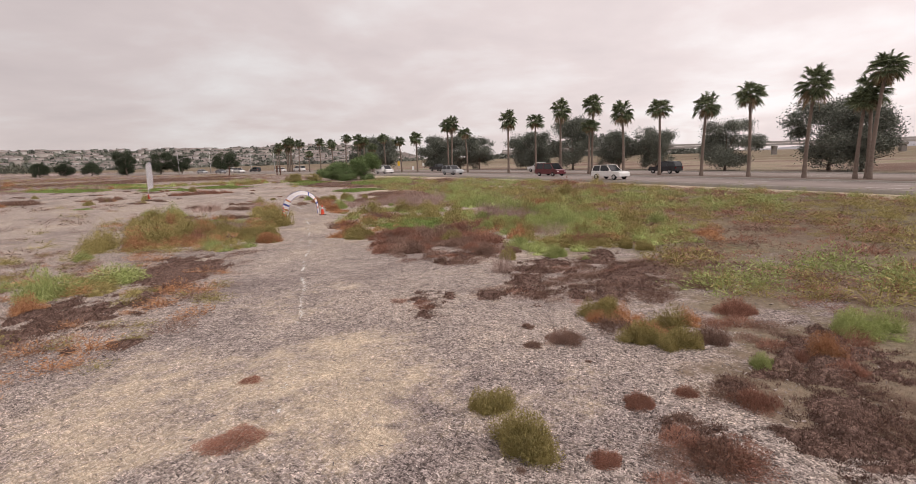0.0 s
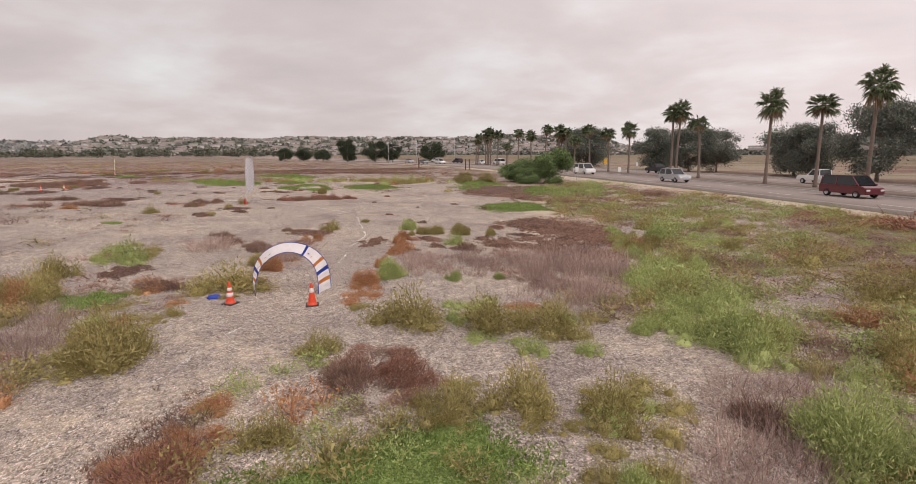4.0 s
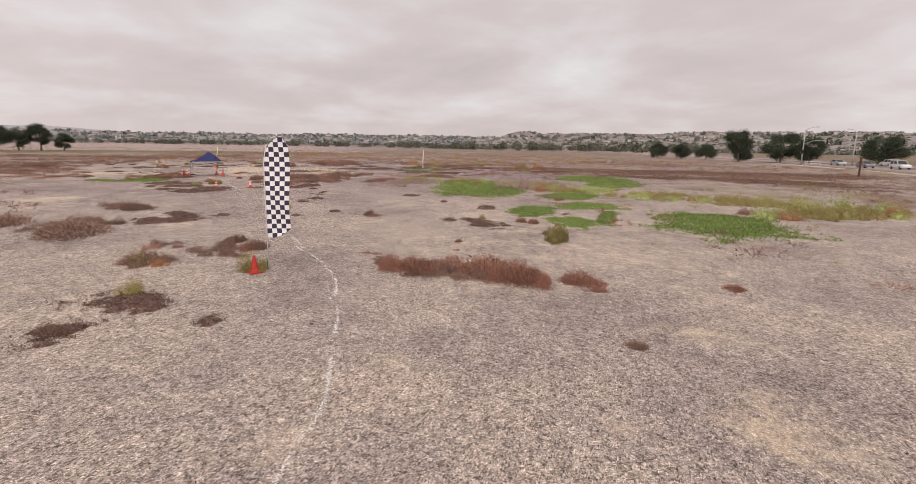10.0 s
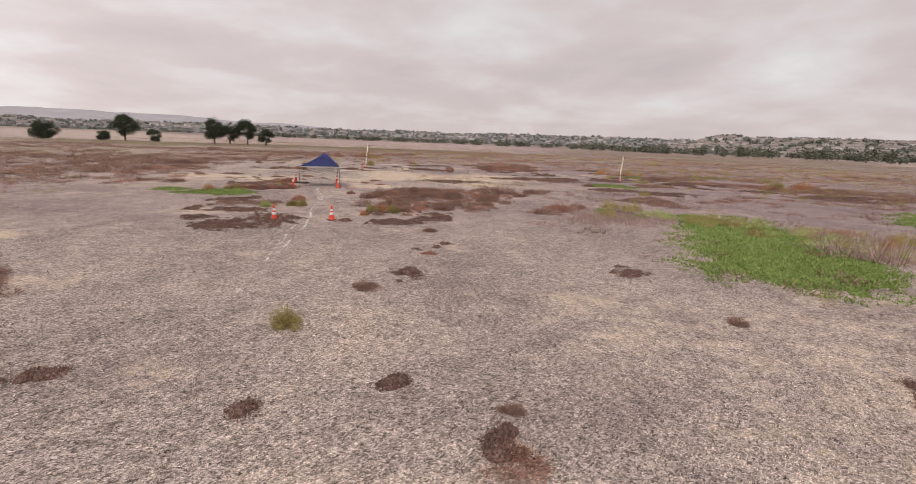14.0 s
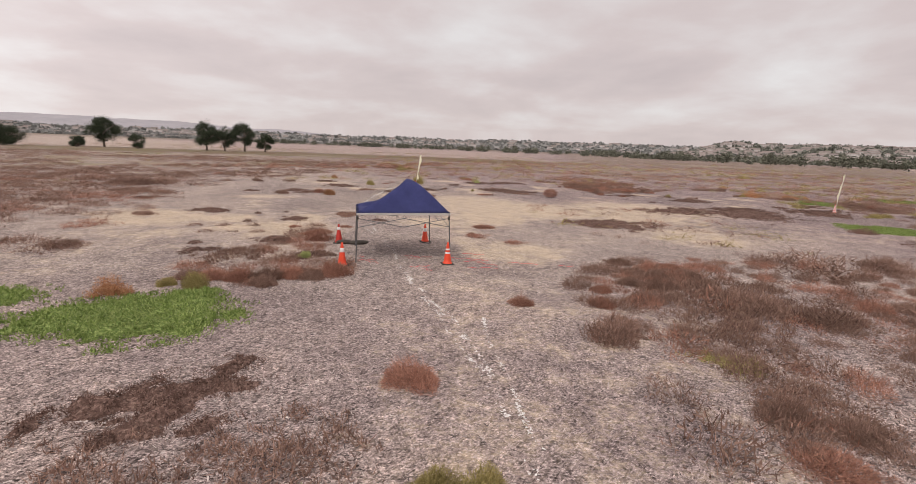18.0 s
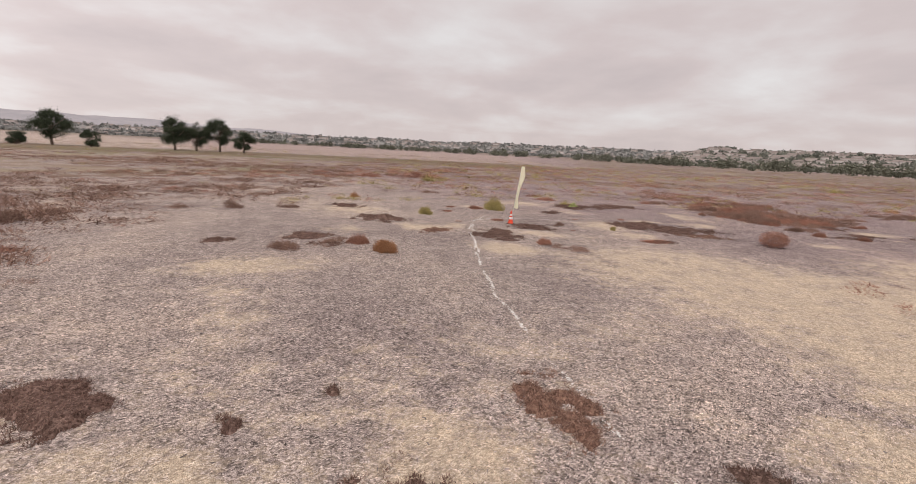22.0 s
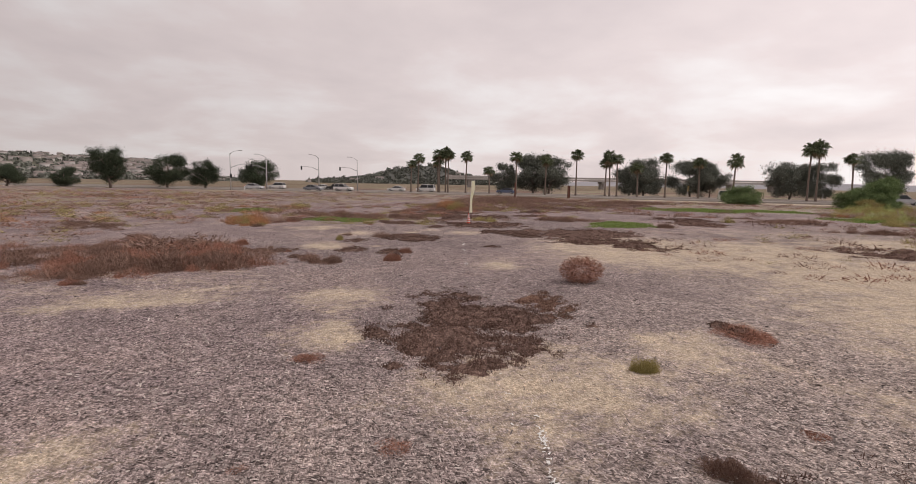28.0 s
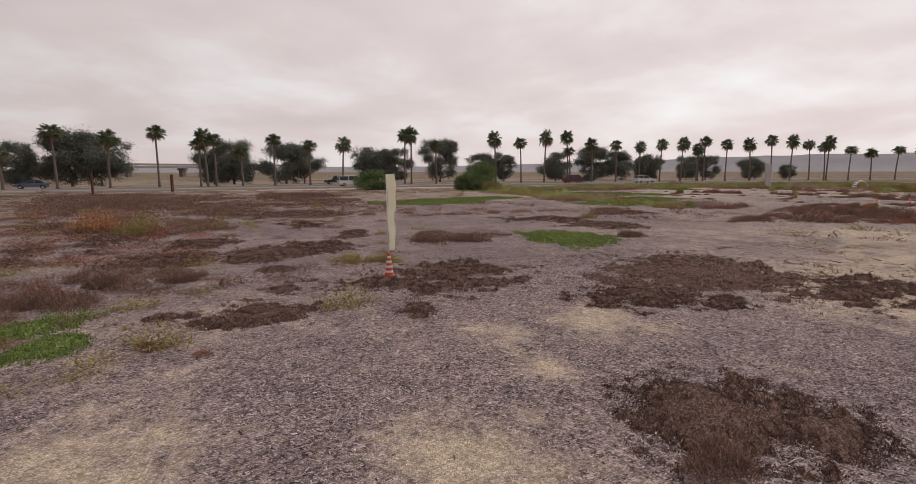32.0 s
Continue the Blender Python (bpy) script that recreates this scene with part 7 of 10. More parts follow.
WEST = (-175, -92, -10, 62, on_plain)
scrub("plain_scrub", "brown", "dense dark brown brush on the western plain", 1300, WEST, 0.5, 1.6, 0.42, 31, 90, 0.06, 0.45)
scrub("plain_scrub", "brown", "red-brown brush on the western plain", 600, WEST, 0.5, 1.5, 0.42, 32, 90, 0.06, 0.45)
NORTHWEST = (-240, -105, 60, 190, on_plain)
scrub("plain_scrub", "rust", "rust-red brush bands on the north-western plain", 900, NORTHWEST, 0.6, 1.7, 0.4, 33, 70, 0.05, 0.5)
scrub("plain_scrub", "olive", "olive brush bands on the north-western plain", 700, NORTHWEST, 0.6, 1.7, 0.4, 34, 70, 0.05, 0.5)
scrub("plain_scrub", "brown", "dark brush bands on the north-western plain", 900, NORTHWEST, 0.6, 1.8, 0.35, 35, 70, 0.05, 0.48)


BRUSH = {}


def brush_unit(kind, lod, var):
    """Arrays of one shrub of the thickets, made once for each kind."""
    key = (kind, lod, var)
    if key not in BRUSH:
        style = KINDS[kind][0]
        n = {"ball": (4200, 1900, 480), "fan": (2300, 1100, 380), "stalk": (240, 150, 90)}[style][lod]
        BRUSH[key] = tuft(2000 + 41 * list(KINDS).index(kind) + 7 * lod + var, n, style, (0.9, 1.2, 2.0)[lod])
    return BRUSH[key]


BRUSH_LABELS = {
    "green": "close-grown yellow-green shrubs on the field", "olive": "close-grown olive and straw shrubs on the field",
    "rust": "close-grown rust-red dry brush on the chips", "brown": "close-grown dark brown dry brush on the chips",
    "ochre": "close-grown withered orange-brown brush on the chips", "grey": "thin grey-mauve dead stalks standing on the chips",
}


def thicket(kinds, n, rmin, rmax, squash, lod, *corners):
    """Close-grown shrubs of several kinds inside a patch of the plan, one thing for each kind."""
    x0, x1, y0, y1, test = within(*corners)
    rng = np.random.default_rng(int(abs(x0 * 91 + y0 * 37 + n)) + 3)
    names = [k for share in kinds.split() for k in [share.split(":")[0]] * int(share.split(":")[1])]
    spots = []
    for _ in range(n * 60):
        if len(spots) == n:
            break
        x, y = rng.uniform(x0, x1), rng.uniform(y0, y1)
        r = rmin + (rmax - rmin) * rng.uniform() ** 1.4
        if test(np.array(x), np.array(y)) and all((x - a) ** 2 + (y - b) ** 2 > (0.5 * (r + c)) ** 2 for a, b, c in spots):
            spots.append((x, y, r))
    drifts = {}
    for x, y, r in spots:
        # alike shrubs grow in drifts
        drift = float(fractal(np.array(x * 0.55), np.array(y * 0.55), 19, 2)) * 1.6 - 0.3 + rng.normal(0, 0.16)
        drifts.setdefault(names[int(min(0.999, max(0.0, drift)) * len(names))], []).append((x, y, r))
    for kind, group in drifts.items():
        g = np.array(group)
        parts = []
        for var in range(3):
            sel = g[var::3]
            if len(sel):
                parts.append(spread(brush_unit(kind, lod, var), rng, sel[:, 0], sel[:, 1], sel[:, 2] * 1.18, sel[:, 2] * squash * 1.1 * rng.uniform(0.6, 1.45, len(sel))))
        ob = part("brush", raw_mesh("brush", *join(parts)), KINDS[kind][1])
        tagged(ob, BRUSH_LABELS[kind], "brush", kind="stuff")


thicket("brown:3 rust:2", 30, 0.30, 0.60, 0.85, 0, (-4.9, 43.7), (-5.3, 44.4), (-5.7, 45.4), (-5.2, 45.9), (-4.3, 45.9), (-3.6, 46.2), (-2.7, 46.8), (-1.6, 47.4), (-0.7, 46.9), (-0.5, 45.3))
thicket("rust:2 ochre:2", 6, 0.30, 0.55, 0.90, 0, (-1.6, 47.2), (-1.2, 48.1), (-0.4, 48.5), (0.1, 47.9), (-0.4, 46.7), (-1.1, 46.8))
thicket("green:3 olive:3", 13, 0.40, 0.80, 0.90, 0, (-0.5, 45.3), (-0.3, 46.5), (0.2, 47.7), (1.0, 48.0), (2.9, 48.9), (4.0, 49.5), (3.0, 46.6))
thicket("green:2 olive:1", 7, 0.30, 0.60, 0.90, 1, (-1.5, 49.7), (-1.0, 50.7), (-0.0, 49.9), (0.5, 48.9), (0.2, 47.9), (-0.4, 48.6), (-1.2, 48.9))
thicket("grey:1", 30, 0.35, 0.60, 0.75, 1, (-1.1, 53.5), (0.8, 55.5), (2.0, 52.6), (2.9, 51.0), (4.2, 50.2), (4.0, 49.5), (2.3, 49.0), (0.7, 48.8), (0.2, 50.0), (-0.5, 51.2))
thicket("green:4 olive:1", 34, 0.45, 0.90, 0.90, 1, (-2.9, 61.9), (-1.9, 63.8), (0.1, 59.7), (1.5, 56.5), (3.0, 53.9), (3.5, 52.3), (4.8, 51.7), (4.3, 50.5), (3.5, 50.3), (2.9, 50.8), (2.1, 52.2), (0.8, 53.1), (0.8, 55.5), (-1.0, 56.8))
thicket("olive:2 green:1", 14, 0.30, 0.55, 0.80, 1, (-3.1, 51.7), (-2.1, 54.1), (-0.5, 53.5), (-1.1, 50.6), (-2.1, 50.3))
thicket("ochre:2 olive:3", 17, 0.30, 0.55, 0.75, 0, (-6.6, 44.2), (-7.6, 45.6), (-6.6, 46.4), (-7.6, 47.5), (-8.4, 49.3), (-8.1, 51.1), (-7.4, 49.9), (-6.7, 47.5), (-6.2, 46.1), (-5.6, 44.5), (-6.1, 44.0))
thicket("rust:1 brown:2", 11, 0.35, 0.60, 0.80, 0, (-7.8, 52.9), (-7.3, 53.8), (-5.6, 53.3), (-4.9, 51.4), (-6.2, 50.9))
thicket("olive:2 green:1", 5, 0.30, 0.50, 0.80, 1, (-5.0, 51.6), (-4.7, 52.6), (-3.8, 52.3), (-3.5, 51.3), (-4.6, 50.8))
thicket("olive:3 green:2 ochre:1", 21, 0.35, 0.65, 0.75, 1, (-7.2, 56.7), (-6.9, 58.5), (-3.0, 57.6), (-2.3, 55.2), (-4.0, 54.6), (-6.1, 55.1))
thicket("brown:4 rust:1", 70, 0.30, 0.60, 0.40, 1, (-9.0, 65.4), (-7.4, 68.4), (-4.4, 68.0), (-3.0, 62.6), (-2.8, 58.7), (-5.4, 60.3), (-8.3, 60.9))
thicket("olive:3 rust:2 brown:3 green:1", 124, 0.50, 1.00, 0.55, 2, (-3.9, 69.4), (2.3, 75.7), (13.5, 76.0), (5.1, 52.5), (3.7, 53.2), (1.5, 57.3), (-1.9, 64.7))
thicket("olive:4 ochre:3 green:2", 46, 0.40, 0.80, 0.80, 1, (-12.0, 44.7), (-19.3, 48.5), (-20.2, 50.7), (-21.3, 53.7), (-19.0, 53.3), (-16.1, 50.4), (-14.5, 48.8), (-11.7, 48.4), (-11.0, 46.3), (-10.6, 44.9))
thicket("olive:3 ochre:2 green:1", 14, 0.35, 0.65, 0.75, 1, (-12.4, 49.6), (-14.6, 51.7), (-14.6, 54.2), (-12.8, 52.8), (-11.1, 49.7))
thicket("grey:1", 8, 0.35, 0.55, 0.60, 1, (-15.6, 49.8), (-15.3, 51.5), (-13.2, 50.3), (-12.2, 48.8), (-13.6, 48.6))
thicket("green:2 olive:1", 17, 0.35, 0.60, 0.80, 1, (-23.4, 56.9), (-25.6, 60.2), (-22.4, 59.1), (-20.6, 56.9), (-21.9, 56.1))
thicket("brown:3 ochre:1 olive:1", 27, 0.30, 0.60, 0.50, 1, (-19.6, 54.3), (-17.6, 56.3), (-14.6, 57.3), (-13.1, 54.7), (-15.0, 54.6), (-15.9, 52.7))
thicket("brown:3 rust:3", 3, 0.25, 0.50, 0.45, 0, (-10.3, 43.8), (-11.5, 44.4), (-10.4, 44.8), (-10.4, 45.2), (-10.0, 44.7), (-9.7, 43.8))
thicket("grey:1", 15, 0.40, 0.70, 0.83, 0, (-6.3, 61.0), (-7.7, 63.3), (-7.9, 64.5), (-5.6, 65.3), (-5.0, 63.7), (-3.8, 63.6), (-3.1, 63.1), (-2.8, 61.6), (-1.8, 61.3), (-1.9, 60.2), (-4.5, 58.7), (-5.4, 59.9))
thicket("grey:1", 15, 0.25, 0.45, 0.68, 1, (-11.0, 61.0), (-11.3, 62.7), (-8.3, 64.5), (-7.7, 63.3), (-8.5, 61.6), (-9.5, 60.6))
thicket("rust:1 brown:2", 4, 0.30, 0.55, 0.60, 0, (-5.9, 60.4), (-5.7, 61.0), (-4.7, 61.4), (-4.2, 60.8), (-4.6, 60.1), (-5.4, 59.9))
thicket("ochre:4 olive:1 brown:1", 9, 0.25, 0.50, 0.60, 0, (-9.7, 55.6), (-10.2, 56.1), (-10.3, 56.6), (-10.7, 57.4), (-10.8, 58.3), (-10.2, 58.5), (-9.4, 57.4), (-9.2, 56.3), (-9.1, 55.9))
thicket("brown:3 grey:2 ochre:1", 13, 0.30, 0.60, 0.70, 1, (-15.8, 58.6), (-17.8, 60.2), (-18.1, 62.7), (-16.8, 62.2), (-15.2, 59.7), (-14.5, 58.7))
thicket("green:3 olive:2", 9, 0.45, 0.85, 0.95, 0, (-3.0, 61.5), (-3.0, 63.2), (-2.1, 64.2), (-1.8, 65.9), (-2.5, 66.4), (-1.6, 67.2), (-0.5, 64.7), (-0.9, 62.2), (-1.9, 61.7))
thicket("green:2 olive:2 ochre:1", 12, 0.35, 0.70, 0.90, 0, (-4.8, 69.2), (-5.1, 72.8), (-3.8, 72.5), (-2.8, 67.7), (-2.6, 65.9), (-3.4, 65.9))
thicket("olive:4 green:2 brown:2", 44, 0.40, 0.80, 0.70, 1, (-3.5, 70.8), (-3.1, 75.1), (-0.1, 79.7), (1.8, 78.0), (-0.4, 65.4), (-0.9, 65.7), (-1.5, 67.4), (-2.7, 67.8))
thicket("brown:3 green:2 olive:2", 118, 0.40, 0.80, 0.35, 2, (-9.0, 86.1), (-3.6, 94.7), (3.7, 88.8), (2.1, 79.4), (-3.2, 76.4), (-5.6, 75.1))
thicket("ochre:4 rust:1", 60, 0.14, 0.27, 0.62, 0, (-12.7, 62.8), (-13.1, 63.1), (-13.4, 63.9), (-13.8, 65.0), (-14.0, 65.8), (-13.6, 65.7), (-13.4, 64.9), (-13.0, 63.8), (-12.4, 63.1))
thicket("rust:3 ochre:1", 6, 0.20, 0.42, 0.70, 0, (-14.4, 66.2), (-14.9, 66.9), (-15.2, 67.6), (-14.2, 67.2), (-13.7, 66.6), (-14.0, 66.1))
thicket("brown:3 rust:1", 17, 0.20, 0.42, 0.50, 0, (-17.8, 62.7), (-18.7, 63.2), (-18.4, 63.9), (-19.0, 65.2), (-20.1, 66.2), (-20.0, 67.1), (-20.2, 67.7), (-19.6, 67.9), (-19.2, 66.7), (-18.7, 65.5), (-17.5, 63.9), (-17.2, 63.1))
thicket("olive:2 ochre:2", 3, 0.18, 0.32, 0.70, 1, (-18.5, 64.9), (-18.7, 65.5), (-18.2, 65.0), (-17.8, 64.1), (-18.3, 64.1))
thicket("olive:2 ochre:1", 5, 0.20, 0.38, 0.70, 1, (-20.0, 67.5), (-21.0, 68.3), (-20.3, 68.8), (-19.6, 67.9))
thicket("brown:3 grey:3", 10, 0.30, 0.60, 0.80, 0, (-21.6, 61.9), (-21.0, 62.4), (-18.3, 62.7), (-17.3, 62.4), (-16.4, 61.8), (-16.6, 61.4))
thicket("brown:3 grey:1", 6, 0.30, 0.55, 0.80, 1, (-23.9, 62.1), (-24.2, 63.4), (-23.7, 63.9), (-22.5, 63.5), (-21.9, 62.7), (-21.6, 61.9))
thicket("brown:5 rust:2", 52, 0.30, 0.70, 0.40, 1, (-1.0, 33.9), (0.6, 35.5), (2.6, 38.1), (4.6, 38.3), (5.9, 35.4), (10.1, 34.7), (7.3, 31.3), (6.0, 32.0), (5.0, 33.4), (1.7, 33.4))
thicket("brown:3 rust:1", 39, 0.30, 0.60, 0.50, 1, (-4.9, 42.5), (-2.1, 43.6), (0.5, 41.8), (-0.3, 38.4), (-1.8, 37.6), (-4.3, 40.5))
thicket("olive:4 ochre:2 brown:1", 7, 0.30, 0.55, 0.85, 0, (1.5, 32.1), (2.2, 32.5), (3.7, 32.0), (3.0, 30.3), (2.3, 30.6), (1.7, 31.6))
thicket("brown:3 rust:2 ochre:1", 5, 0.30, 0.60, 0.75, 0, (3.4, 31.5), (4.6, 31.8), (5.2, 31.4), (4.6, 30.2), (3.8, 30.3), (3.1, 30.3))
thicket("rust:2 ochre:3", 3, 0.30, 0.55, 1.00, 0, (4.5, 30.2), (5.3, 31.4), (6.2, 31.2), (5.4, 30.1), (4.6, 29.9))
thicket("green:3 olive:1", 2, 0.30, 0.55, 0.90, 0, (5.8, 31.3), (6.6, 31.1), (6.1, 30.7), (5.6, 30.8))
thicket("brown:5 rust:1 olive:1", 6, 0.30, 0.65, 0.50, 0, (2.4, 28.9), (2.9, 29.2), (4.2, 29.3), (5.5, 29.1), (4.3, 27.6), (3.5, 27.6), (3.3, 28.2), (2.5, 28.3))
thicket("rust:4 brown:1", 5, 0.30, 0.55, 0.80, 0, (1.1, 27.5), (1.6, 28.0), (2.6, 28.0), (2.5, 27.4), (2.0, 26.7), (1.0, 26.7))
thicket("brown:4 rust:2", 8, 0.30, 0.70, 0.30, 1, (-10.6, 31.9), (-12.3, 33.6), (-11.4, 34.3), (-9.9, 35.1), (-8.8, 35.6), (-9.7, 40.5), (-11.8, 41.4), (-10.2, 37.2), (-10.7, 35.5), (-11.9, 34.9), (-9.4, 32.2), (-8.4, 32.9), (-9.0, 31.4))
thicket("green:3 olive:2", 17, 0.35, 0.60, 0.60, 1, (-14.6, 36.1), (-16.5, 38.2), (-14.0, 37.6), (-10.9, 36.9), (-10.1, 35.6), (-12.3, 35.5))
thicket("olive:3 green:2 rust:2 ochre:1", 81, 0.50, 0.90, 0.70, 2, (-9.0, 52.9), (1.9, 49.1), (9.5, 43.4), (8.2, 40.7), (4.4, 41.2), (0.6, 43.2), (-6.5, 45.2))
thicket("brown:3 olive:1", 49, 0.30, 0.70, 0.40, 1, (-12.6, 87.3), (-11.3, 90.3), (-7.4, 91.5), (-6.9, 80.1), (-8.5, 80.8), (-9.7, 83.2))
thicket("rust:2 brown:3", 130, 0.30, 0.65, 0.90, 1, (-72.6, 76.6), (-76.6, 77.9), (-78.4, 79.9), (-79.2, 83.3), (-76.2, 86.9), (-71.2, 85.6), (-65.4, 83.5), (-65.1, 82.1), (-66.4, 81.2), (-64.9, 79.6), (-65.1, 77.3), (-69.3, 78.2))
thicket("rust:1", 15, 0.35, 0.60, 0.90, 1, (-66.2, 85.6), (-68.7, 87.1), (-69.7, 90.0), (-66.4, 88.1))
thicket("brown:1", 12, 0.35, 0.60, 0.90, 1, (-75.5, 87.1), (-79.1, 88.7), (-79.5, 90.4), (-75.9, 88.8))
thicket("rust:2 brown:3", 109, 0.50, 1.10, 0.60, 2, (-88.1, 48.8), (-102.7, 38.0), (-113.4, 42.6), (-103.5, 53.5), (-92.6, 59.6), (-85.8, 54.0))
thicket("brown:3 rust:1", 20, 0.40, 0.70, 0.60, 1, (-77.4, 67.8), (-86.8, 68.5), (-77.4, 70.8), (-76.3, 68.8))
thicket("brown:1", 41, 0.40, 0.80, 0.60, 2, (-95.9, 102.9), (-112.0, 119.5), (-98.6, 110.4))
thicket("rust:1 brown:1", 15, 0.40, 0.80, 0.70, 2, (-72.9, 98.7), (-78.5, 104.3), (-80.7, 108.7), (-73.3, 101.1))
thicket("brown:1 olive:2", 4, 0.40, 0.70, 0.70, 1, (-65.7, 89.6), (-69.1, 92.2), (-66.8, 91.8), (-65.4, 90.3))
thicket("brown:1 rust:1", 130, 0.40, 0.80, 0.60, 2, (-112.3, 87.3), (-136.6, 93.1), (-131.0, 99.6), (-114.2, 94.9))
thicket("rust:1 brown:1", 2, 0.30, 0.55, 1.00, 0, (-38.2, 75.0), (-39.4, 74.1), (-39.1, 74.9), (-38.9, 75.4), (-38.2, 75.4))
thicket("brown:1", 2, 0.22, 0.40, 1.00, 1, (-39.9, 74.4), (-40.4, 74.2), (-40.4, 74.8), (-39.7, 75.1))
thicket("brown:2 rust:1", 3, 0.30, 0.50, 1.00, 1, (-45.4, 69.5), (-47.3, 68.1), (-46.8, 69.3), (-45.4, 70.0))
thicket("brown:1", 7, 0.30, 0.50, 1.00, 1, (-51.1, 68.8), (-52.5, 68.3), (-52.7, 69.6), (-51.0, 70.4))
thicket("brown:3 rust:2", 2, 0.18, 0.34, 0.90, 0, (-35.4, 78.8), (-35.7, 78.9), (-35.8, 79.2), (-35.5, 79.6), (-35.6, 80.1), (-35.4, 80.2))
thicket("ochre:1 rust:1", 2, 0.18, 0.30, 1.00, 0, (-36.3, 79.0), (-36.7, 78.9), (-36.6, 79.2), (-36.2, 79.3))
thicket("ochre:1 grey:2 olive:1", 44, 0.35, 0.65, 0.80, 1, (-58.8, 95.4), (-61.7, 97.5), (-60.4, 102.4), (-57.5, 101.5), (-54.2, 96.8), (-56.0, 96.3))
thicket("brown:3 rust:2", 93, 0.60, 1.20, 0.50, 2, (-74.2, 47.7), (-88.2, 37.1), (-96.8, 56.7), (-78.7, 63.4), (-70.5, 54.7))
thicket("brown:3 rust:1", 24, 0.40, 0.80, 0.70, 2, (-114.3, 53.0), (-117.7, 51.8), (-121.7, 53.4), (-123.8, 55.7), (-118.8, 56.7), (-114.7, 54.5))
thicket("rust:2 brown:2", 106, 0.40, 0.80, 0.70, 1, (-118.1, 88.3), (-124.8, 94.7), (-121.9, 98.1), (-114.4, 95.1), (-113.5, 99.0), (-109.3, 93.5), (-108.4, 88.5), (-112.8, 88.2))
thicket("rust:3 brown:2", 114, 0.60, 1.20, 0.50, 2, (-127.5, 44.5), (-133.4, 41.5), (-150.1, 55.4), (-184.6, 80.7), (-158.6, 76.7), (-136.1, 57.6))
thicket("brown:3 rust:2", 90, 0.28, 0.50, 1.20, 0, (-114.6, 89.1), (-115.2, 92.2), (-113.7, 93.9), (-110.9, 93.9), (-109.6, 92.7), (-110.4, 88.3), (-112.9, 88.2), (-113.6, 87.6))
thicket("brown:1", 7, 0.25, 0.42, 1.00, 1, (-108.1, 88.6), (-107.8, 90.5), (-106.8, 89.3), (-107.2, 88.1))
thicket("olive:3 brown:3 ochre:1", 130, 0.40, 0.90, 0.50, 2, (-120.9, 107.2), (-128.1, 131.4), (-103.2, 130.4), (-106.5, 103.9))
thicket("brown:3 olive:2 rust:1", 130, 0.40, 0.90, 0.50, 2, (-109.6, 104.6), (-104.4, 130.5), (-74.5, 129.3), (-86.7, 102.0), (-100.5, 100.5))
thicket("brown:1", 16, 0.40, 0.70, 0.60, 1, (-117.6, 103.6), (-118.0, 107.7), (-115.2, 105.5), (-114.8, 101.9))
thicket("ochre:2 olive:1", 20, 0.35, 0.60, 0.70, 1, (-110.2, 104.8), (-109.5, 109.4), (-107.5, 107.4), (-108.2, 102.3))
thicket("olive:2 green:1", 130, 0.40, 0.75, 0.80, 1, (-43.6, 109.5), (-27.9, 113.1), (-54.8, 96.6), (-71.0, 90.3), (-67.1, 93.9))
thicket("brown:4 rust:1", 60, 0.35, 0.65, 0.70, 1, (-105.1, 109.8), (-101.8, 115.5), (-99.0, 110.4), (-100.7, 105.9), (-103.4, 105.6), (-105.4, 107.2))
thicket("ochre:2 olive:3", 12, 0.35, 0.60, 0.80, 1, (-109.3, 105.6), (-108.7, 110.2), (-107.7, 107.5), (-108.3, 103.2), (-109.0, 103.2))
thicket("brown:2 rust:1", 14, 0.35, 0.60, 0.80, 1, (-108.0, 108.6), (-105.2, 109.3), (-105.9, 105.7), (-107.7, 104.9))
thicket("brown:1", 25, 0.30, 0.55, 0.70, 1, (-98.5, 110.3), (-94.9, 110.5), (-97.5, 106.2), (-99.7, 107.0))
thicket("brown:3 olive:2 rust:1", 130, 0.40, 0.90, 0.50, 2, (-90.5, 130.6), (-77.4, 128.8), (-65.9, 115.1), (-80.8, 104.9), (-87.7, 112.2), (-92.4, 118.0))
thicket("rust:3 brown:1", 3, 0.20, 0.35, 0.80, 0, (-109.9, 94.5), (-109.8, 95.8), (-109.4, 95.3), (-109.4, 94.5), (-109.7, 94.2))
thicket("brown:4 rust:1", 6, 0.20, 0.42, 0.45, 0, (-109.9, 92.4), (-109.9, 93.4), (-109.3, 93.2), (-108.9, 92.1), (-108.1, 91.6), (-108.2, 91.3), (-109.0, 91.6))
thicket("brown:1", 9, 0.22, 0.40, 1.00, 1, (-98.5, 109.6), (-97.2, 111.0), (-97.6, 109.0), (-98.4, 107.9))
thicket("brown:1", 6, 0.25, 0.45, 0.90, 1, (-98.0, 107.7), (-96.9, 108.7), (-96.6, 107.5), (-97.7, 106.6))
thicket("brown:2 grey:1", 7, 0.25, 0.45, 0.70, 1, (-100.9, 108.7), (-100.0, 110.1), (-99.7, 108.0), (-100.3, 107.2))
thicket("brown:3 rust:1", 34, 0.50, 0.90, 0.70, 2, (-75.1, 85.9), (-67.3, 83.3), (-67.1, 76.0), (-75.3, 80.0))
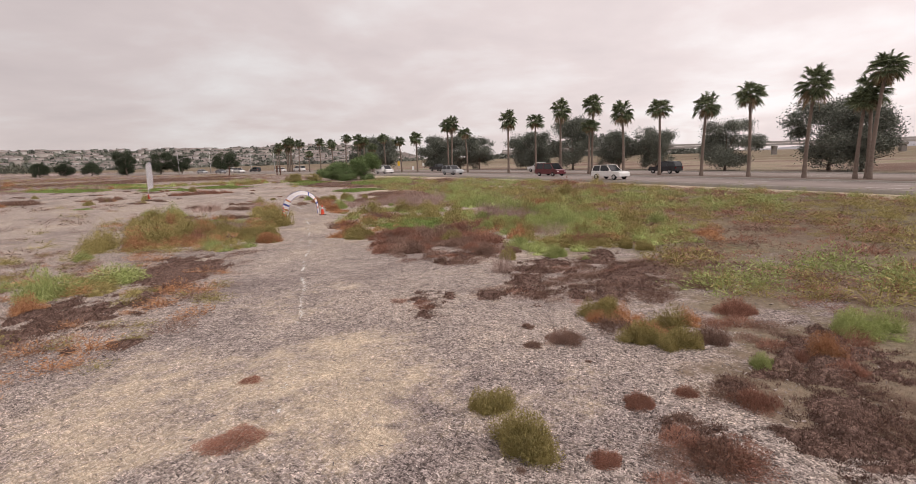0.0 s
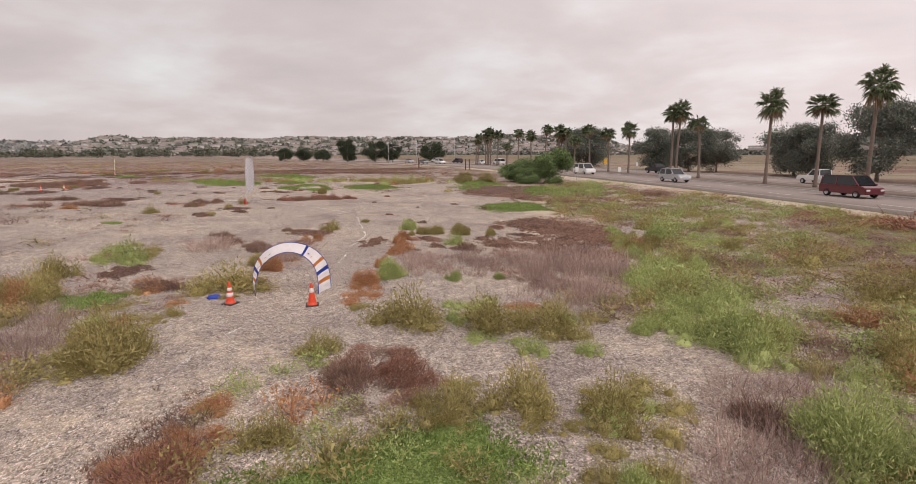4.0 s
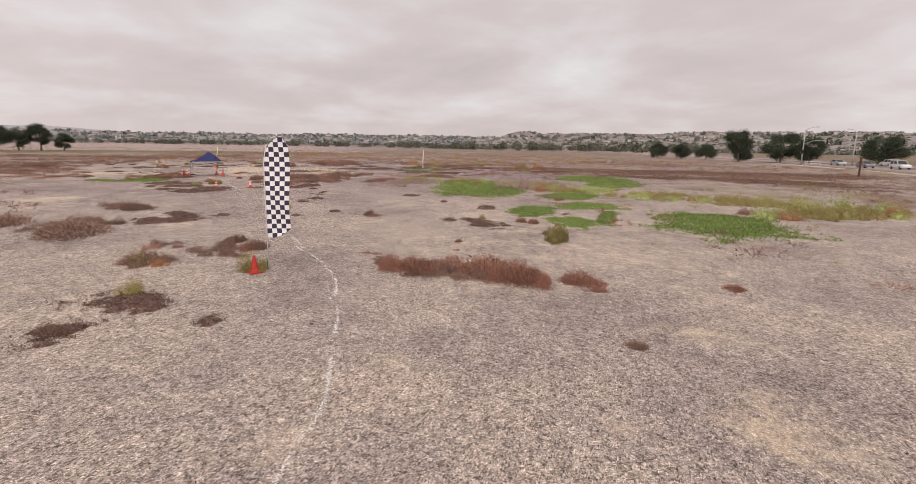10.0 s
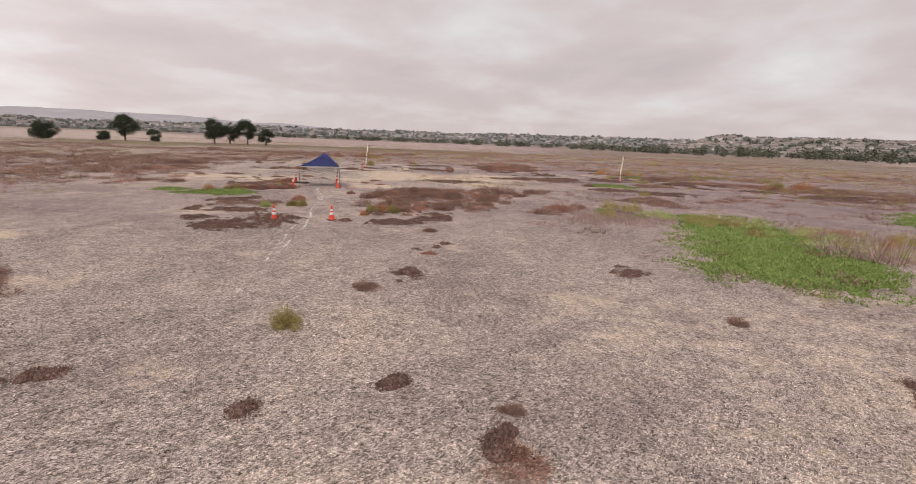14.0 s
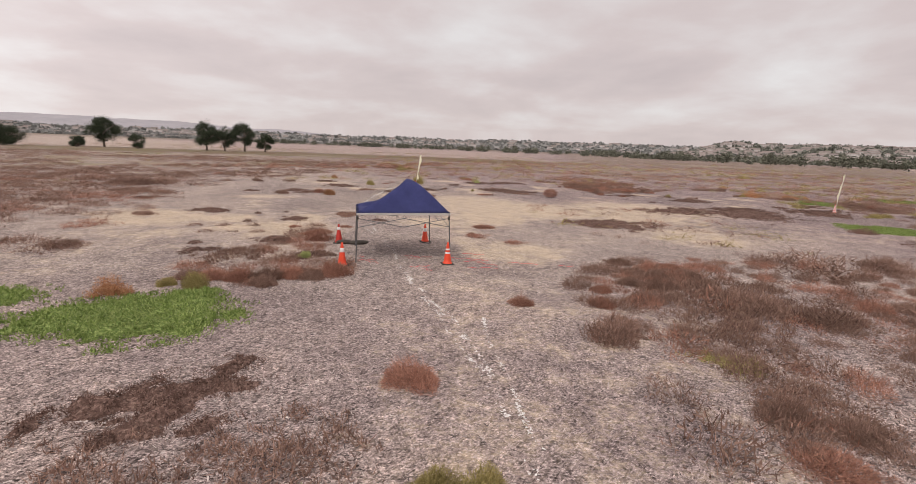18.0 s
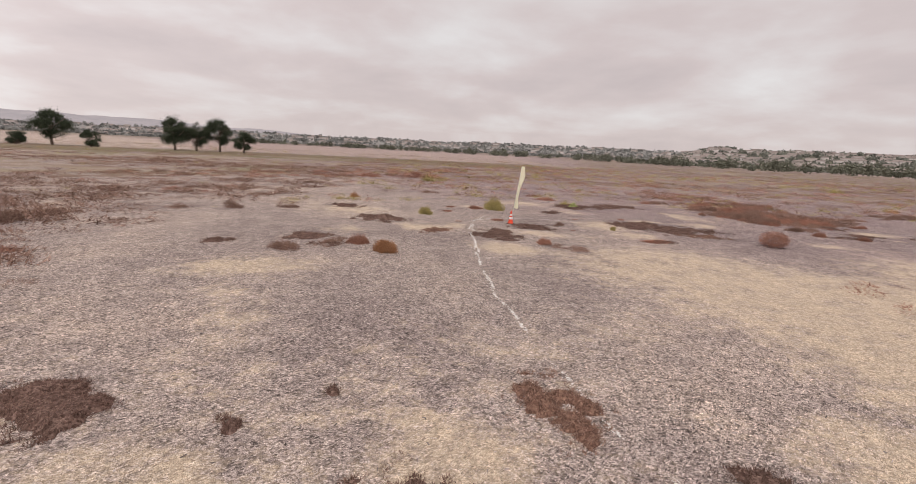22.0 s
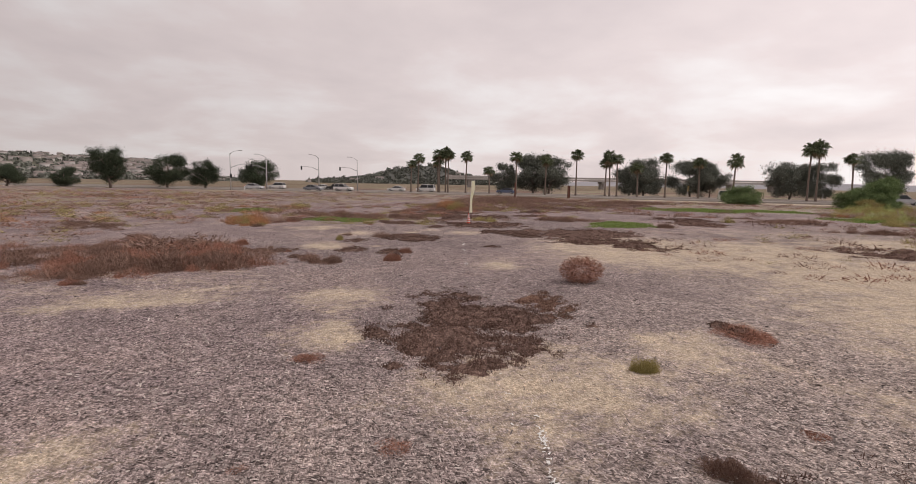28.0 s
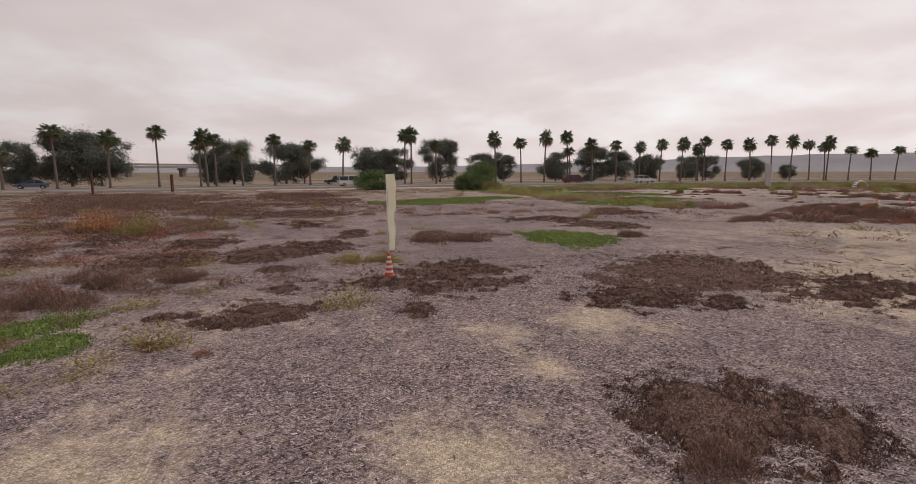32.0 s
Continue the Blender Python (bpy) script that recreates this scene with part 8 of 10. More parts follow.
thicket("brown:3 rust:1 ochre:1", 57, 0.40, 0.80, 0.60, 2, (-90.5, 124.3), (-83.9, 134.2), (-82.6, 123.8), (-88.5, 116.7), (-90.7, 120.4))

thicket("brown:3 rust:1", 61, 0.34, 0.66, 0.92, 0, (-4.5, 40.7), (-4.7, 42.7), (-4.5, 44.0), (-3.4, 45.0), (-1.5, 45.8), (-0.1, 44.8), (0.1, 43.2), (-0.5, 41.7), (-0.1, 40.8), (-0.9, 40.3), (-1.5, 41.1), (-2.5, 42.0), (-2.7, 40.2), (-4.1, 40.7))
thicket("brown:3 rust:1", 8, 0.29, 0.60, 0.69, 0, (-2.2, 39.1), (-2.2, 39.7), (-1.2, 39.9), (-0.1, 40.6), (0.6, 41.0), (0.4, 39.7))
thicket("green:3 olive:1", 2, 0.30, 0.50, 0.90, 0, (0.5, 40.6), (0.7, 41.4), (1.4, 41.7), (1.5, 41.0), (1.1, 40.5))
thicket("green:1", 7, 0.45, 0.80, 0.90, 0, (2.0, 45.5), (2.4, 47.1), (4.0, 47.9), (4.7, 46.8), (3.8, 45.3), (2.6, 44.9))
thicket("olive:2 green:1", 3, 0.35, 0.60, 0.80, 0, (0.2, 43.9), (0.4, 44.9), (1.7, 45.2), (1.6, 44.1))
thicket("ochre:2 olive:2", 2, 0.30, 0.50, 0.80, 0, (1.2, 42.0), (1.3, 42.6), (2.5, 42.7), (2.2, 41.9))
thicket("green:3 olive:1", 6, 0.40, 0.75, 0.90, 0, (2.7, 42.3), (3.3, 43.9), (4.6, 44.7), (5.1, 44.1), (5.5, 43.7), (5.0, 42.7), (3.5, 42.5))
thicket("rust:2 ochre:2", 6, 0.34, 0.66, 1.03, 0, (2.3, 41.1), (2.6, 41.8), (3.8, 42.3), (4.7, 42.2), (4.0, 41.0), (3.2, 41.1))
thicket("olive:3 green:1", 3, 0.30, 0.55, 0.90, 0, (1.1, 39.8), (1.3, 40.3), (2.3, 40.7), (3.2, 40.7), (3.9, 40.8), (3.7, 40.4))
thicket("olive:2 green:2", 5, 0.40, 0.75, 0.80, 1, (5.3, 46.5), (6.0, 48.0), (7.3, 47.3), (6.2, 45.1), (5.3, 45.4))
thicket("green:1", 14, 0.45, 0.85, 0.80, 1, (0.7, 52.4), (1.2, 55.3), (2.9, 53.2), (4.9, 50.2), (6.6, 49.8), (5.7, 48.2), (3.3, 50.0))
thicket("green:1", 15, 0.45, 0.80, 0.80, 1, (-2.4, 59.6), (-2.7, 62.9), (-0.1, 60.3), (0.8, 56.6), (-0.6, 55.7))
thicket("olive:3 ochre:1 brown:2 green:1", 78, 0.50, 1.00, 0.60, 1, (1.2, 57.9), (6.9, 68.2), (15.0, 62.0), (8.2, 48.9), (7.0, 50.4), (5.2, 51.4))
thicket("green:1 olive:2", 13, 0.35, 0.65, 0.80, 1, (-11.2, 42.0), (-12.5, 43.2), (-11.7, 44.9), (-10.4, 46.0), (-9.6, 44.8), (-9.8, 42.9), (-10.2, 42.2))
thicket("ochre:2 olive:3", 15, 0.40, 0.70, 0.75, 1, (-13.7, 42.6), (-16.9, 44.8), (-16.5, 46.3), (-13.3, 46.5), (-12.3, 45.7), (-12.9, 43.4))
thicket("brown:4 rust:1", 64, 0.29, 0.66, 0.46, 0, (-0.0, 34.9), (0.4, 36.5), (2.0, 37.8), (4.2, 37.9), (5.9, 39.1), (7.4, 38.6), (3.9, 33.5), (1.3, 33.3), (0.4, 33.8))
thicket("rust:1", 4, 0.23, 0.42, 0.57, 0, (-2.6, 33.8), (-2.6, 34.3), (-2.2, 34.1), (-1.6, 33.1), (-2.0, 33.0))
thicket("olive:2 green:3 ochre:1", 26, 0.40, 0.80, 0.75, 1, (1.1, 39.9), (2.3, 42.9), (5.9, 43.7), (9.4, 43.0), (8.7, 41.7), (6.0, 40.6), (3.7, 39.6), (2.2, 38.7))
thicket("brown:2 rust:3", 34, 0.30, 0.48, 1.35, 0, (-34.1, 78.6), (-34.9, 79.6), (-34.0, 81.6), (-32.1, 83.4), (-30.6, 82.4), (-31.6, 81.6), (-32.6, 79.9), (-33.9, 78.7))
thicket("rust:1", 4, 0.28, 0.40, 1.20, 0, (-30.6, 82.8), (-31.1, 83.7), (-30.5, 84.2), (-30.0, 83.6))
thicket("brown:3 rust:1", 20, 0.30, 0.50, 1.00, 1, (-43.8, 67.1), (-45.7, 67.3), (-46.9, 68.9), (-45.1, 70.1), (-43.4, 68.7))
thicket("brown:1", 11, 0.28, 0.45, 1.00, 1, (-50.7, 68.9), (-52.9, 69.0), (-52.5, 70.1), (-50.0, 70.5))
thicket("rust:1 brown:1", 7, 0.30, 0.50, 1.00, 1, (-45.7, 66.2), (-48.8, 65.2), (-47.8, 66.5), (-45.6, 67.0))
thicket("rust:1 brown:1", 6, 0.25, 0.42, 1.00, 1, (-39.4, 72.0), (-40.7, 72.1), (-40.2, 73.2), (-38.9, 73.2))
thicket("brown:2 rust:1", 9, 0.28, 0.45, 1.20, 1, (-37.7, 73.4), (-39.3, 73.5), (-38.3, 75.2), (-37.1, 75.1))
thicket("ochre:1 olive:1 brown:1", 5, 0.25, 0.42, 0.90, 1, (-36.8, 71.8), (-37.8, 71.7), (-37.3, 72.8), (-36.3, 72.9))
thicket("olive:2 green:1 ochre:1", 21, 0.50, 0.90, 0.90, 1, (-38.7, 99.7), (-39.7, 104.1), (-38.2, 107.4), (-36.8, 111.8), (-36.0, 106.9), (-37.1, 101.3))
thicket("rust:1", 18, 0.30, 0.50, 0.90, 1, (-118.1, 90.0), (-119.2, 93.2), (-117.5, 93.4), (-116.5, 90.2))
thicket("rust:1 brown:1", 9, 0.25, 0.42, 0.90, 1, (-121.3, 86.9), (-122.4, 89.0), (-121.3, 88.9), (-120.2, 86.8))
thicket("brown:2 rust:2", 6, 0.22, 0.40, 0.60, 0, (-100.1, 74.1), (-99.5, 74.4), (-99.1, 74.1), (-100.5, 72.8), (-100.9, 73.1))

# ---- shrubs, each where it stands ----
bush("olive", -109.02, 68.58, 0.42, 0.59, 0)
bush("brown", -106.29, 75.20, 0.24, 0.36, 0)
bush("rust", -110.34, 77.06, 0.13, 0.06, 0)
bush("brown", -107.64, 89.00, 0.26, 0.57, 0)
bush("brown", -107.12, 88.75, 0.37, 0.37, 0)
bush("rust", -108.90, 76.81, 0.24, 0.11, 0)
bush("ochre", -63.66, 77.29, 0.27, 0.24, 0)
bush("ochre", -98.43, 66.82, 0.46, 0.62, 0)
bush("rust", -81.69, 69.17, 0.64, 0.31, 0)
bush("brown", -0.35, 27.03, 0.09, 0.12, 0)
bush("rust", 0.60, 27.14, 0.20, 0.24, 0)
bush("rust", -104.75, 75.38, 0.19, 0.08, 0)
bush("rust", 1.79, 27.12, 0.54, 0.24, 0)
bush("rust", -105.25, 88.51, 0.36, 0.43, 0)
bush("olive", -0.23, 27.46, 0.44, 0.50, 0)
bush("rust", -99.83, 65.85, 0.44, 0.70, 0)
bush("rust", -72.87, 75.52, 0.30, 0.34, 0)
bush("rust", -106.45, 70.16, 0.23, 0.10, 0)
bush("grey", 0.01, 36.63, 0.31, 0.68, 0)
bush("olive", -20.28, 71.42, 0.45, 0.20, 0)
bush("rust", -55.80, 80.30, 0.35, 0.15, 0)
bush("rust", -72.93, 77.35, 0.35, 0.43, 0)
bush("grey", -4.52, 62.81, 0.78, 0.94, 0)
bush("grey", -3.54, 63.46, 0.77, 0.88, 0)
bush("rust", -110.52, 69.94, 0.37, 0.16, 0)
bush("rust", -108.13, 91.65, 0.14, 0.20, 0)
bush("rust", -3.84, 27.74, 0.39, 0.17, 0)
bush("green", -8.33, 59.94, 0.36, 0.38, 0)
bush("green", -7.05, 60.81, 0.29, 0.24, 0)
bush("grey", -5.92, 61.76, 0.58, 0.99, 0)
bush("olive", -64.83, 78.55, 0.40, 0.46, 0)
bush("olive", -73.86, 68.00, 0.40, 0.39, 0)
bush("green", 2.18, 46.59, 0.43, 0.81, 0)
bush("olive", 1.24, 46.20, 0.33, 0.37, 0)
bush("ochre", -10.78, 58.41, 0.55, 0.52, 0)
bush("ochre", -14.08, 65.61, 0.40, 0.42, 0)
bush("olive", -64.91, 77.51, 0.37, 0.54, 0)
bush("rust", 2.79, 28.38, 0.32, 0.37, 0)
bush("brown", -2.07, 45.13, 0.48, 1.07, 0)
bush("brown", -1.11, 45.60, 0.67, 0.51, 0)
bush("green", -0.26, 45.79, 0.48, 0.64, 0)
bush("olive", 0.57, 46.02, 0.39, 0.44, 0)
bush("rust", -0.86, 45.52, 0.39, 0.66, 0)
bush("rust", -64.85, 77.88, 0.38, 0.17, 0)
bush("brown", -4.53, 44.24, 0.42, 0.93, 0)
bush("brown", -3.97, 44.43, 0.45, 0.66, 0)
bush("brown", -3.28, 44.76, 0.60, 1.03, 0)
bush("brown", -2.98, 44.79, 0.45, 0.99, 0)
bush("brown", -2.29, 45.12, 0.60, 0.94, 0)
bush("rust", -4.25, 44.41, 0.57, 0.97, 0)
bush("olive", -10.83, 69.55, 0.43, 0.63, 0)
bush("rust", -21.78, 69.78, 0.33, 0.14, 0)
bush("rust", -36.08, 82.10, 0.21, 0.09, 0)
bush("brown", -73.37, 78.49, 0.37, 0.41, 0)
bush("olive", -74.04, 67.26, 0.23, 0.50, 0)
bush("olive", -0.58, 28.40, 0.33, 0.41, 0)
bush("rust", 1.36, 28.43, 0.24, 0.47, 0)
bush("green", 2.56, 47.12, 0.49, 0.95, 0)
bush("green", 2.70, 47.10, 0.37, 0.81, 0)
bush("rust", -5.21, 43.88, 0.18, 0.35, 0)
bush("rust", -3.78, 44.62, 0.50, 0.93, 0)
bush("ochre", -65.23, 78.00, 0.38, 0.41, 0)
bush("green", 2.67, 37.90, 0.19, 0.25, 0)
bush("green", 0.78, 46.44, 0.39, 0.73, 0)
bush("olive", -36.35, 86.51, 0.64, 0.86, 0)
bush("brown", -74.22, 69.42, 0.39, 0.45, 0)
bush("rust", 2.11, 28.68, 0.18, 0.39, 0)
bush("green", 2.03, 47.17, 0.51, 0.82, 0)
bush("rust", -1.61, 45.66, 0.44, 0.89, 0)
bush("rust", -1.38, 45.85, 0.63, 1.02, 0)
bush("rust", -65.16, 79.92, 0.16, 0.18, 0)
bush("rust", -112.84, 70.32, 0.38, 0.17, 0)
bush("green", 1.13, 46.84, 0.47, 0.88, 0)
bush("green", 1.92, 47.13, 0.40, 0.88, 0)
bush("green", -10.59, 59.41, 0.66, 0.96, 0)
bush("brown", -65.47, 79.04, 0.48, 0.50, 0)
bush("green", -66.05, 72.13, 0.44, 0.33, 0)
bush("olive", -105.08, 77.44, 0.21, 0.38, 0)
bush("grey", -5.63, 63.11, 0.69, 1.23, 0)
bush("rust", -36.43, 83.50, 0.13, 0.06, 0)
bush("rust", -74.60, 68.72, 0.41, 0.70, 0)
bush("green", 1.20, 47.04, 0.41, 0.86, 0)
bush("brown", -74.76, 67.46, 0.37, 0.37, 0)
bush("brown", -74.66, 69.38, 0.45, 0.69, 0)
bush("rust", -74.84, 68.11, 0.54, 0.43, 0)
bush("rust", -83.31, 68.03, 0.33, 0.15, 0)
bush("rust", 4.70, 29.23, 0.29, 0.64, 0)
bush("green", 0.54, 47.00, 0.43, 0.83, 0)
bush("ochre", -14.45, 66.58, 0.50, 0.49, 0)
bush("rust", -74.14, 77.75, 0.32, 0.33, 0)
bush("rust", -18.82, 75.95, 0.19, 0.08, 0)
bush("rust", -109.34, 79.72, 0.27, 0.12, 0)
bush("rust", -104.24, 89.98, 0.30, 0.31, 0)
bush("olive", -5.98, 44.69, 0.61, 1.09, 0)
bush("rust", -3.03, 45.70, 0.34, 0.75, 0)
bush("olive", -66.33, 73.84, 0.34, 0.51, 0)
bush("rust", -83.50, 70.05, 0.35, 0.15, 0)
bush("green", 0.55, 47.31, 0.43, 0.83, 0)
bush("olive", -6.31, 44.53, 0.35, 0.76, 0)
bush("green", -2.79, 65.50, 0.30, 0.65, 0)
bush("olive", -66.44, 73.34, 0.34, 0.52, 0)
bush("brown", -74.95, 70.53, 0.35, 0.66, 0)
bush("rust", -74.97, 69.98, 0.39, 0.65, 0)
bush("rust", -109.54, 94.93, 0.28, 0.41, 0)
bush("green", 3.56, 29.53, 0.24, 0.28, 0)
bush("green", 1.92, 38.80, 0.42, 0.47, 0)
bush("olive", -12.66, 69.30, 0.68, 0.72, 0)
bush("brown", -74.49, 79.38, 0.52, 0.56, 0)
bush("rust", -100.88, 72.92, 0.34, 0.59, 0)
bush("brown", -66.10, 81.20, 0.30, 0.67, 0)
bush("ochre", 4.75, 29.89, 0.36, 0.79, 0)
bush("brown", -1.47, 38.30, 0.25, 0.55, 0)
bush("olive", 0.27, 38.67, 0.36, 0.44, 0)
bush("olive", 4.95, 39.53, 0.35, 0.70, 0)
bush("rust", -20.09, 74.99, 0.26, 0.11, 0)
bush("rust", -37.39, 82.72, 0.17, 0.34, 0)
bush("rust", -112.37, 71.71, 0.45, 0.36, 0)
bush("rust", 4.30, 29.85, 0.23, 0.50, 0)
bush("rust", -4.19, 45.87, 0.46, 0.56, 0)
bush("rust", -1.06, 47.05, 0.40, 0.73, 0)
bush("rust", -0.37, 47.32, 0.45, 0.71, 0)
bush("brown", -66.29, 80.89, 0.32, 0.70, 0)
bush("brown", -74.75, 78.81, 0.37, 0.41, 0)
bush("rust", -75.40, 70.92, 0.48, 0.58, 0)
bush("rust", -102.14, 102.50, 0.22, 0.10, 0)
bush("rust", -4.39, 29.55, 0.22, 0.10, 0)
bush("brown", -1.91, 38.45, 0.25, 0.56, 0)
bush("rust", -66.75, 78.01, 0.56, 0.25, 0)
bush("rust", -107.43, 72.28, 0.42, 0.18, 0)
bush("brown", 1.00, 29.91, 0.07, 0.14, 0)
bush("olive", -6.29, 45.35, 0.38, 0.83, 0)
bush("rust", -15.00, 67.36, 0.28, 0.44, 0)
bush("brown", -38.49, 75.42, 0.45, 0.67, 0)
bush("rust", -102.06, 103.58, 0.32, 0.14, 0)
bush("grey", -7.11, 63.59, 0.62, 0.88, 0)
bush("olive", 4.48, 40.11, 0.39, 0.45, 0)
bush("green", 0.18, 48.06, 0.38, 0.66, 0)
bush("grey", 1.54, 48.70, 0.53, 0.92, 0)
bush("olive", -13.80, 69.11, 0.49, 0.76, 0)
bush("brown", -37.82, 87.00, 0.23, 0.41, 0)
bush("olive", 2.68, 30.54, 0.39, 0.55, 0)
bush("green", -3.27, 66.50, 0.49, 0.54, 0)
bush("olive", -14.36, 68.60, 0.47, 0.72, 0)
bush("ochre", -9.97, 44.38, 0.60, 0.63, 0)
bush("olive", -14.81, 68.04, 0.25, 0.55, 0)
bush("brown", -67.05, 80.23, 0.25, 0.55, 0)
bush("green", 5.85, 30.91, 0.45, 0.68, 0)
bush("brown", -67.20, 79.85, 0.30, 0.66, 0)
bush("olive", -112.06, 72.82, 0.66, 0.76, 0)
bush("brown", 3.35, 30.81, 0.36, 0.58, 0)
bush("olive", 2.14, 30.81, 0.36, 0.58, 0)
bush("brown", -0.42, 39.63, 0.51, 0.48, 0)
bush("rust", -21.04, 75.42, 0.36, 0.16, 0)
bush("brown", -75.66, 80.64, 0.45, 0.57, 0)
bush("brown", -75.64, 79.87, 0.46, 0.46, 0)
bush("rust", -84.38, 76.03, 0.51, 0.23, 0)
bush("rust", -102.12, 78.16, 0.56, 0.24, 0)
bush("brown", 0.17, 30.67, 0.17, 0.18, 0)
bush("grey", 0.68, 48.89, 0.56, 1.07, 0)
bush("brown", -12.91, 70.64, 0.28, 0.37, 0)
bush("ochre", -18.75, 64.28, 0.36, 0.32, 0)
bush("brown", -67.52, 78.75, 0.41, 0.36, 0)
bush("brown", 0.75, 30.91, 0.32, 0.41, 0)
bush("brown", 0.55, 39.92, 0.36, 0.36, 0)
bush("olive", -10.71, 44.34, 0.26, 0.57, 0)
bush("olive", 3.80, 50.12, 0.35, 0.78, 0)
bush("ochre", -11.91, 60.91, 0.39, 0.41, 0)
bush("brown", -75.82, 79.30, 0.36, 0.37, 0)
bush("ochre", -15.37, 58.70, 0.58, 0.57, 0)
bush("rust", -113.00, 72.92, 0.32, 0.45, 0)
bush("green", -0.37, 48.93, 0.48, 0.70, 0)
bush("brown", -68.00, 78.22, 0.43, 0.49, 0)
bush("green", -0.38, 49.03, 0.53, 0.56, 0)
bush("green", 3.09, 50.66, 0.77, 0.81, 0)
bush("green", 3.32, 50.70, 0.71, 0.93, 0)
bush("brown", -59.65, 80.34, 0.29, 0.30, 0)
bush("olive", 1.97, 40.98, 0.55, 0.37, 0)
bush("rust", 4.03, 41.32, 0.55, 0.61, 0)
bush("green", 0.09, 49.37, 0.44, 0.49, 0)
bush("grey", -0.13, 49.33, 0.55, 1.05, 0)
bush("ochre", -6.77, 46.64, 0.44, 0.37, 0)
bush("rust", -6.72, 46.68, 0.50, 0.59, 0)
bush("ochre", -18.72, 65.25, 0.28, 0.41, 0)
bush("rust", -11.78, 72.70, 0.50, 0.22, 0)
bush("brown", -39.94, 74.90, 0.41, 0.52, 0)
bush("rust", 3.14, 41.22, 0.50, 0.68, 0)
bush("olive", -3.60, 67.80, 0.56, 0.96, 0)
bush("rust", -68.04, 81.27, 0.21, 0.40, 0)
bush("rust", -68.93, 73.08, 0.44, 0.50, 0)
bush("green", -77.27, 69.72, 0.23, 0.23, 0)
bush("rust", -76.64, 79.96, 0.37, 0.47, 0)
bush("brown", 0.22, 31.68, 0.14, 0.18, 0)
bush("olive", -105.66, 94.71, 0.22, 0.35, 0)
bush("olive", -16.54, 59.05, 0.63, 0.57, 0)
bush("brown", -3.02, 40.53, 0.46, 0.77, 0)
bush("green", 0.88, 41.14, 0.41, 0.47, 0)
bush("olive", -11.18, 45.81, 0.87, 0.59, 0)
bush("olive", -10.54, 45.85, 0.58, 0.70, 0)
bush("rust", -6.94, 47.15, 0.49, 0.51, 0)
bush("rust", -76.82, 80.75, 0.35, 0.43, 0)
bush("rust", 4.61, 32.36, 0.41, 0.56, 0)
bush("rust", -0.95, 40.92, 0.41, 0.41, 0)
bush("brown", -12.14, 45.20, 0.35, 0.77, 0)
bush("olive", -11.46, 45.54, 0.59, 0.77, 0)
bush("olive", -2.75, 69.03, 0.58, 0.78, 0)
bush("olive", 1.88, 32.44, 0.48, 0.49, 0)
bush("olive", -1.77, 49.44, 0.31, 0.68, 0)
bush("brown", -77.36, 79.45, 0.42, 0.35, 0)
bush("brown", -100.62, 108.14, 0.48, 0.64, 0)
bush("olive", 5.72, 42.72, 0.49, 0.58, 0)
bush("green", -16.13, 70.03, 0.60, 1.05, 0)
bush("brown", -1.67, 41.43, 0.37, 0.45, 1)
bush("olive", 2.16, 51.77, 0.89, 0.88, 1)
bush("grey", -16.48, 60.12, 0.74, 0.80, 1)
bush("brown", -100.22, 107.55, 0.50, 0.52, 1)
bush("brown", -4.31, 40.98, 0.31, 0.37, 1)
bush("olive", -1.99, 50.00, 0.50, 0.43, 1)
bush("olive", 7.01, 43.28, 0.49, 0.73, 1)
bush("green", 2.13, 51.94, 0.88, 0.93, 1)
bush("rust", -40.49, 87.96, 0.36, 0.56, 1)
bush("brown", -77.76, 79.15, 0.13, 0.28, 1)
bush("rust", -100.20, 108.60, 0.57, 0.60, 1)
bush("rust", -0.35, 42.18, 0.77, 0.67, 1)
bush("rust", -7.27, 48.46, 0.77, 0.81, 1)
bush("green", -1.35, 50.65, 0.38, 0.58, 1)
bush("green", -1.32, 50.66, 0.39, 0.61, 1)
bush("brown", -10.35, 65.33, 0.59, 0.73, 1)
bush("rust", -41.03, 87.63, 0.36, 0.59, 1)
bush("olive", 3.65, 43.32, 0.60, 0.61, 1)
bush("olive", -11.27, 47.23, 0.69, 0.71, 1)
bush("ochre", -12.73, 63.74, 0.67, 0.61, 1)
bush("olive", 5.00, 43.77, 0.74, 0.54, 1)
bush("ochre", 1.00, 42.99, 0.54, 0.62, 1)
bush("rust", -11.54, 47.43, 0.81, 0.59, 1)
bush("brown", -23.51, 63.49, 0.41, 0.58, 1)
bush("brown", -70.84, 76.89, 0.71, 0.75, 1)
bush("brown", -103.51, 95.49, 0.44, 0.44, 1)
bush("green", -4.51, 70.00, 0.68, 0.69, 1)
bush("grey", -16.63, 61.48, 0.89, 0.87, 1)
bush("brown", -104.89, 96.80, 0.27, 0.28, 1)
bush("green", 1.16, 52.60, 0.76, 1.11, 1)
bush("rust", -13.98, 46.67, 0.76, 1.05, 1)
bush("rust", -113.72, 87.20, 0.24, 0.44, 1)
bush("green", 1.21, 52.79, 0.83, 1.11, 1)
bush("green", -2.84, 71.50, 0.89, 1.05, 1)
bush("brown", -113.45, 87.09, 0.17, 0.31, 1)
bush("olive", -20.14, 67.99, 0.66, 0.63, 1)
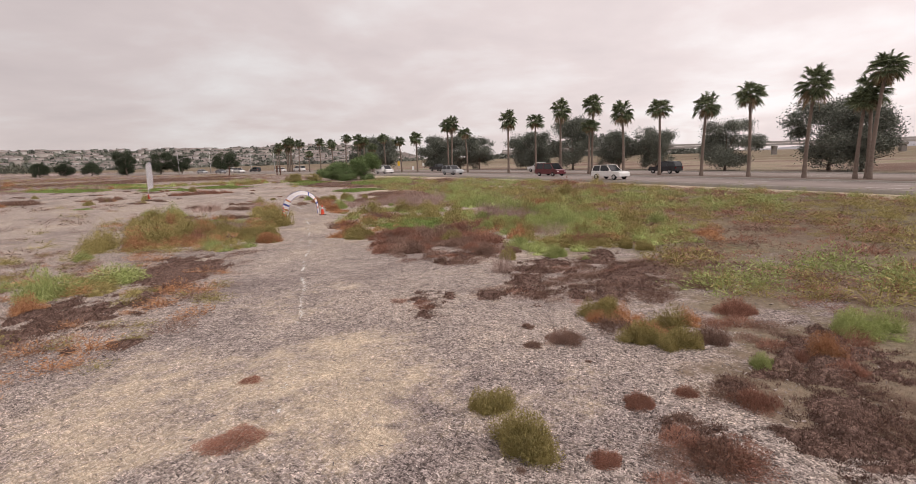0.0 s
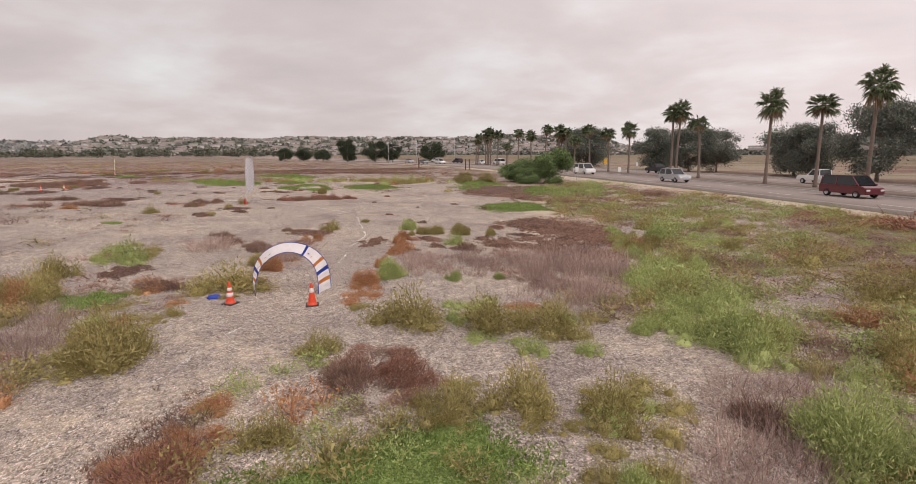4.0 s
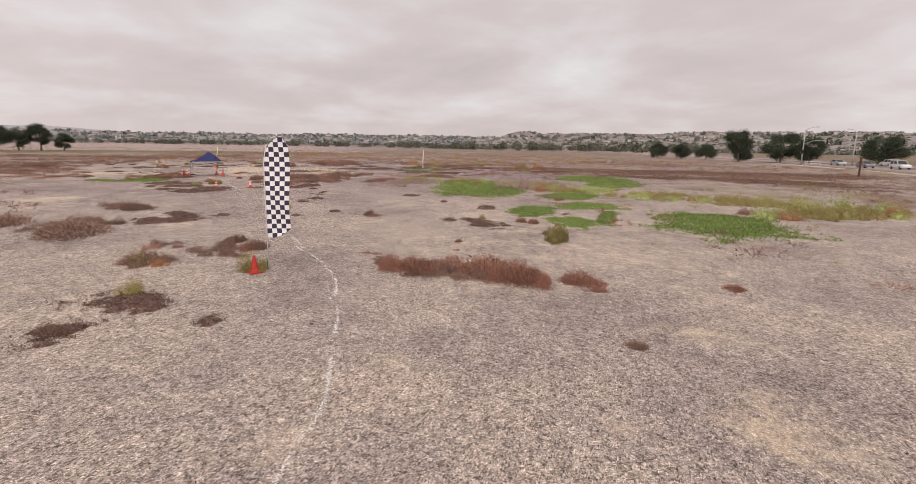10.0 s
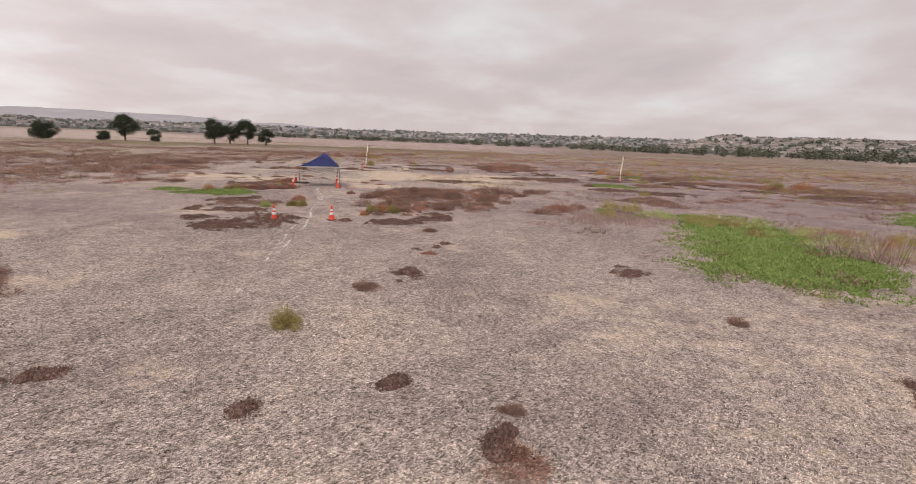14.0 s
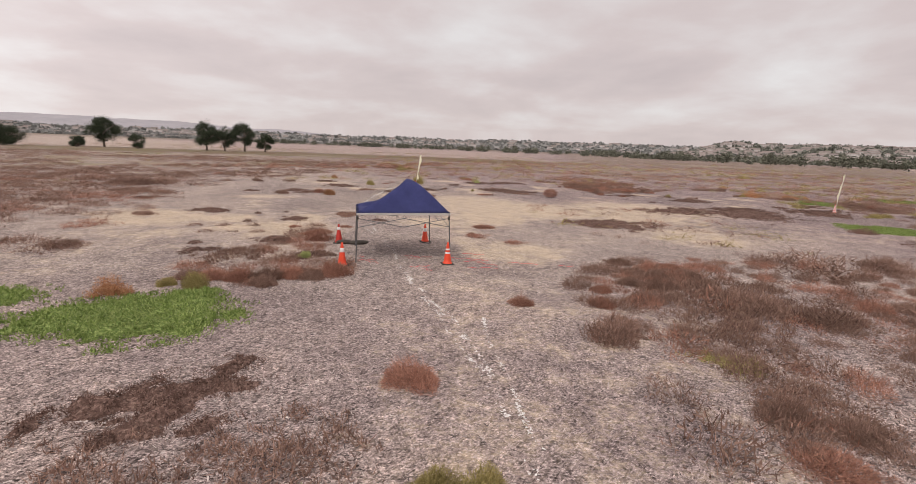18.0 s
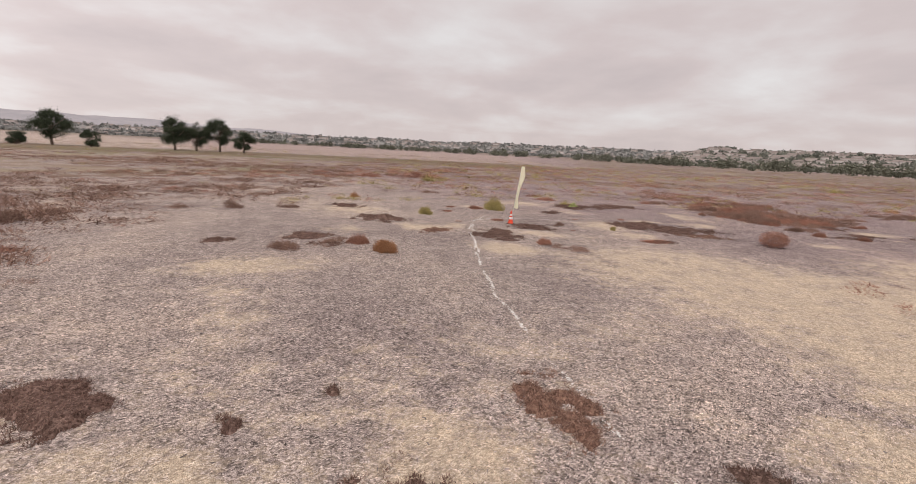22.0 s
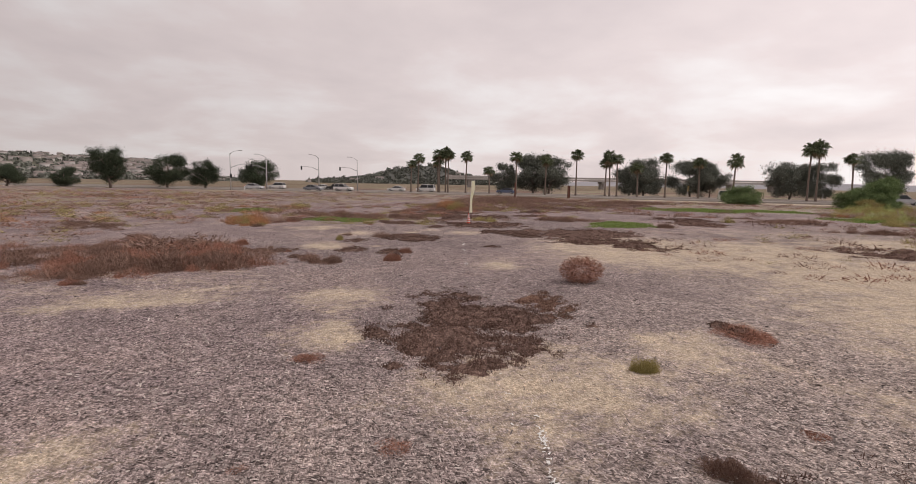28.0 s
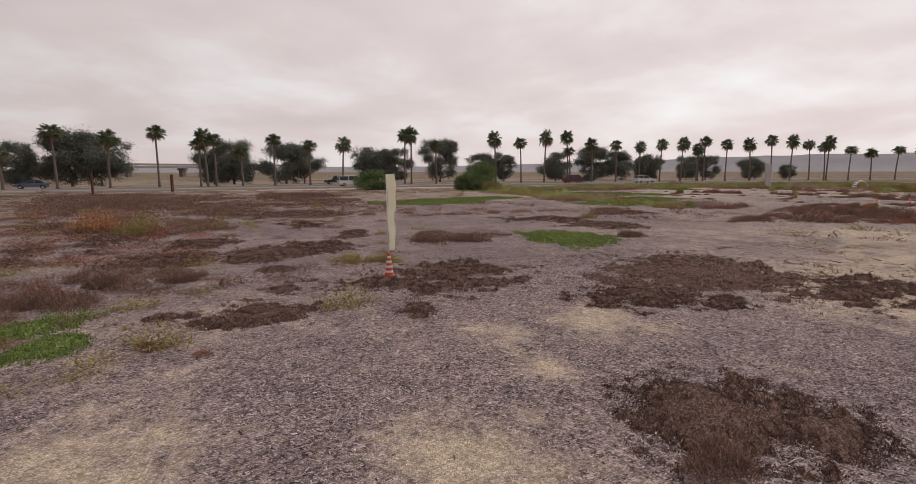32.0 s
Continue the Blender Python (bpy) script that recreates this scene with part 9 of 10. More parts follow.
bush("ochre", -14.26, 46.95, 0.87, 1.04, 1)
bush("olive", -6.46, 49.76, 0.46, 0.58, 1)
bush("brown", -98.83, 108.33, 0.49, 0.61, 1)
bush("ochre", -11.91, 34.02, 0.50, 0.54, 1)
bush("rust", -3.15, 42.94, 0.57, 0.88, 1)
bush("olive", -1.76, 43.27, 0.57, 0.51, 1)
bush("brown", -42.22, 84.39, 0.32, 0.38, 1)
bush("brown", -21.92, 66.34, 0.36, 0.40, 1)
bush("rust", -80.30, 69.59, 0.51, 0.65, 1)
bush("brown", -98.56, 108.61, 0.47, 0.48, 1)
bush("green", 4.16, 54.34, 0.36, 0.48, 1)
bush("olive", -42.36, 86.18, 0.22, 0.35, 1)
bush("brown", -97.88, 107.00, 0.51, 0.44, 1)
bush("brown", 0.20, 53.22, 0.52, 0.85, 1)
bush("olive", -1.86, 52.53, 0.74, 0.90, 1)
bush("rust", 3.22, 54.45, 0.67, 0.69, 1)
bush("brown", -2.12, 43.79, 0.60, 0.84, 1)
bush("rust", -114.05, 88.65, 0.41, 0.73, 1)
bush("rust", -112.76, 87.88, 0.17, 0.36, 1)
bush("olive", -13.79, 48.03, 0.79, 1.30, 1)
bush("brown", -18.83, 61.42, 0.68, 0.70, 1)
bush("green", -11.50, 66.59, 0.66, 0.61, 1)
bush("brown", -71.86, 81.95, 0.76, 0.85, 1)
bush("olive", -15.42, 47.62, 0.91, 1.16, 1)
bush("olive", -4.41, 51.72, 0.61, 0.62, 1)
bush("green", -12.49, 35.21, 0.84, 1.03, 1)
bush("olive", -3.34, 52.40, 0.77, 0.84, 1)
bush("ochre", -73.15, 66.52, 0.50, 0.50, 1)
bush("brown", -31.39, 68.51, 0.55, 0.39, 1)
bush("grey", -21.15, 60.62, 1.02, 0.87, 1)
bush("rust", -80.68, 76.75, 0.49, 0.22, 1)
bush("green", 7.84, 46.47, 0.72, 0.75, 1)
bush("olive", 4.64, 55.90, 0.56, 0.59, 1)
bush("brown", -108.49, 102.68, 0.34, 0.41, 1)
bush("green", 3.20, 45.67, 0.56, 0.92, 1)
bush("green", 5.49, 46.17, 0.64, 0.76, 1)
bush("olive", 6.49, 46.35, 0.72, 0.75, 1)
bush("brown", -17.95, 73.04, 0.32, 0.32, 1)
bush("brown", -6.68, 51.85, 0.65, 0.83, 1)
bush("brown", -72.90, 80.98, 0.73, 0.84, 1)
bush("brown", -111.67, 89.07, 0.85, 0.89, 1)
bush("olive", -31.67, 69.28, 0.47, 0.31, 1)
bush("rust", -72.71, 83.88, 0.45, 0.71, 1)
bush("brown", -72.68, 84.68, 0.37, 0.47, 1)
bush("brown", -113.16, 89.91, 0.82, 0.87, 1)
bush("green", 2.84, 55.90, 0.58, 0.45, 1)
bush("brown", -45.34, 70.18, 0.40, 0.68, 1)
bush("olive", -11.82, 50.44, 0.92, 1.10, 1)
bush("rust", -5.95, 52.64, 0.67, 0.68, 1)
bush("brown", -110.27, 88.87, 0.88, 1.00, 1)
bush("olive", -15.37, 49.08, 0.77, 1.04, 1)
bush("green", -5.28, 72.84, 0.59, 0.45, 1)
bush("rust", -44.58, 81.21, 0.48, 0.21, 1)
bush("olive", 2.95, 56.31, 0.68, 0.80, 1)
bush("ochre", -108.45, 104.13, 0.72, 0.81, 1)
bush("olive", -12.30, 50.38, 0.60, 0.72, 1)
bush("olive", 6.25, 57.73, 0.58, 0.99, 1)
bush("olive", 4.56, 57.26, 0.86, 0.97, 1)
bush("rust", -82.05, 75.45, 0.55, 0.24, 1)
bush("rust", -120.50, 78.27, 0.90, 0.42, 1)
bush("green", -11.92, 37.30, 1.30, 0.59, 1)
bush("olive", -12.28, 50.91, 0.96, 1.14, 1)
bush("olive", -3.65, 74.82, 0.87, 0.81, 1)
bush("brown", -31.34, 71.57, 0.39, 0.42, 1)
bush("green", 4.97, 47.44, 0.70, 0.74, 1)
bush("green", -115.65, 79.01, 0.38, 0.51, 1)
bush("brown", -21.62, 62.29, 0.58, 0.72, 1)
bush("olive", -94.08, 104.08, 0.63, 0.31, 1)
bush("olive", -93.80, 103.04, 0.63, 0.35, 1)
bush("olive", -8.21, 52.89, 0.54, 0.58, 1)
bush("olive", 3.14, 57.47, 0.72, 0.85, 1)
bush("brown", -45.73, 81.35, 0.20, 0.31, 1)
bush("olive", -65.42, 89.78, 0.63, 0.59, 1)
bush("brown", -74.34, 86.79, 0.55, 0.56, 1)
bush("green", 0.04, 57.00, 0.98, 1.03, 1)
bush("green", 0.10, 56.99, 0.93, 1.05, 1)
bush("grey", -107.41, 105.48, 0.70, 0.72, 1)
bush("brown", -26.74, 81.89, 0.24, 0.27, 1)
bush("olive", -35.77, 67.82, 0.61, 0.62, 1)
bush("olive", -3.92, 56.43, 0.98, 0.69, 1)
bush("green", -1.91, 57.06, 0.49, 0.86, 1)
bush("olive", -5.41, 55.96, 0.99, 0.90, 1)
bush("ochre", -116.79, 64.13, 0.39, 0.46, 1)
bush("olive", -7.40, 55.32, 1.09, 1.00, 1)
bush("brown", -85.86, 60.77, 0.55, 0.36, 1)
bush("olive", -33.62, 72.56, 0.40, 0.43, 1)
bush("brown", -106.11, 106.12, 0.66, 0.58, 1)
bush("tumble", -101.67, 83.23, 0.77, 0.93, 1)
bush("brown", -78.19, 62.20, 0.65, 0.50, 1)
bush("olive", -49.04, 77.42, 0.40, 0.50, 1)
bush("ochre", -18.98, 52.20, 0.75, 0.92, 1)
bush("olive", 5.64, 51.69, 0.88, 0.71, 1)
bush("olive", -19.04, 52.78, 0.99, 1.09, 1)
bush("brown", -50.50, 70.23, 0.86, 0.72, 1)
bush("rust", -48.42, 94.71, 0.33, 0.46, 1)
bush("olive", -20.66, 52.16, 0.94, 0.83, 1)
bush("rust", -96.93, 56.32, 0.33, 0.31, 1)
bush("green", -16.09, 41.27, 0.51, 0.40, 1)
bush("brown", -49.49, 86.99, 0.26, 0.30, 1)
bush("olive", 4.37, 62.87, 1.14, 0.85, 1)
bush("brown", -88.75, 101.52, 0.80, 0.53, 1)
bush("brown", -88.99, 103.12, 0.81, 0.53, 1)
bush("olive", -14.40, 55.97, 1.39, 0.94, 1)
bush("olive", -35.24, 75.32, 0.49, 0.76, 1)
bush("brown", -37.37, 72.45, 0.72, 0.80, 1)
bush("green", -1.46, 61.03, 0.82, 0.77, 1)
bush("rust", -31.52, 82.14, 0.76, 0.89, 1)
bush("brown", -16.65, 55.17, 0.83, 0.77, 1)
bush("rust", -30.94, 83.66, 0.63, 0.67, 1)
bush("olive", 6.86, 65.11, 1.21, 1.15, 1)
bush("rust", -33.58, 79.83, 0.72, 0.80, 1)
bush("rust", -32.62, 81.65, 0.97, 1.00, 1)
bush("brown", -33.21, 80.44, 0.49, 0.82, 1)
bush("rust", -28.91, 87.25, 0.34, 0.36, 1)
bush("brown", -51.72, 78.69, 0.37, 0.39, 1)
bush("brown", -98.66, 63.51, 0.61, 0.45, 1)
bush("ochre", -15.29, 43.51, 0.80, 0.83, 1)
bush("olive", -17.07, 43.69, 1.00, 1.13, 1)
bush("olive", -21.42, 54.53, 0.81, 0.95, 1)
bush("brown", -34.79, 79.16, 0.38, 0.55, 1)
bush("ochre", -42.99, 66.39, 0.69, 0.40, 1)
bush("brown", -102.32, 108.95, 1.01, 0.72, 1)
bush("olive", -90.27, 116.21, 1.14, 0.97, 1)
bush("rust", -90.12, 115.75, 1.14, 0.85, 1)
bush("brown", -43.20, 69.03, 1.71, 0.77, 1)
bush("brown", -89.85, 119.25, 1.58, 0.87, 1)
bush("ochre", -89.91, 118.98, 1.31, 1.01, 1)
bush("brown", -85.92, 95.30, 0.58, 0.59, 1)
bush("brown", -101.64, 51.13, 0.93, 1.02, 1)
bush("rust", -120.50, 86.47, 0.49, 0.43, 1)
bush("brown", -103.68, 111.56, 0.93, 0.63, 1)
bush("olive", -15.92, 45.51, 1.46, 1.13, 1)
bush("brown", -102.06, 52.30, 1.08, 0.98, 1)
bush("olive", 2.87, 67.03, 1.24, 1.04, 2)
bush("brown", -89.61, 122.39, 1.24, 0.80, 2)
bush("brown", -0.06, 66.04, 1.12, 0.77, 2)
bush("green", -21.95, 57.53, 1.05, 1.07, 2)
bush("brown", -46.22, 66.36, 0.89, 0.81, 2)
bush("ochre", -54.17, 97.01, 0.71, 0.81, 2)
bush("brown", -16.25, 91.88, 1.13, 0.51, 2)
bush("brown", -123.26, 69.52, 0.80, 0.36, 2)
bush("brown", -116.96, 89.47, 0.95, 0.69, 2)
bush("brown", -104.28, 52.73, 1.32, 0.89, 2)
bush("grey", -56.04, 96.50, 1.05, 1.15, 2)
bush("brown", -77.11, 85.64, 1.59, 0.86, 2)
bush("grey", -56.68, 95.25, 1.07, 0.86, 2)
bush("olive", -117.19, 78.92, 0.46, 0.47, 2)
bush("brown", -77.37, 88.11, 0.78, 0.54, 2)
bush("brown", -77.37, 88.11, 0.78, 0.54, 2)
bush("olive", -78.10, 97.14, 0.66, 0.50, 2)
bush("brown", -107.88, 56.40, 0.60, 0.45, 2)
bush("olive", -60.29, 94.46, 0.70, 0.77, 2)
bush("rust", -123.29, 78.20, 0.79, 0.46, 2)
bush("brown", -109.48, 61.37, 0.63, 0.44, 2)
bush("brown", -112.33, 93.77, 2.00, 0.90, 2)
bush("brown", -110.32, 58.19, 0.43, 0.50, 2)
bush("olive", -103.12, 123.98, 1.30, 0.71, 2)
bush("brown", -128.05, 96.10, 0.72, 0.55, 2)
bush("rust", 9.53, 80.70, 2.49, 1.26, 2)
bush("brown", -122.17, 96.87, 0.48, 0.52, 2)
bush("olive", 13.08, 81.25, 0.96, 1.12, 2)
bush("olive", -26.45, 95.59, 0.70, 0.56, 2)
bush("brown", -65.92, 86.60, 1.00, 0.63, 2)
bush("rust", -142.26, 63.44, 1.61, 1.06, 2)
bush("rust", -119.26, 90.56, 1.01, 0.86, 2)
bush("olive", -138.89, 70.34, 1.59, 0.90, 2)
bush("rust", -39.70, 101.68, 0.64, 0.74, 2)
bush("green", -39.63, 106.07, 1.34, 1.07, 2)
bush("brown", -108.65, 58.77, 0.56, 0.52, 2)
bush("green", -38.96, 108.77, 1.37, 1.18, 2)
bush("rust", -144.48, 69.61, 3.20, 1.30, 2)
bush("green", -37.74, 111.06, 1.04, 0.88, 2)
bush("brown", -5.02, 98.62, 1.59, 1.09, 2)
bush("olive", -152.19, 131.21, 1.40, 0.94, 2)
# ---- patches of ground cover ----
mat("brown", -63.77, 71.47, 0.63, 0.20, 115, 0)
mat("brown", -81.49, 65.24, 0.30, 0.16, 125, 0)
mat("brown", -99.77, 64.86, 0.54, 0.95, 69, 0)
mat("brown", -64.09, 72.14, 0.79, 0.57, 107, 0)
mat("brown", -81.66, 66.18, 0.37, 0.15, 118, 0)
mat("dark", -108.03, 90.38, 0.37, 0.27, 162, 0)
mat("brown", -63.80, 78.09, 0.32, 0.39, 52, 0)
mat("brown", -100.75, 64.08, 0.55, 0.54, 79, 0)
mat("brown", -81.78, 67.10, 0.32, 0.15, 110, 0)
mat("dark", 3.10, 27.41, 0.59, 0.43, 147, 0)
mat("dark", -102.61, 70.41, 0.55, 0.52, 149, 0)
mat("dark", 3.59, 27.52, 0.63, 1.04, 144, 0)
mat("dark", -102.42, 94.97, 1.50, 1.35, 76, 0)
mat("brown", -64.07, 79.40, 0.23, 0.42, 46, 0)
mat("dark", 1.77, 27.66, 0.69, 0.61, 157, 0)
mat("brown", -65.03, 69.25, 0.31, 0.32, 124, 0)
mat("ice", -73.28, 68.25, 0.76, 0.68, 123, 0)
mat("dark", -109.00, 92.24, 1.15, 0.51, 173, 0)
mat("dark", 3.96, 28.18, 0.81, 1.09, 145, 0)
mat("brown", -82.91, 64.31, 0.45, 0.14, 125, 0)
mat("dark", -102.51, 71.38, 0.64, 0.91, 152, 0)
mat("dark", -56.50, 79.91, 0.23, 0.26, 69, 0)
mat("brown", -65.72, 69.41, 0.27, 0.29, 122, 0)
mat("brown", -83.02, 65.32, 0.38, 0.19, 119, 0)
mat("dark", 1.37, 37.66, 0.79, 1.08, 168, 0)
mat("dark", -56.77, 80.59, 0.16, 0.19, 64, 0)
mat("brown", -83.20, 66.33, 0.44, 0.18, 111, 0)
mat("dark", -82.54, 75.22, 0.24, 0.25, 48, 0)
mat("dark", -108.60, 93.12, 0.16, 0.25, 171, 0)
mat("dark", 2.83, 28.93, 0.37, 0.42, 154, 0)
mat("dark", -108.22, 79.02, 0.28, 0.25, 163, 0)
mat("dark", 3.29, 38.36, 1.04, 1.63, 157, 0)
mat("dark", -13.54, 67.38, 0.63, 0.99, 53, 0)
mat("dark", -57.36, 80.89, 0.33, 0.36, 64, 0)
mat("brown", -66.53, 69.99, 0.65, 0.97, 116, 0)
mat("dark", -105.90, 91.57, 0.65, 0.81, 150, 0)
mat("rust", -15.54, 65.55, 0.88, 0.97, 71, 0)
mat("dark", -1.69, 38.13, 0.32, 0.20, 10, 0)
mat("dark", 4.83, 29.73, 1.22, 1.87, 146, 0)
mat("brown", -84.32, 65.87, 0.30, 0.29, 111, 0)
mat("dark", -106.10, 79.09, 0.6, 0.85, 148, 0)
mat("ice", -102.69, 105.06, 0.69, 0.90, 143, 0)
mat("brown", -67.11, 71.56, 1.23, 0.85, 105, 0)
mat("brown", -18.67, 63.43, 0.64, 0.87, 87, 0)
mat("dark", -107.00, 80.31, 0.4, 0.5, 157, 0)
mat("dark", -104.62, 73.53, 0.39, 1.13, 170, 0)
mat("dark", -1.20, 39.47, 0.52, 0.86, 6, 0)
mat("brown", -75.66, 80.09, 1.20, 1.92, 50, 0)
mat("grey", -8.72, 63.20, 1.49, 2.34, 33, 0)
mat("grey", -10.77, 61.83, 1.18, 2.47, 47, 0)
mat("dark", -85.59, 67.62, 0.64, 0.94, 99, 0)
mat("dark", -60.16, 71.98, 1.12, 1.38, 117, 0)
mat("dark", -8.56, 31.04, 0.17, 0.35, 39, 0)
mat("dark", -10.20, 74.66, 1.78, 3.29, 13, 0)
mat("brown", -68.12, 78.72, 0.78, 0.90, 64, 0)
mat("brown", -77.40, 67.62, 1.37, 1.01, 115, 0)
mat("dark", -7.71, 31.45, 0.40, 0.51, 34, 0)
mat("dark", -85.97, 71.20, 0.60, 0.56, 79, 0)
mat("dark", -100.03, 102.89, 1.21, 0.88, 125, 0)
mat("dark", -99.22, 100.02, 0.40, 0.37, 110, 0)
mat("grey", 3.04, 51.00, 1.76, 2.28, 166, 0)
mat("dark", -105.08, 94.45, 0.59, 0.83, 153, 0)
mat("dark", -77.91, 66.31, 0.65, 0.62, 119, 0)
mat("dark", -77.67, 69.74, 0.77, 0.89, 104, 0)
mat("dark", -5.52, 66.98, 2.45, 2.54, 10, 0)
mat("rust", -103.30, 68.86, 0.72, 1.05, 56, 0)
mat("dark", -100.19, 90.78, 0.55, 0.40, 122, 0)
mat("dark", -87.27, 65.33, 0.31, 0.31, 109, 0)
mat("ice", -3.96, 49.00, 2.39, 2.56, 21, 0)
mat("grey", 1.02, 51.00, 1.90, 2.77, 176, 0)
mat("ice", -4.00, 49.04, 2.43, 2.41, 21, 0)
mat("ice", -40.10, 90.09, 1.45, 1.99, 53, 0)
mat("dark", -87.70, 62.79, 1.14, 1.13, 118, 0)
mat("rust", -104.08, 81.48, 0.79, 1.20, 146, 0)
mat("dark", -96.55, 93.94, 0.63, 0.75, 78, 0)
mat("dark", -61.38, 78.74, 0.96, 0.63, 83, 0)
mat("olive", -69.72, 78.33, 0.68, 0.74, 68, 0)
mat("dark", -61.83, 73.77, 1.43, 1.61, 106, 0)
mat("dark", -96.71, 95.69, 1.10, 1.31, 86, 0)
mat("dark", -106.41, 66.74, 1.05, 1.14, 72, 0)
mat("rust", -87.72, 69.49, 0.79, 1.10, 89, 0)
mat("brown", -20.26, 66.44, 1.00, 1.37, 74, 0)
mat("brown", -41.02, 85.56, 0.93, 1.06, 73, 0)
mat("dark", -61.95, 76.66, 0.47, 0.55, 93, 0)
mat("dark", -79.22, 65.75, 0.25, 0.41, 119, 0)
mat("dark", -95.06, 90.82, 0.93, 1.95, 68, 0)
mat("dark", -1.93, 33.38, 0.54, 1.33, 5, 0)
mat("dark", -88.23, 66.42, 0.17, 0.24, 102, 1)
mat("ice", -40.87, 92.69, 0.60, 3.18, 47, 1)
mat("dark", -21.61, 80.54, 0.21, 0.32, 36, 1)
mat("dark", -10.39, 33.51, 1.74, 2.12, 38, 1)
mat("dark", -98.06, 103.85, 0.59, 0.52, 124, 1)
mat("dark", -1.42, 34.12, 0.21, 0.51, 3, 1)
mat("dark", -0.49, 34.24, 0.50, 0.55, 178, 1)
mat("ice", -71.81, 67.63, 2.44, 1.68, 115, 1)
mat("dark", -111.85, 76.28, 0.64, 0.83, 24, 1)
mat("brown", -8.04, 49.19, 0.79, 1.71, 37, 1)
mat("dark", -80.08, 68.14, 1.08, 0.87, 108, 1)
mat("dark", -20.20, 84.18, 0.51, 0.47, 24, 1)
mat("dark", -42.33, 85.34, 0.48, 0.55, 75, 1)
mat("grey", 1.06, 53.16, 1.92, 2.50, 176, 1)
mat("dark", -5.20, 70.28, 0.74, 2.09, 6, 1)
mat("dark", -62.98, 80.37, 0.89, 1.20, 77, 1)
mat("ice", -72.66, 64.29, 1.13, 1.08, 124, 1)
mat("grey", 2.68, 44.44, 0.91, 1.61, 169, 1)
mat("dark", -102.00, 78.24, 0.42, 0.71, 163, 1)
mat("dark", -16.88, 72.91, 0.42, 0.57, 43, 1)
mat("dark", -42.48, 91.19, 0.31, 0.50, 54, 1)
mat("dark", -95.83, 100.97, 2.63, 2.13, 109, 1)
mat("dark", 2.79, 35.43, 1.64, 2.27, 165, 1)
mat("dark", -93.98, 89.03, 1.79, 1.58, 105, 1)
mat("dark", -93.90, 94.30, 3.50, 3.12, 82, 1)
mat("dark", 0.72, 35.55, 0.78, 2.26, 174, 1)
mat("dark", -111.64, 64.19, 0.98, 1.04, 85, 1)
mat("brown", -72.84, 80.18, 1.65, 3.37, 67, 1)
mat("dark", -10.97, 68.46, 0.46, 0.63, 29, 1)
mat("ice", -44.20, 90.20, 1.42, 2.47, 61, 1)
mat("dark", -116.03, 78.47, 0.70, 1.29, 34, 1)
mat("dark", -45.73, 72.19, 1.66, 0.89, 120, 1)
mat("grey", -64.82, 89.71, 2.55, 3.63, 50, 1)
mat("dark", -92.88, 57.00, 0.63, 0.66, 126, 1)
mat("dark", -45.94, 77.70, 0.27, 0.42, 104, 1)
mat("ice", -44.87, 94.50, 2.45, 2.29, 51, 1)
mat("dark", -96.85, 114.03, 0.55, 1.36, 145, 1)
mat("dark", -95.52, 110.19, 1.62, 1.63, 135, 1)
mat("dark", -10.43, 37.86, 1.87, 4.04, 30, 1)
mat("dark", -46.81, 74.31, 0.52, 0.54, 113, 1)
mat("rust", -45.85, 88.20, 0.71, 0.83, 69, 1)
mat("ice", -65.83, 91.39, 0.66, 1.01, 49, 1)
mat("grey", -15.34, 50.80, 1.14, 3.03, 51, 1)
mat("dark", -46.64, 79.73, 0.43, 0.42, 97, 1)
mat("dark", -47.47, 72.62, 0.63, 0.94, 117, 1)
mat("dark", -93.88, 107.14, 1.16, 1.25, 125, 1)
mat("dark", -115.53, 80.84, 1.04, 1.40, 29, 1)
mat("dark", -33.30, 72.38, 1.35, 0.65, 82, 1)
mat("dark", -95.34, 115.81, 0.91, 1.13, 145, 1)
mat("brown", -78.14, 60.00, 0.93, 0.92, 125, 1)
mat("ice", -67.84, 90.34, 0.84, 0.93, 54, 1)
mat("dark", -92.22, 106.97, 2.22, 1.62, 122, 1)
mat("ice", -14.38, 83.88, 3.16, 3.88, 18, 1)
mat("ice", -33.03, 63.58, 0.49, 1.04, 88, 1)
mat("dark", -16.59, 82.17, 0.44, 1.64, 25, 1)
mat("brown", -96.93, 54.41, 1.11, 1.76, 125, 1)
mat("ice", -17.36, 53.38, 0.96, 1.17, 49, 1)
mat("dark", -92.03, 111.28, 1.13, 1.29, 131, 1)
mat("dark", -86.81, 82.60, 2.13, 2.40, 63, 1)
mat("dark", -3.42, 42.19, 1.39, 2.16, 7, 1)
mat("dark", -92.52, 115.81, 1.23, 3.19, 139, 1)
mat("dark", -11.82, 89.69, 1.52, 3.81, 9, 1)
mat("ice", -103.22, 107.13, 2.73, 1.55, 163, 1)
mat("dark", -32.12, 68.93, 0.87, 1.24, 76, 1)
mat("ice", -50.77, 97.45, 2.37, 2.87, 54, 1)
mat("brown", -87.42, 102.47, 2.00, 1.42, 105, 1)
mat("dark", -88.16, 107.03, 1.02, 1.63, 117, 1)
mat("dark", -53.14, 79.58, 0.69, 0.97, 95, 1)
mat("dark", -20.30, 56.06, 0.99, 1.60, 49, 1)
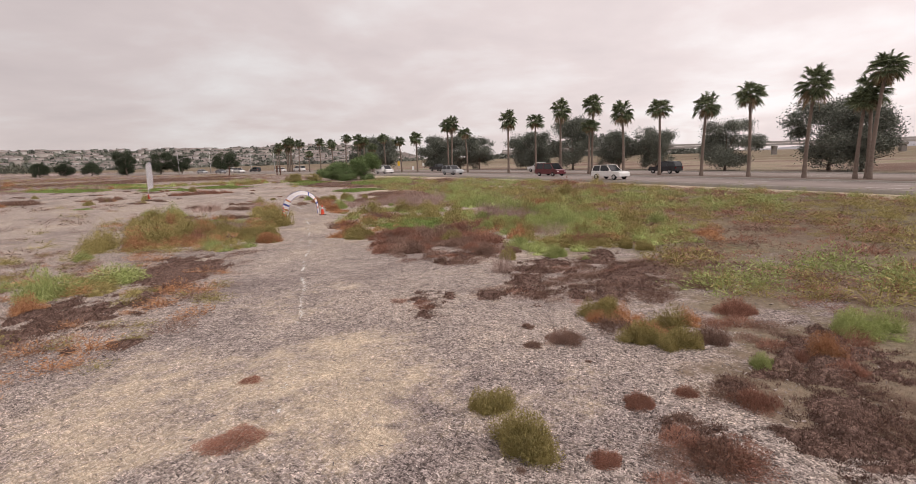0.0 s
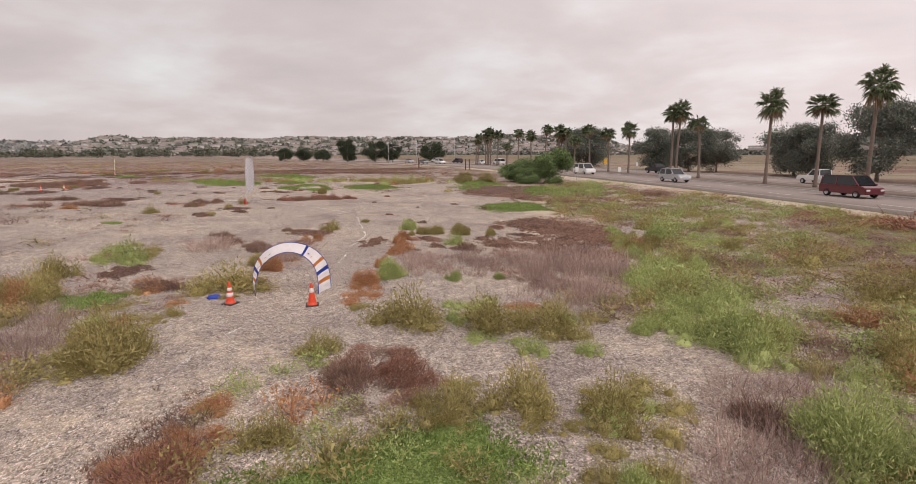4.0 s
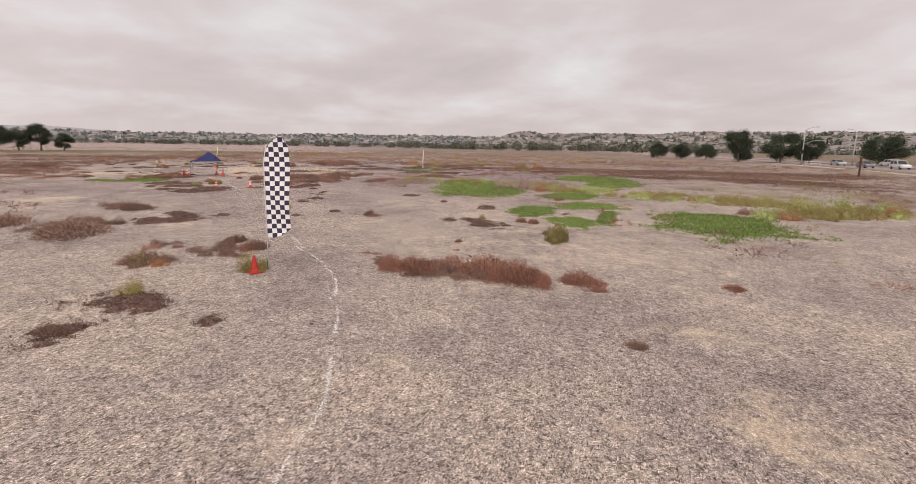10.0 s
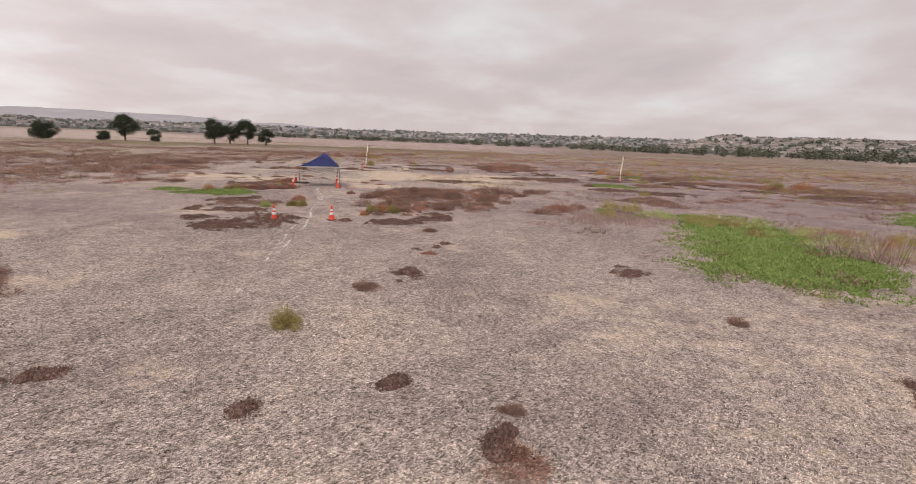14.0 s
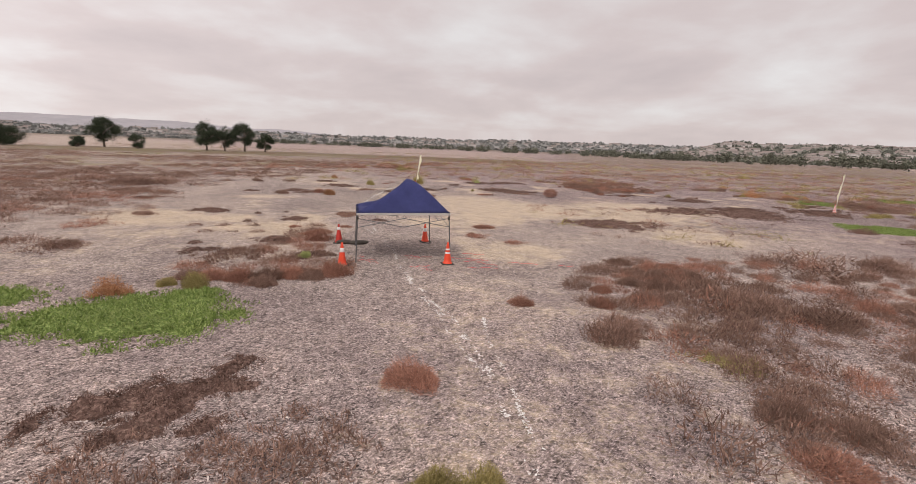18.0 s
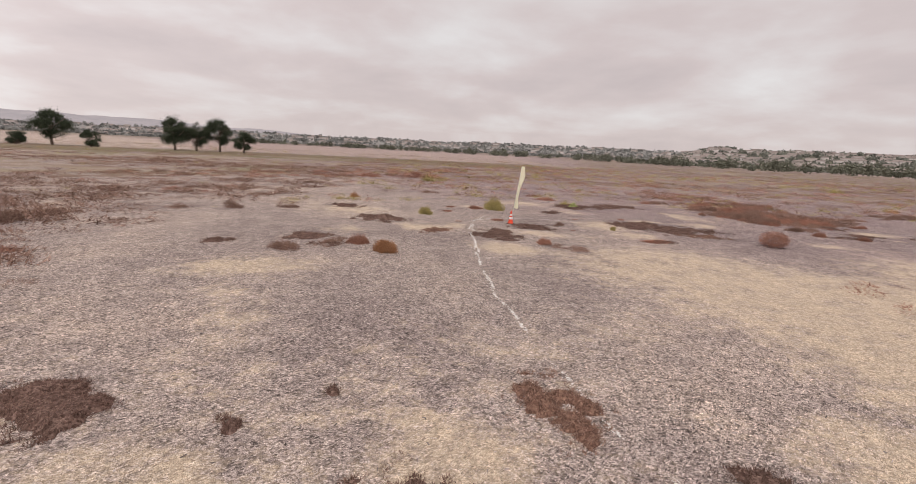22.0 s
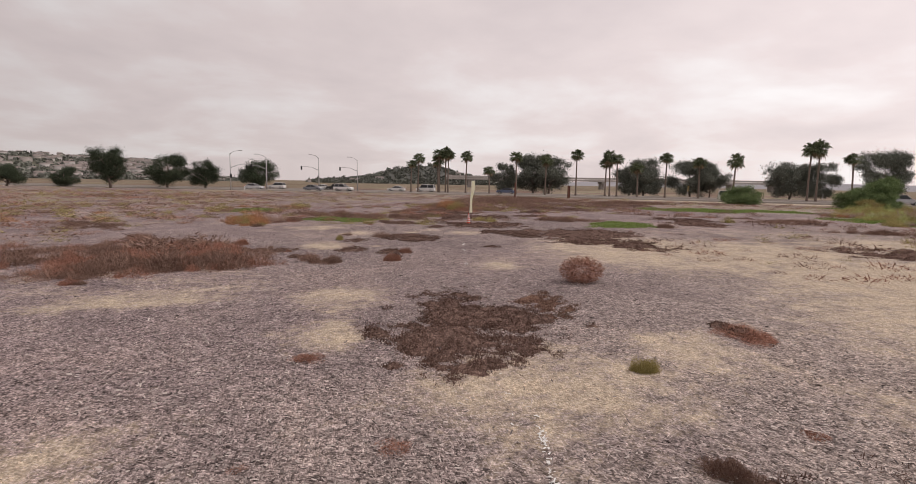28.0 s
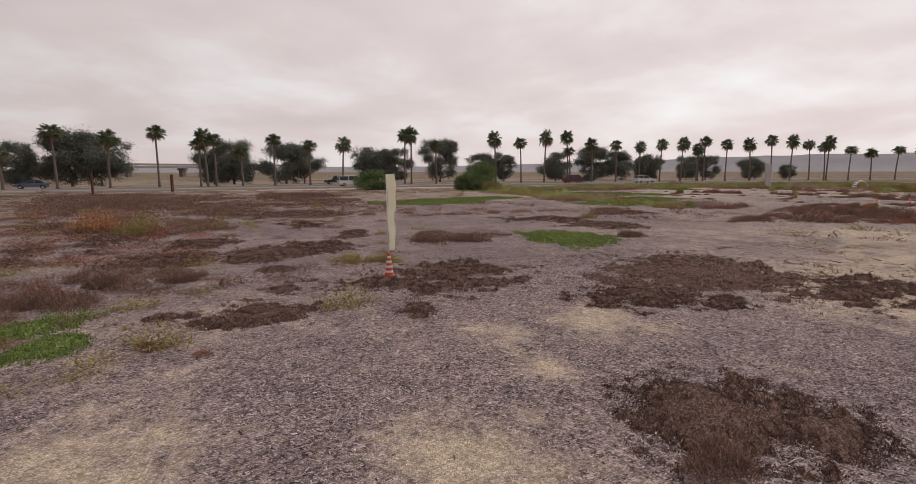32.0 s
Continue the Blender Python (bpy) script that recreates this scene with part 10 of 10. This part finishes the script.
mat("grey", -4.78, 62.08, 2.12, 5.46, 11, 1)
mat("dark", -53.72, 86.27, 0.82, 0.91, 80, 1)
mat("ice", -87.15, 97.95, 2.11, 2.63, 120, 1)
mat("dark", -82.05, 96.43, 2.03, 1.57, 90, 1)
mat("ice", -107.97, 118.28, 2.21, 2.72, 177, 2)
mat("ice", -55.45, 92.13, 3.71, 4.03, 69, 2)
mat("brown", -86.77, 116.20, 1.78, 3.68, 131, 2)
mat("dark", -85.23, 110.97, 1.34, 1.94, 121, 2)
mat("dark", -79.60, 99.88, 2.61, 1.88, 97, 2)
mat("ice", -58.33, 107.93, 2.52, 5.00, 48, 2)
mat("dark", -80.25, 114.59, 3.98, 4.02, 122, 2)
mat("ice", -16.64, 102.14, 5.87, 10.09, 13, 2)
mat("brown", -73.43, 95.84, 1.72, 4.25, 89, 2)
mat("ice", -37.35, 97.10, 3.54, 4.91, 41, 2)
mat("dark", -21.49, 99.22, 5.42, 11.04, 21, 2)
mat("rust", -81.48, 127.83, 3.49, 9.36, 139, 2)
mat("ice", -64.39, 94.24, 1.19, 3.24, 71, 2)
mat("brown", -78.48, 121.61, 3.21, 5.67, 129, 2)
mat("ice", -65.27, 110.87, 3.78, 5.26, 51, 2)
mat("brown", -77.01, 132.63, 6.08, 11.22, 138, 2)
mat("dark", -73.84, 124.34, 5.53, 5.77, 128, 2)
mat("ice", -28.32, 108.60, 3.85, 11.19, 25, 2)
mat("dark", -67.31, 119.23, 3.61, 5.58, 119, 2)
mat("brown", -67.95, 135.16, 6.38, 9.35, 133, 2)
mat("ice", -59.07, 94.43, 3.71, 8.37, 62, 2)
mat("brown", -68.42, 145.62, 8.70, 13.16, 140, 2)
mat("brown", -58.11, 127.78, 5.12, 11.37, 122, 2)
mat("rust", -11.89, 65.37, 0.51, 0.60, 44, 0)
mat("rust", -13.01, 67.00, 0.52, 0.76, 44, 0)
mat("rust", -12.37, 65.97, 0.20, 0.28, 44, 0)
mat("rust", -10.79, 68.08, 0.51, 0.45, 44, 0)
mat("rust", -9.92, 67.37, 0.49, 0.78, 44, 0)
mat("rust", -9.78, 68.72, 0.33, 0.44, 44, 0)
mat("rust", -11.55, 72.16, 0.49, 0.63, 44, 0)
mat("rust", -15.27, 65.19, 0.87, 0.81, 44, 0)
mat("rust", -10.18, 73.94, 1.58, 3.02, 44, 1)
mat("rust", -8.39, 73.64, 1.77, 2.34, 44, 1)
mat("rust", -7.12, 72.16, 1.29, 2.03, 44, 0)
mat("rust", -8.50, 68.78, 0.89, 1.06, 44, 0)
mat("rust", -22.69, 95.59, 3.31, 5.62, 46, 2)
mat("rust", -17.27, 93.09, 2.61, 5.41, 46, 2)
mat("dark", -10.85, 65.30, 0.37, 0.37, 44, 0)
mat("dark", -10.51, 65.72, 0.24, 0.38, 44, 0)
mat("dark", -9.20, 66.64, 0.54, 0.41, 44, 0)
mat("dark", -12.40, 64.27, 0.32, 0.34, 44, 0)
mat("dark", -9.26, 70.18, 0.66, 0.91, 44, 0)
mat("dark", -6.79, 69.61, 0.59, 0.52, 44, 0)
mat("dark", -7.73, 68.22, 0.31, 0.35, 44, 0)
mat("dark", -7.18, 69.99, 0.50, 0.71, 44, 0)
mat("dark", -60.15, 72.58, 1.85, 0.90, 92, 0)
mat("dark", -61.64, 70.65, 0.79, 0.83, 94, 1)
mat("dark", -64.48, 71.02, 2.00, 0.90, 96, 1)
mat("dark", -68.19, 70.02, 1.46, 1.41, 99, 1)
mat("dark", -62.00, 78.90, 1.28, 0.91, 94, 0)
mat("dark", -63.82, 80.83, 0.85, 1.45, 95, 1)
mat("dark", -64.49, 77.89, 0.80, 0.74, 95, 1)
mat("dark", -73.47, 94.19, 1.16, 1.46, 99, 2)
mat("dark", -106.75, 66.47, 1.29, 1.14, 96, 1)
mat("dark", -102.80, 71.35, 0.97, 1.82, 92, 1)
mat("dark", -105.23, 73.52, 1.32, 1.07, 94, 1)
mat("dark", -107.09, 79.60, 1.49, 1.26, 95, 1)
mat("dark", -105.74, 81.04, 2.18, 1.44, 94, 1)
mat("dark", -99.66, 61.11, 0.56, 0.62, 89, 1)
mat("dark", -101.02, 63.90, 0.85, 1.02, 90, 1)
mat("dark", -99.76, 64.80, 0.89, 0.83, 89, 1)
mat("dark", -105.92, 91.54, 0.62, 0.96, -17, 1)
mat("dark", -104.80, 90.17, 0.54, 1.48, -18, 1)
mat("dark", -102.57, 95.88, 0.53, 1.02, -75, 0)
mat("dark", -101.70, 94.69, 0.91, 1.03, -75, 0)
mat("dark", -102.68, 94.17, 0.90, 0.81, -75, 0)
mat("dark", -92.53, 92.93, 2.79, 3.26, -75, 1)
mat("dark", -96.66, 95.62, 1.49, 0.96, -75, 0)
mat("dark", -96.43, 93.85, 0.66, 0.72, -75, 1)
mat("dark", -95.07, 90.83, 1.06, 1.58, -75, 1)
mat("dark", -94.70, 100.31, 1.69, 1.92, -75, 1)
mat("dark", -96.88, 101.62, 2.25, 0.94, -75, 1)
mat("dark", -100.08, 103.26, 0.99, 1.02, -75, 0)
mat("dark", -95.22, 110.44, 1.85, 1.83, -75, 1)
mat("dark", -92.12, 111.21, 1.30, 1.49, -76, 1)
mat("dark", -93.25, 107.58, 1.39, 1.91, -75, 1)
mat("dark", -98.87, 100.14, 0.48, 0.51, -75, 0)
mat("dark", -95.87, 105.46, 0.68, 0.63, -75, 1)
mat("dark", -100.65, 104.41, 0.59, 0.51, -75, 0)
mat("dark", -41.01, 85.55, 1.09, 1.30, 91, 0)
mat("dark", -46.08, 88.40, 0.75, 0.85, 93, 1)
mat("dark", -46.10, 72.23, 1.71, 0.85, 94, 1)
mat("dark", -47.86, 72.37, 0.74, 1.02, 95, 1)
mat("dark", -44.87, 81.17, 0.59, 0.59, 93, 1)
mat("dark", -32.74, 72.88, 1.01, 0.61, 69, 1)
mat("dark", -31.47, 71.61, 0.67, 0.86, 69, 1)
mat("dark", -31.18, 74.32, 0.58, 0.38, 69, 1)
mat("dark", -115.36, 78.89, 1.90, 0.95, -1, 1)
mat("dark", -117.10, 82.10, 2.34, 1.16, 1, 1)
mat("dark", -116.81, 83.38, 1.18, 0.96, 2, 1)
mat("dark", -102.75, 71.33, 0.54, 0.66, -5, 1)
mat("dark", -122.30, 94.08, 1.21, 2.33, 8, 1)
mat("rust", -8.69, 73.68, 3.50, 4.40, 34, 1)
mat("rust", -9.52, 67.46, 0.92, 2.06, 35, 1)
mat("rust", -6.94, 66.75, 1.72, 1.66, 35, 1)
mat("rust", -5.26, 70.17, 2.18, 4.00, 35, 1)
mat("rust", -4.51, 66.12, 1.61, 1.79, 35, 1)
mat("rust", -7.08, 68.95, 1.36, 1.96, 35, 1)
# ---- chalk line of the course ----
chalk(0.3, (-3.30, 27.91), (-3.78, 29.58), (-4.58, 32.29), (-5.44, 35.15), (-7.01, 40.44), (-9.03, 47.57))
chalk(0.25, (-8.00, 42.87), (-8.43, 44.09), (-8.90, 46.23), (-9.67, 48.88), (-11.30, 54.06))
chalk(0.55, (-13.56, 60.27), (-14.47, 61.91), (-15.86, 64.15), (-16.95, 66.75), (-18.56, 68.99), (-20.82, 71.56))
chalk(0.45, (-20.64, 71.38), (-21.02, 71.94), (-21.53, 72.62), (-22.93, 73.80), (-24.57, 74.87), (-26.32, 75.74), (-28.50, 76.46), (-30.98, 77.01), (-34.33, 77.38), (-38.58, 76.91))
chalk(0.38, (-30.99, 76.92), (-32.08, 77.02), (-33.81, 77.20), (-35.82, 77.17), (-38.62, 76.97), (-40.44, 76.97))
chalk(0.3, (-49.05, 76.04), (-55.16, 75.35), (-60.92, 74.94), (-71.87, 74.46))
chalk(0.52, (-54.82, 75.72), (-55.50, 75.65), (-56.11, 75.61), (-57.42, 75.52), (-58.91, 75.42), (-60.83, 75.22), (-64.22, 74.76))
chalk(0.24, (-64.22, 74.76), (-68.19, 74.29), (-74.87, 72.96), (-84.76, 71.01))
chalk(0.3, (-63.92, 74.72), (-64.72, 74.66), (-65.67, 74.57), (-67.49, 74.42), (-69.47, 74.22), (-71.08, 73.99), (-74.04, 73.22))
chalk(0.35, (-81.42, 71.55), (-82.21, 71.34), (-82.95, 71.00), (-84.09, 70.62), (-86.37, 70.17))
chalk(0.45, (-86.37, 70.17), (-89.01, 69.89), (-93.47, 69.61), (-103.14, 70.28))
chalk(0.6, (-90.27, 69.85), (-91.38, 69.82), (-91.61, 69.83))
chalk(0.4, (-93.55, 69.76), (-95.37, 69.76), (-97.60, 69.86), (-100.16, 70.09), (-103.50, 70.30), (-107.17, 70.99), (-108.94, 71.77))
chalk(0.55, (-103.04, 70.55), (-104.31, 70.59), (-105.64, 70.76), (-106.68, 71.02), (-107.52, 71.38), (-108.06, 71.94), (-108.42, 72.65), (-108.50, 73.46), (-108.35, 74.34))
chalk(0.5, (-108.35, 74.34), (-107.81, 75.67), (-107.11, 77.11), (-106.92, 77.82))
chalk(0.2, (-107.74, 76.16), (-107.38, 77.00), (-107.08, 77.77), (-106.58, 79.09), (-106.14, 80.33))
chalk(0.12, (-105.47, 82.04), (-104.46, 84.41), (-102.71, 88.38), (-100.75, 92.40))
chalk(0.95, (-75.43, 72.82), (-74.82, 72.94))
chalk(0.95, (-74.27, 73.14), (-73.75, 73.24))
chalk(0.95, (-72.42, 73.57), (-72.00, 73.65))
chalk(0.95, (-71.18, 73.89), (-70.64, 73.96))
chalk(0.95, (-69.69, 74.10), (-69.34, 74.17))
chalk(0.95, (-68.41, 74.25), (-67.95, 74.31))
chalk(0.95, (-67.01, 74.40), (-66.70, 74.44))
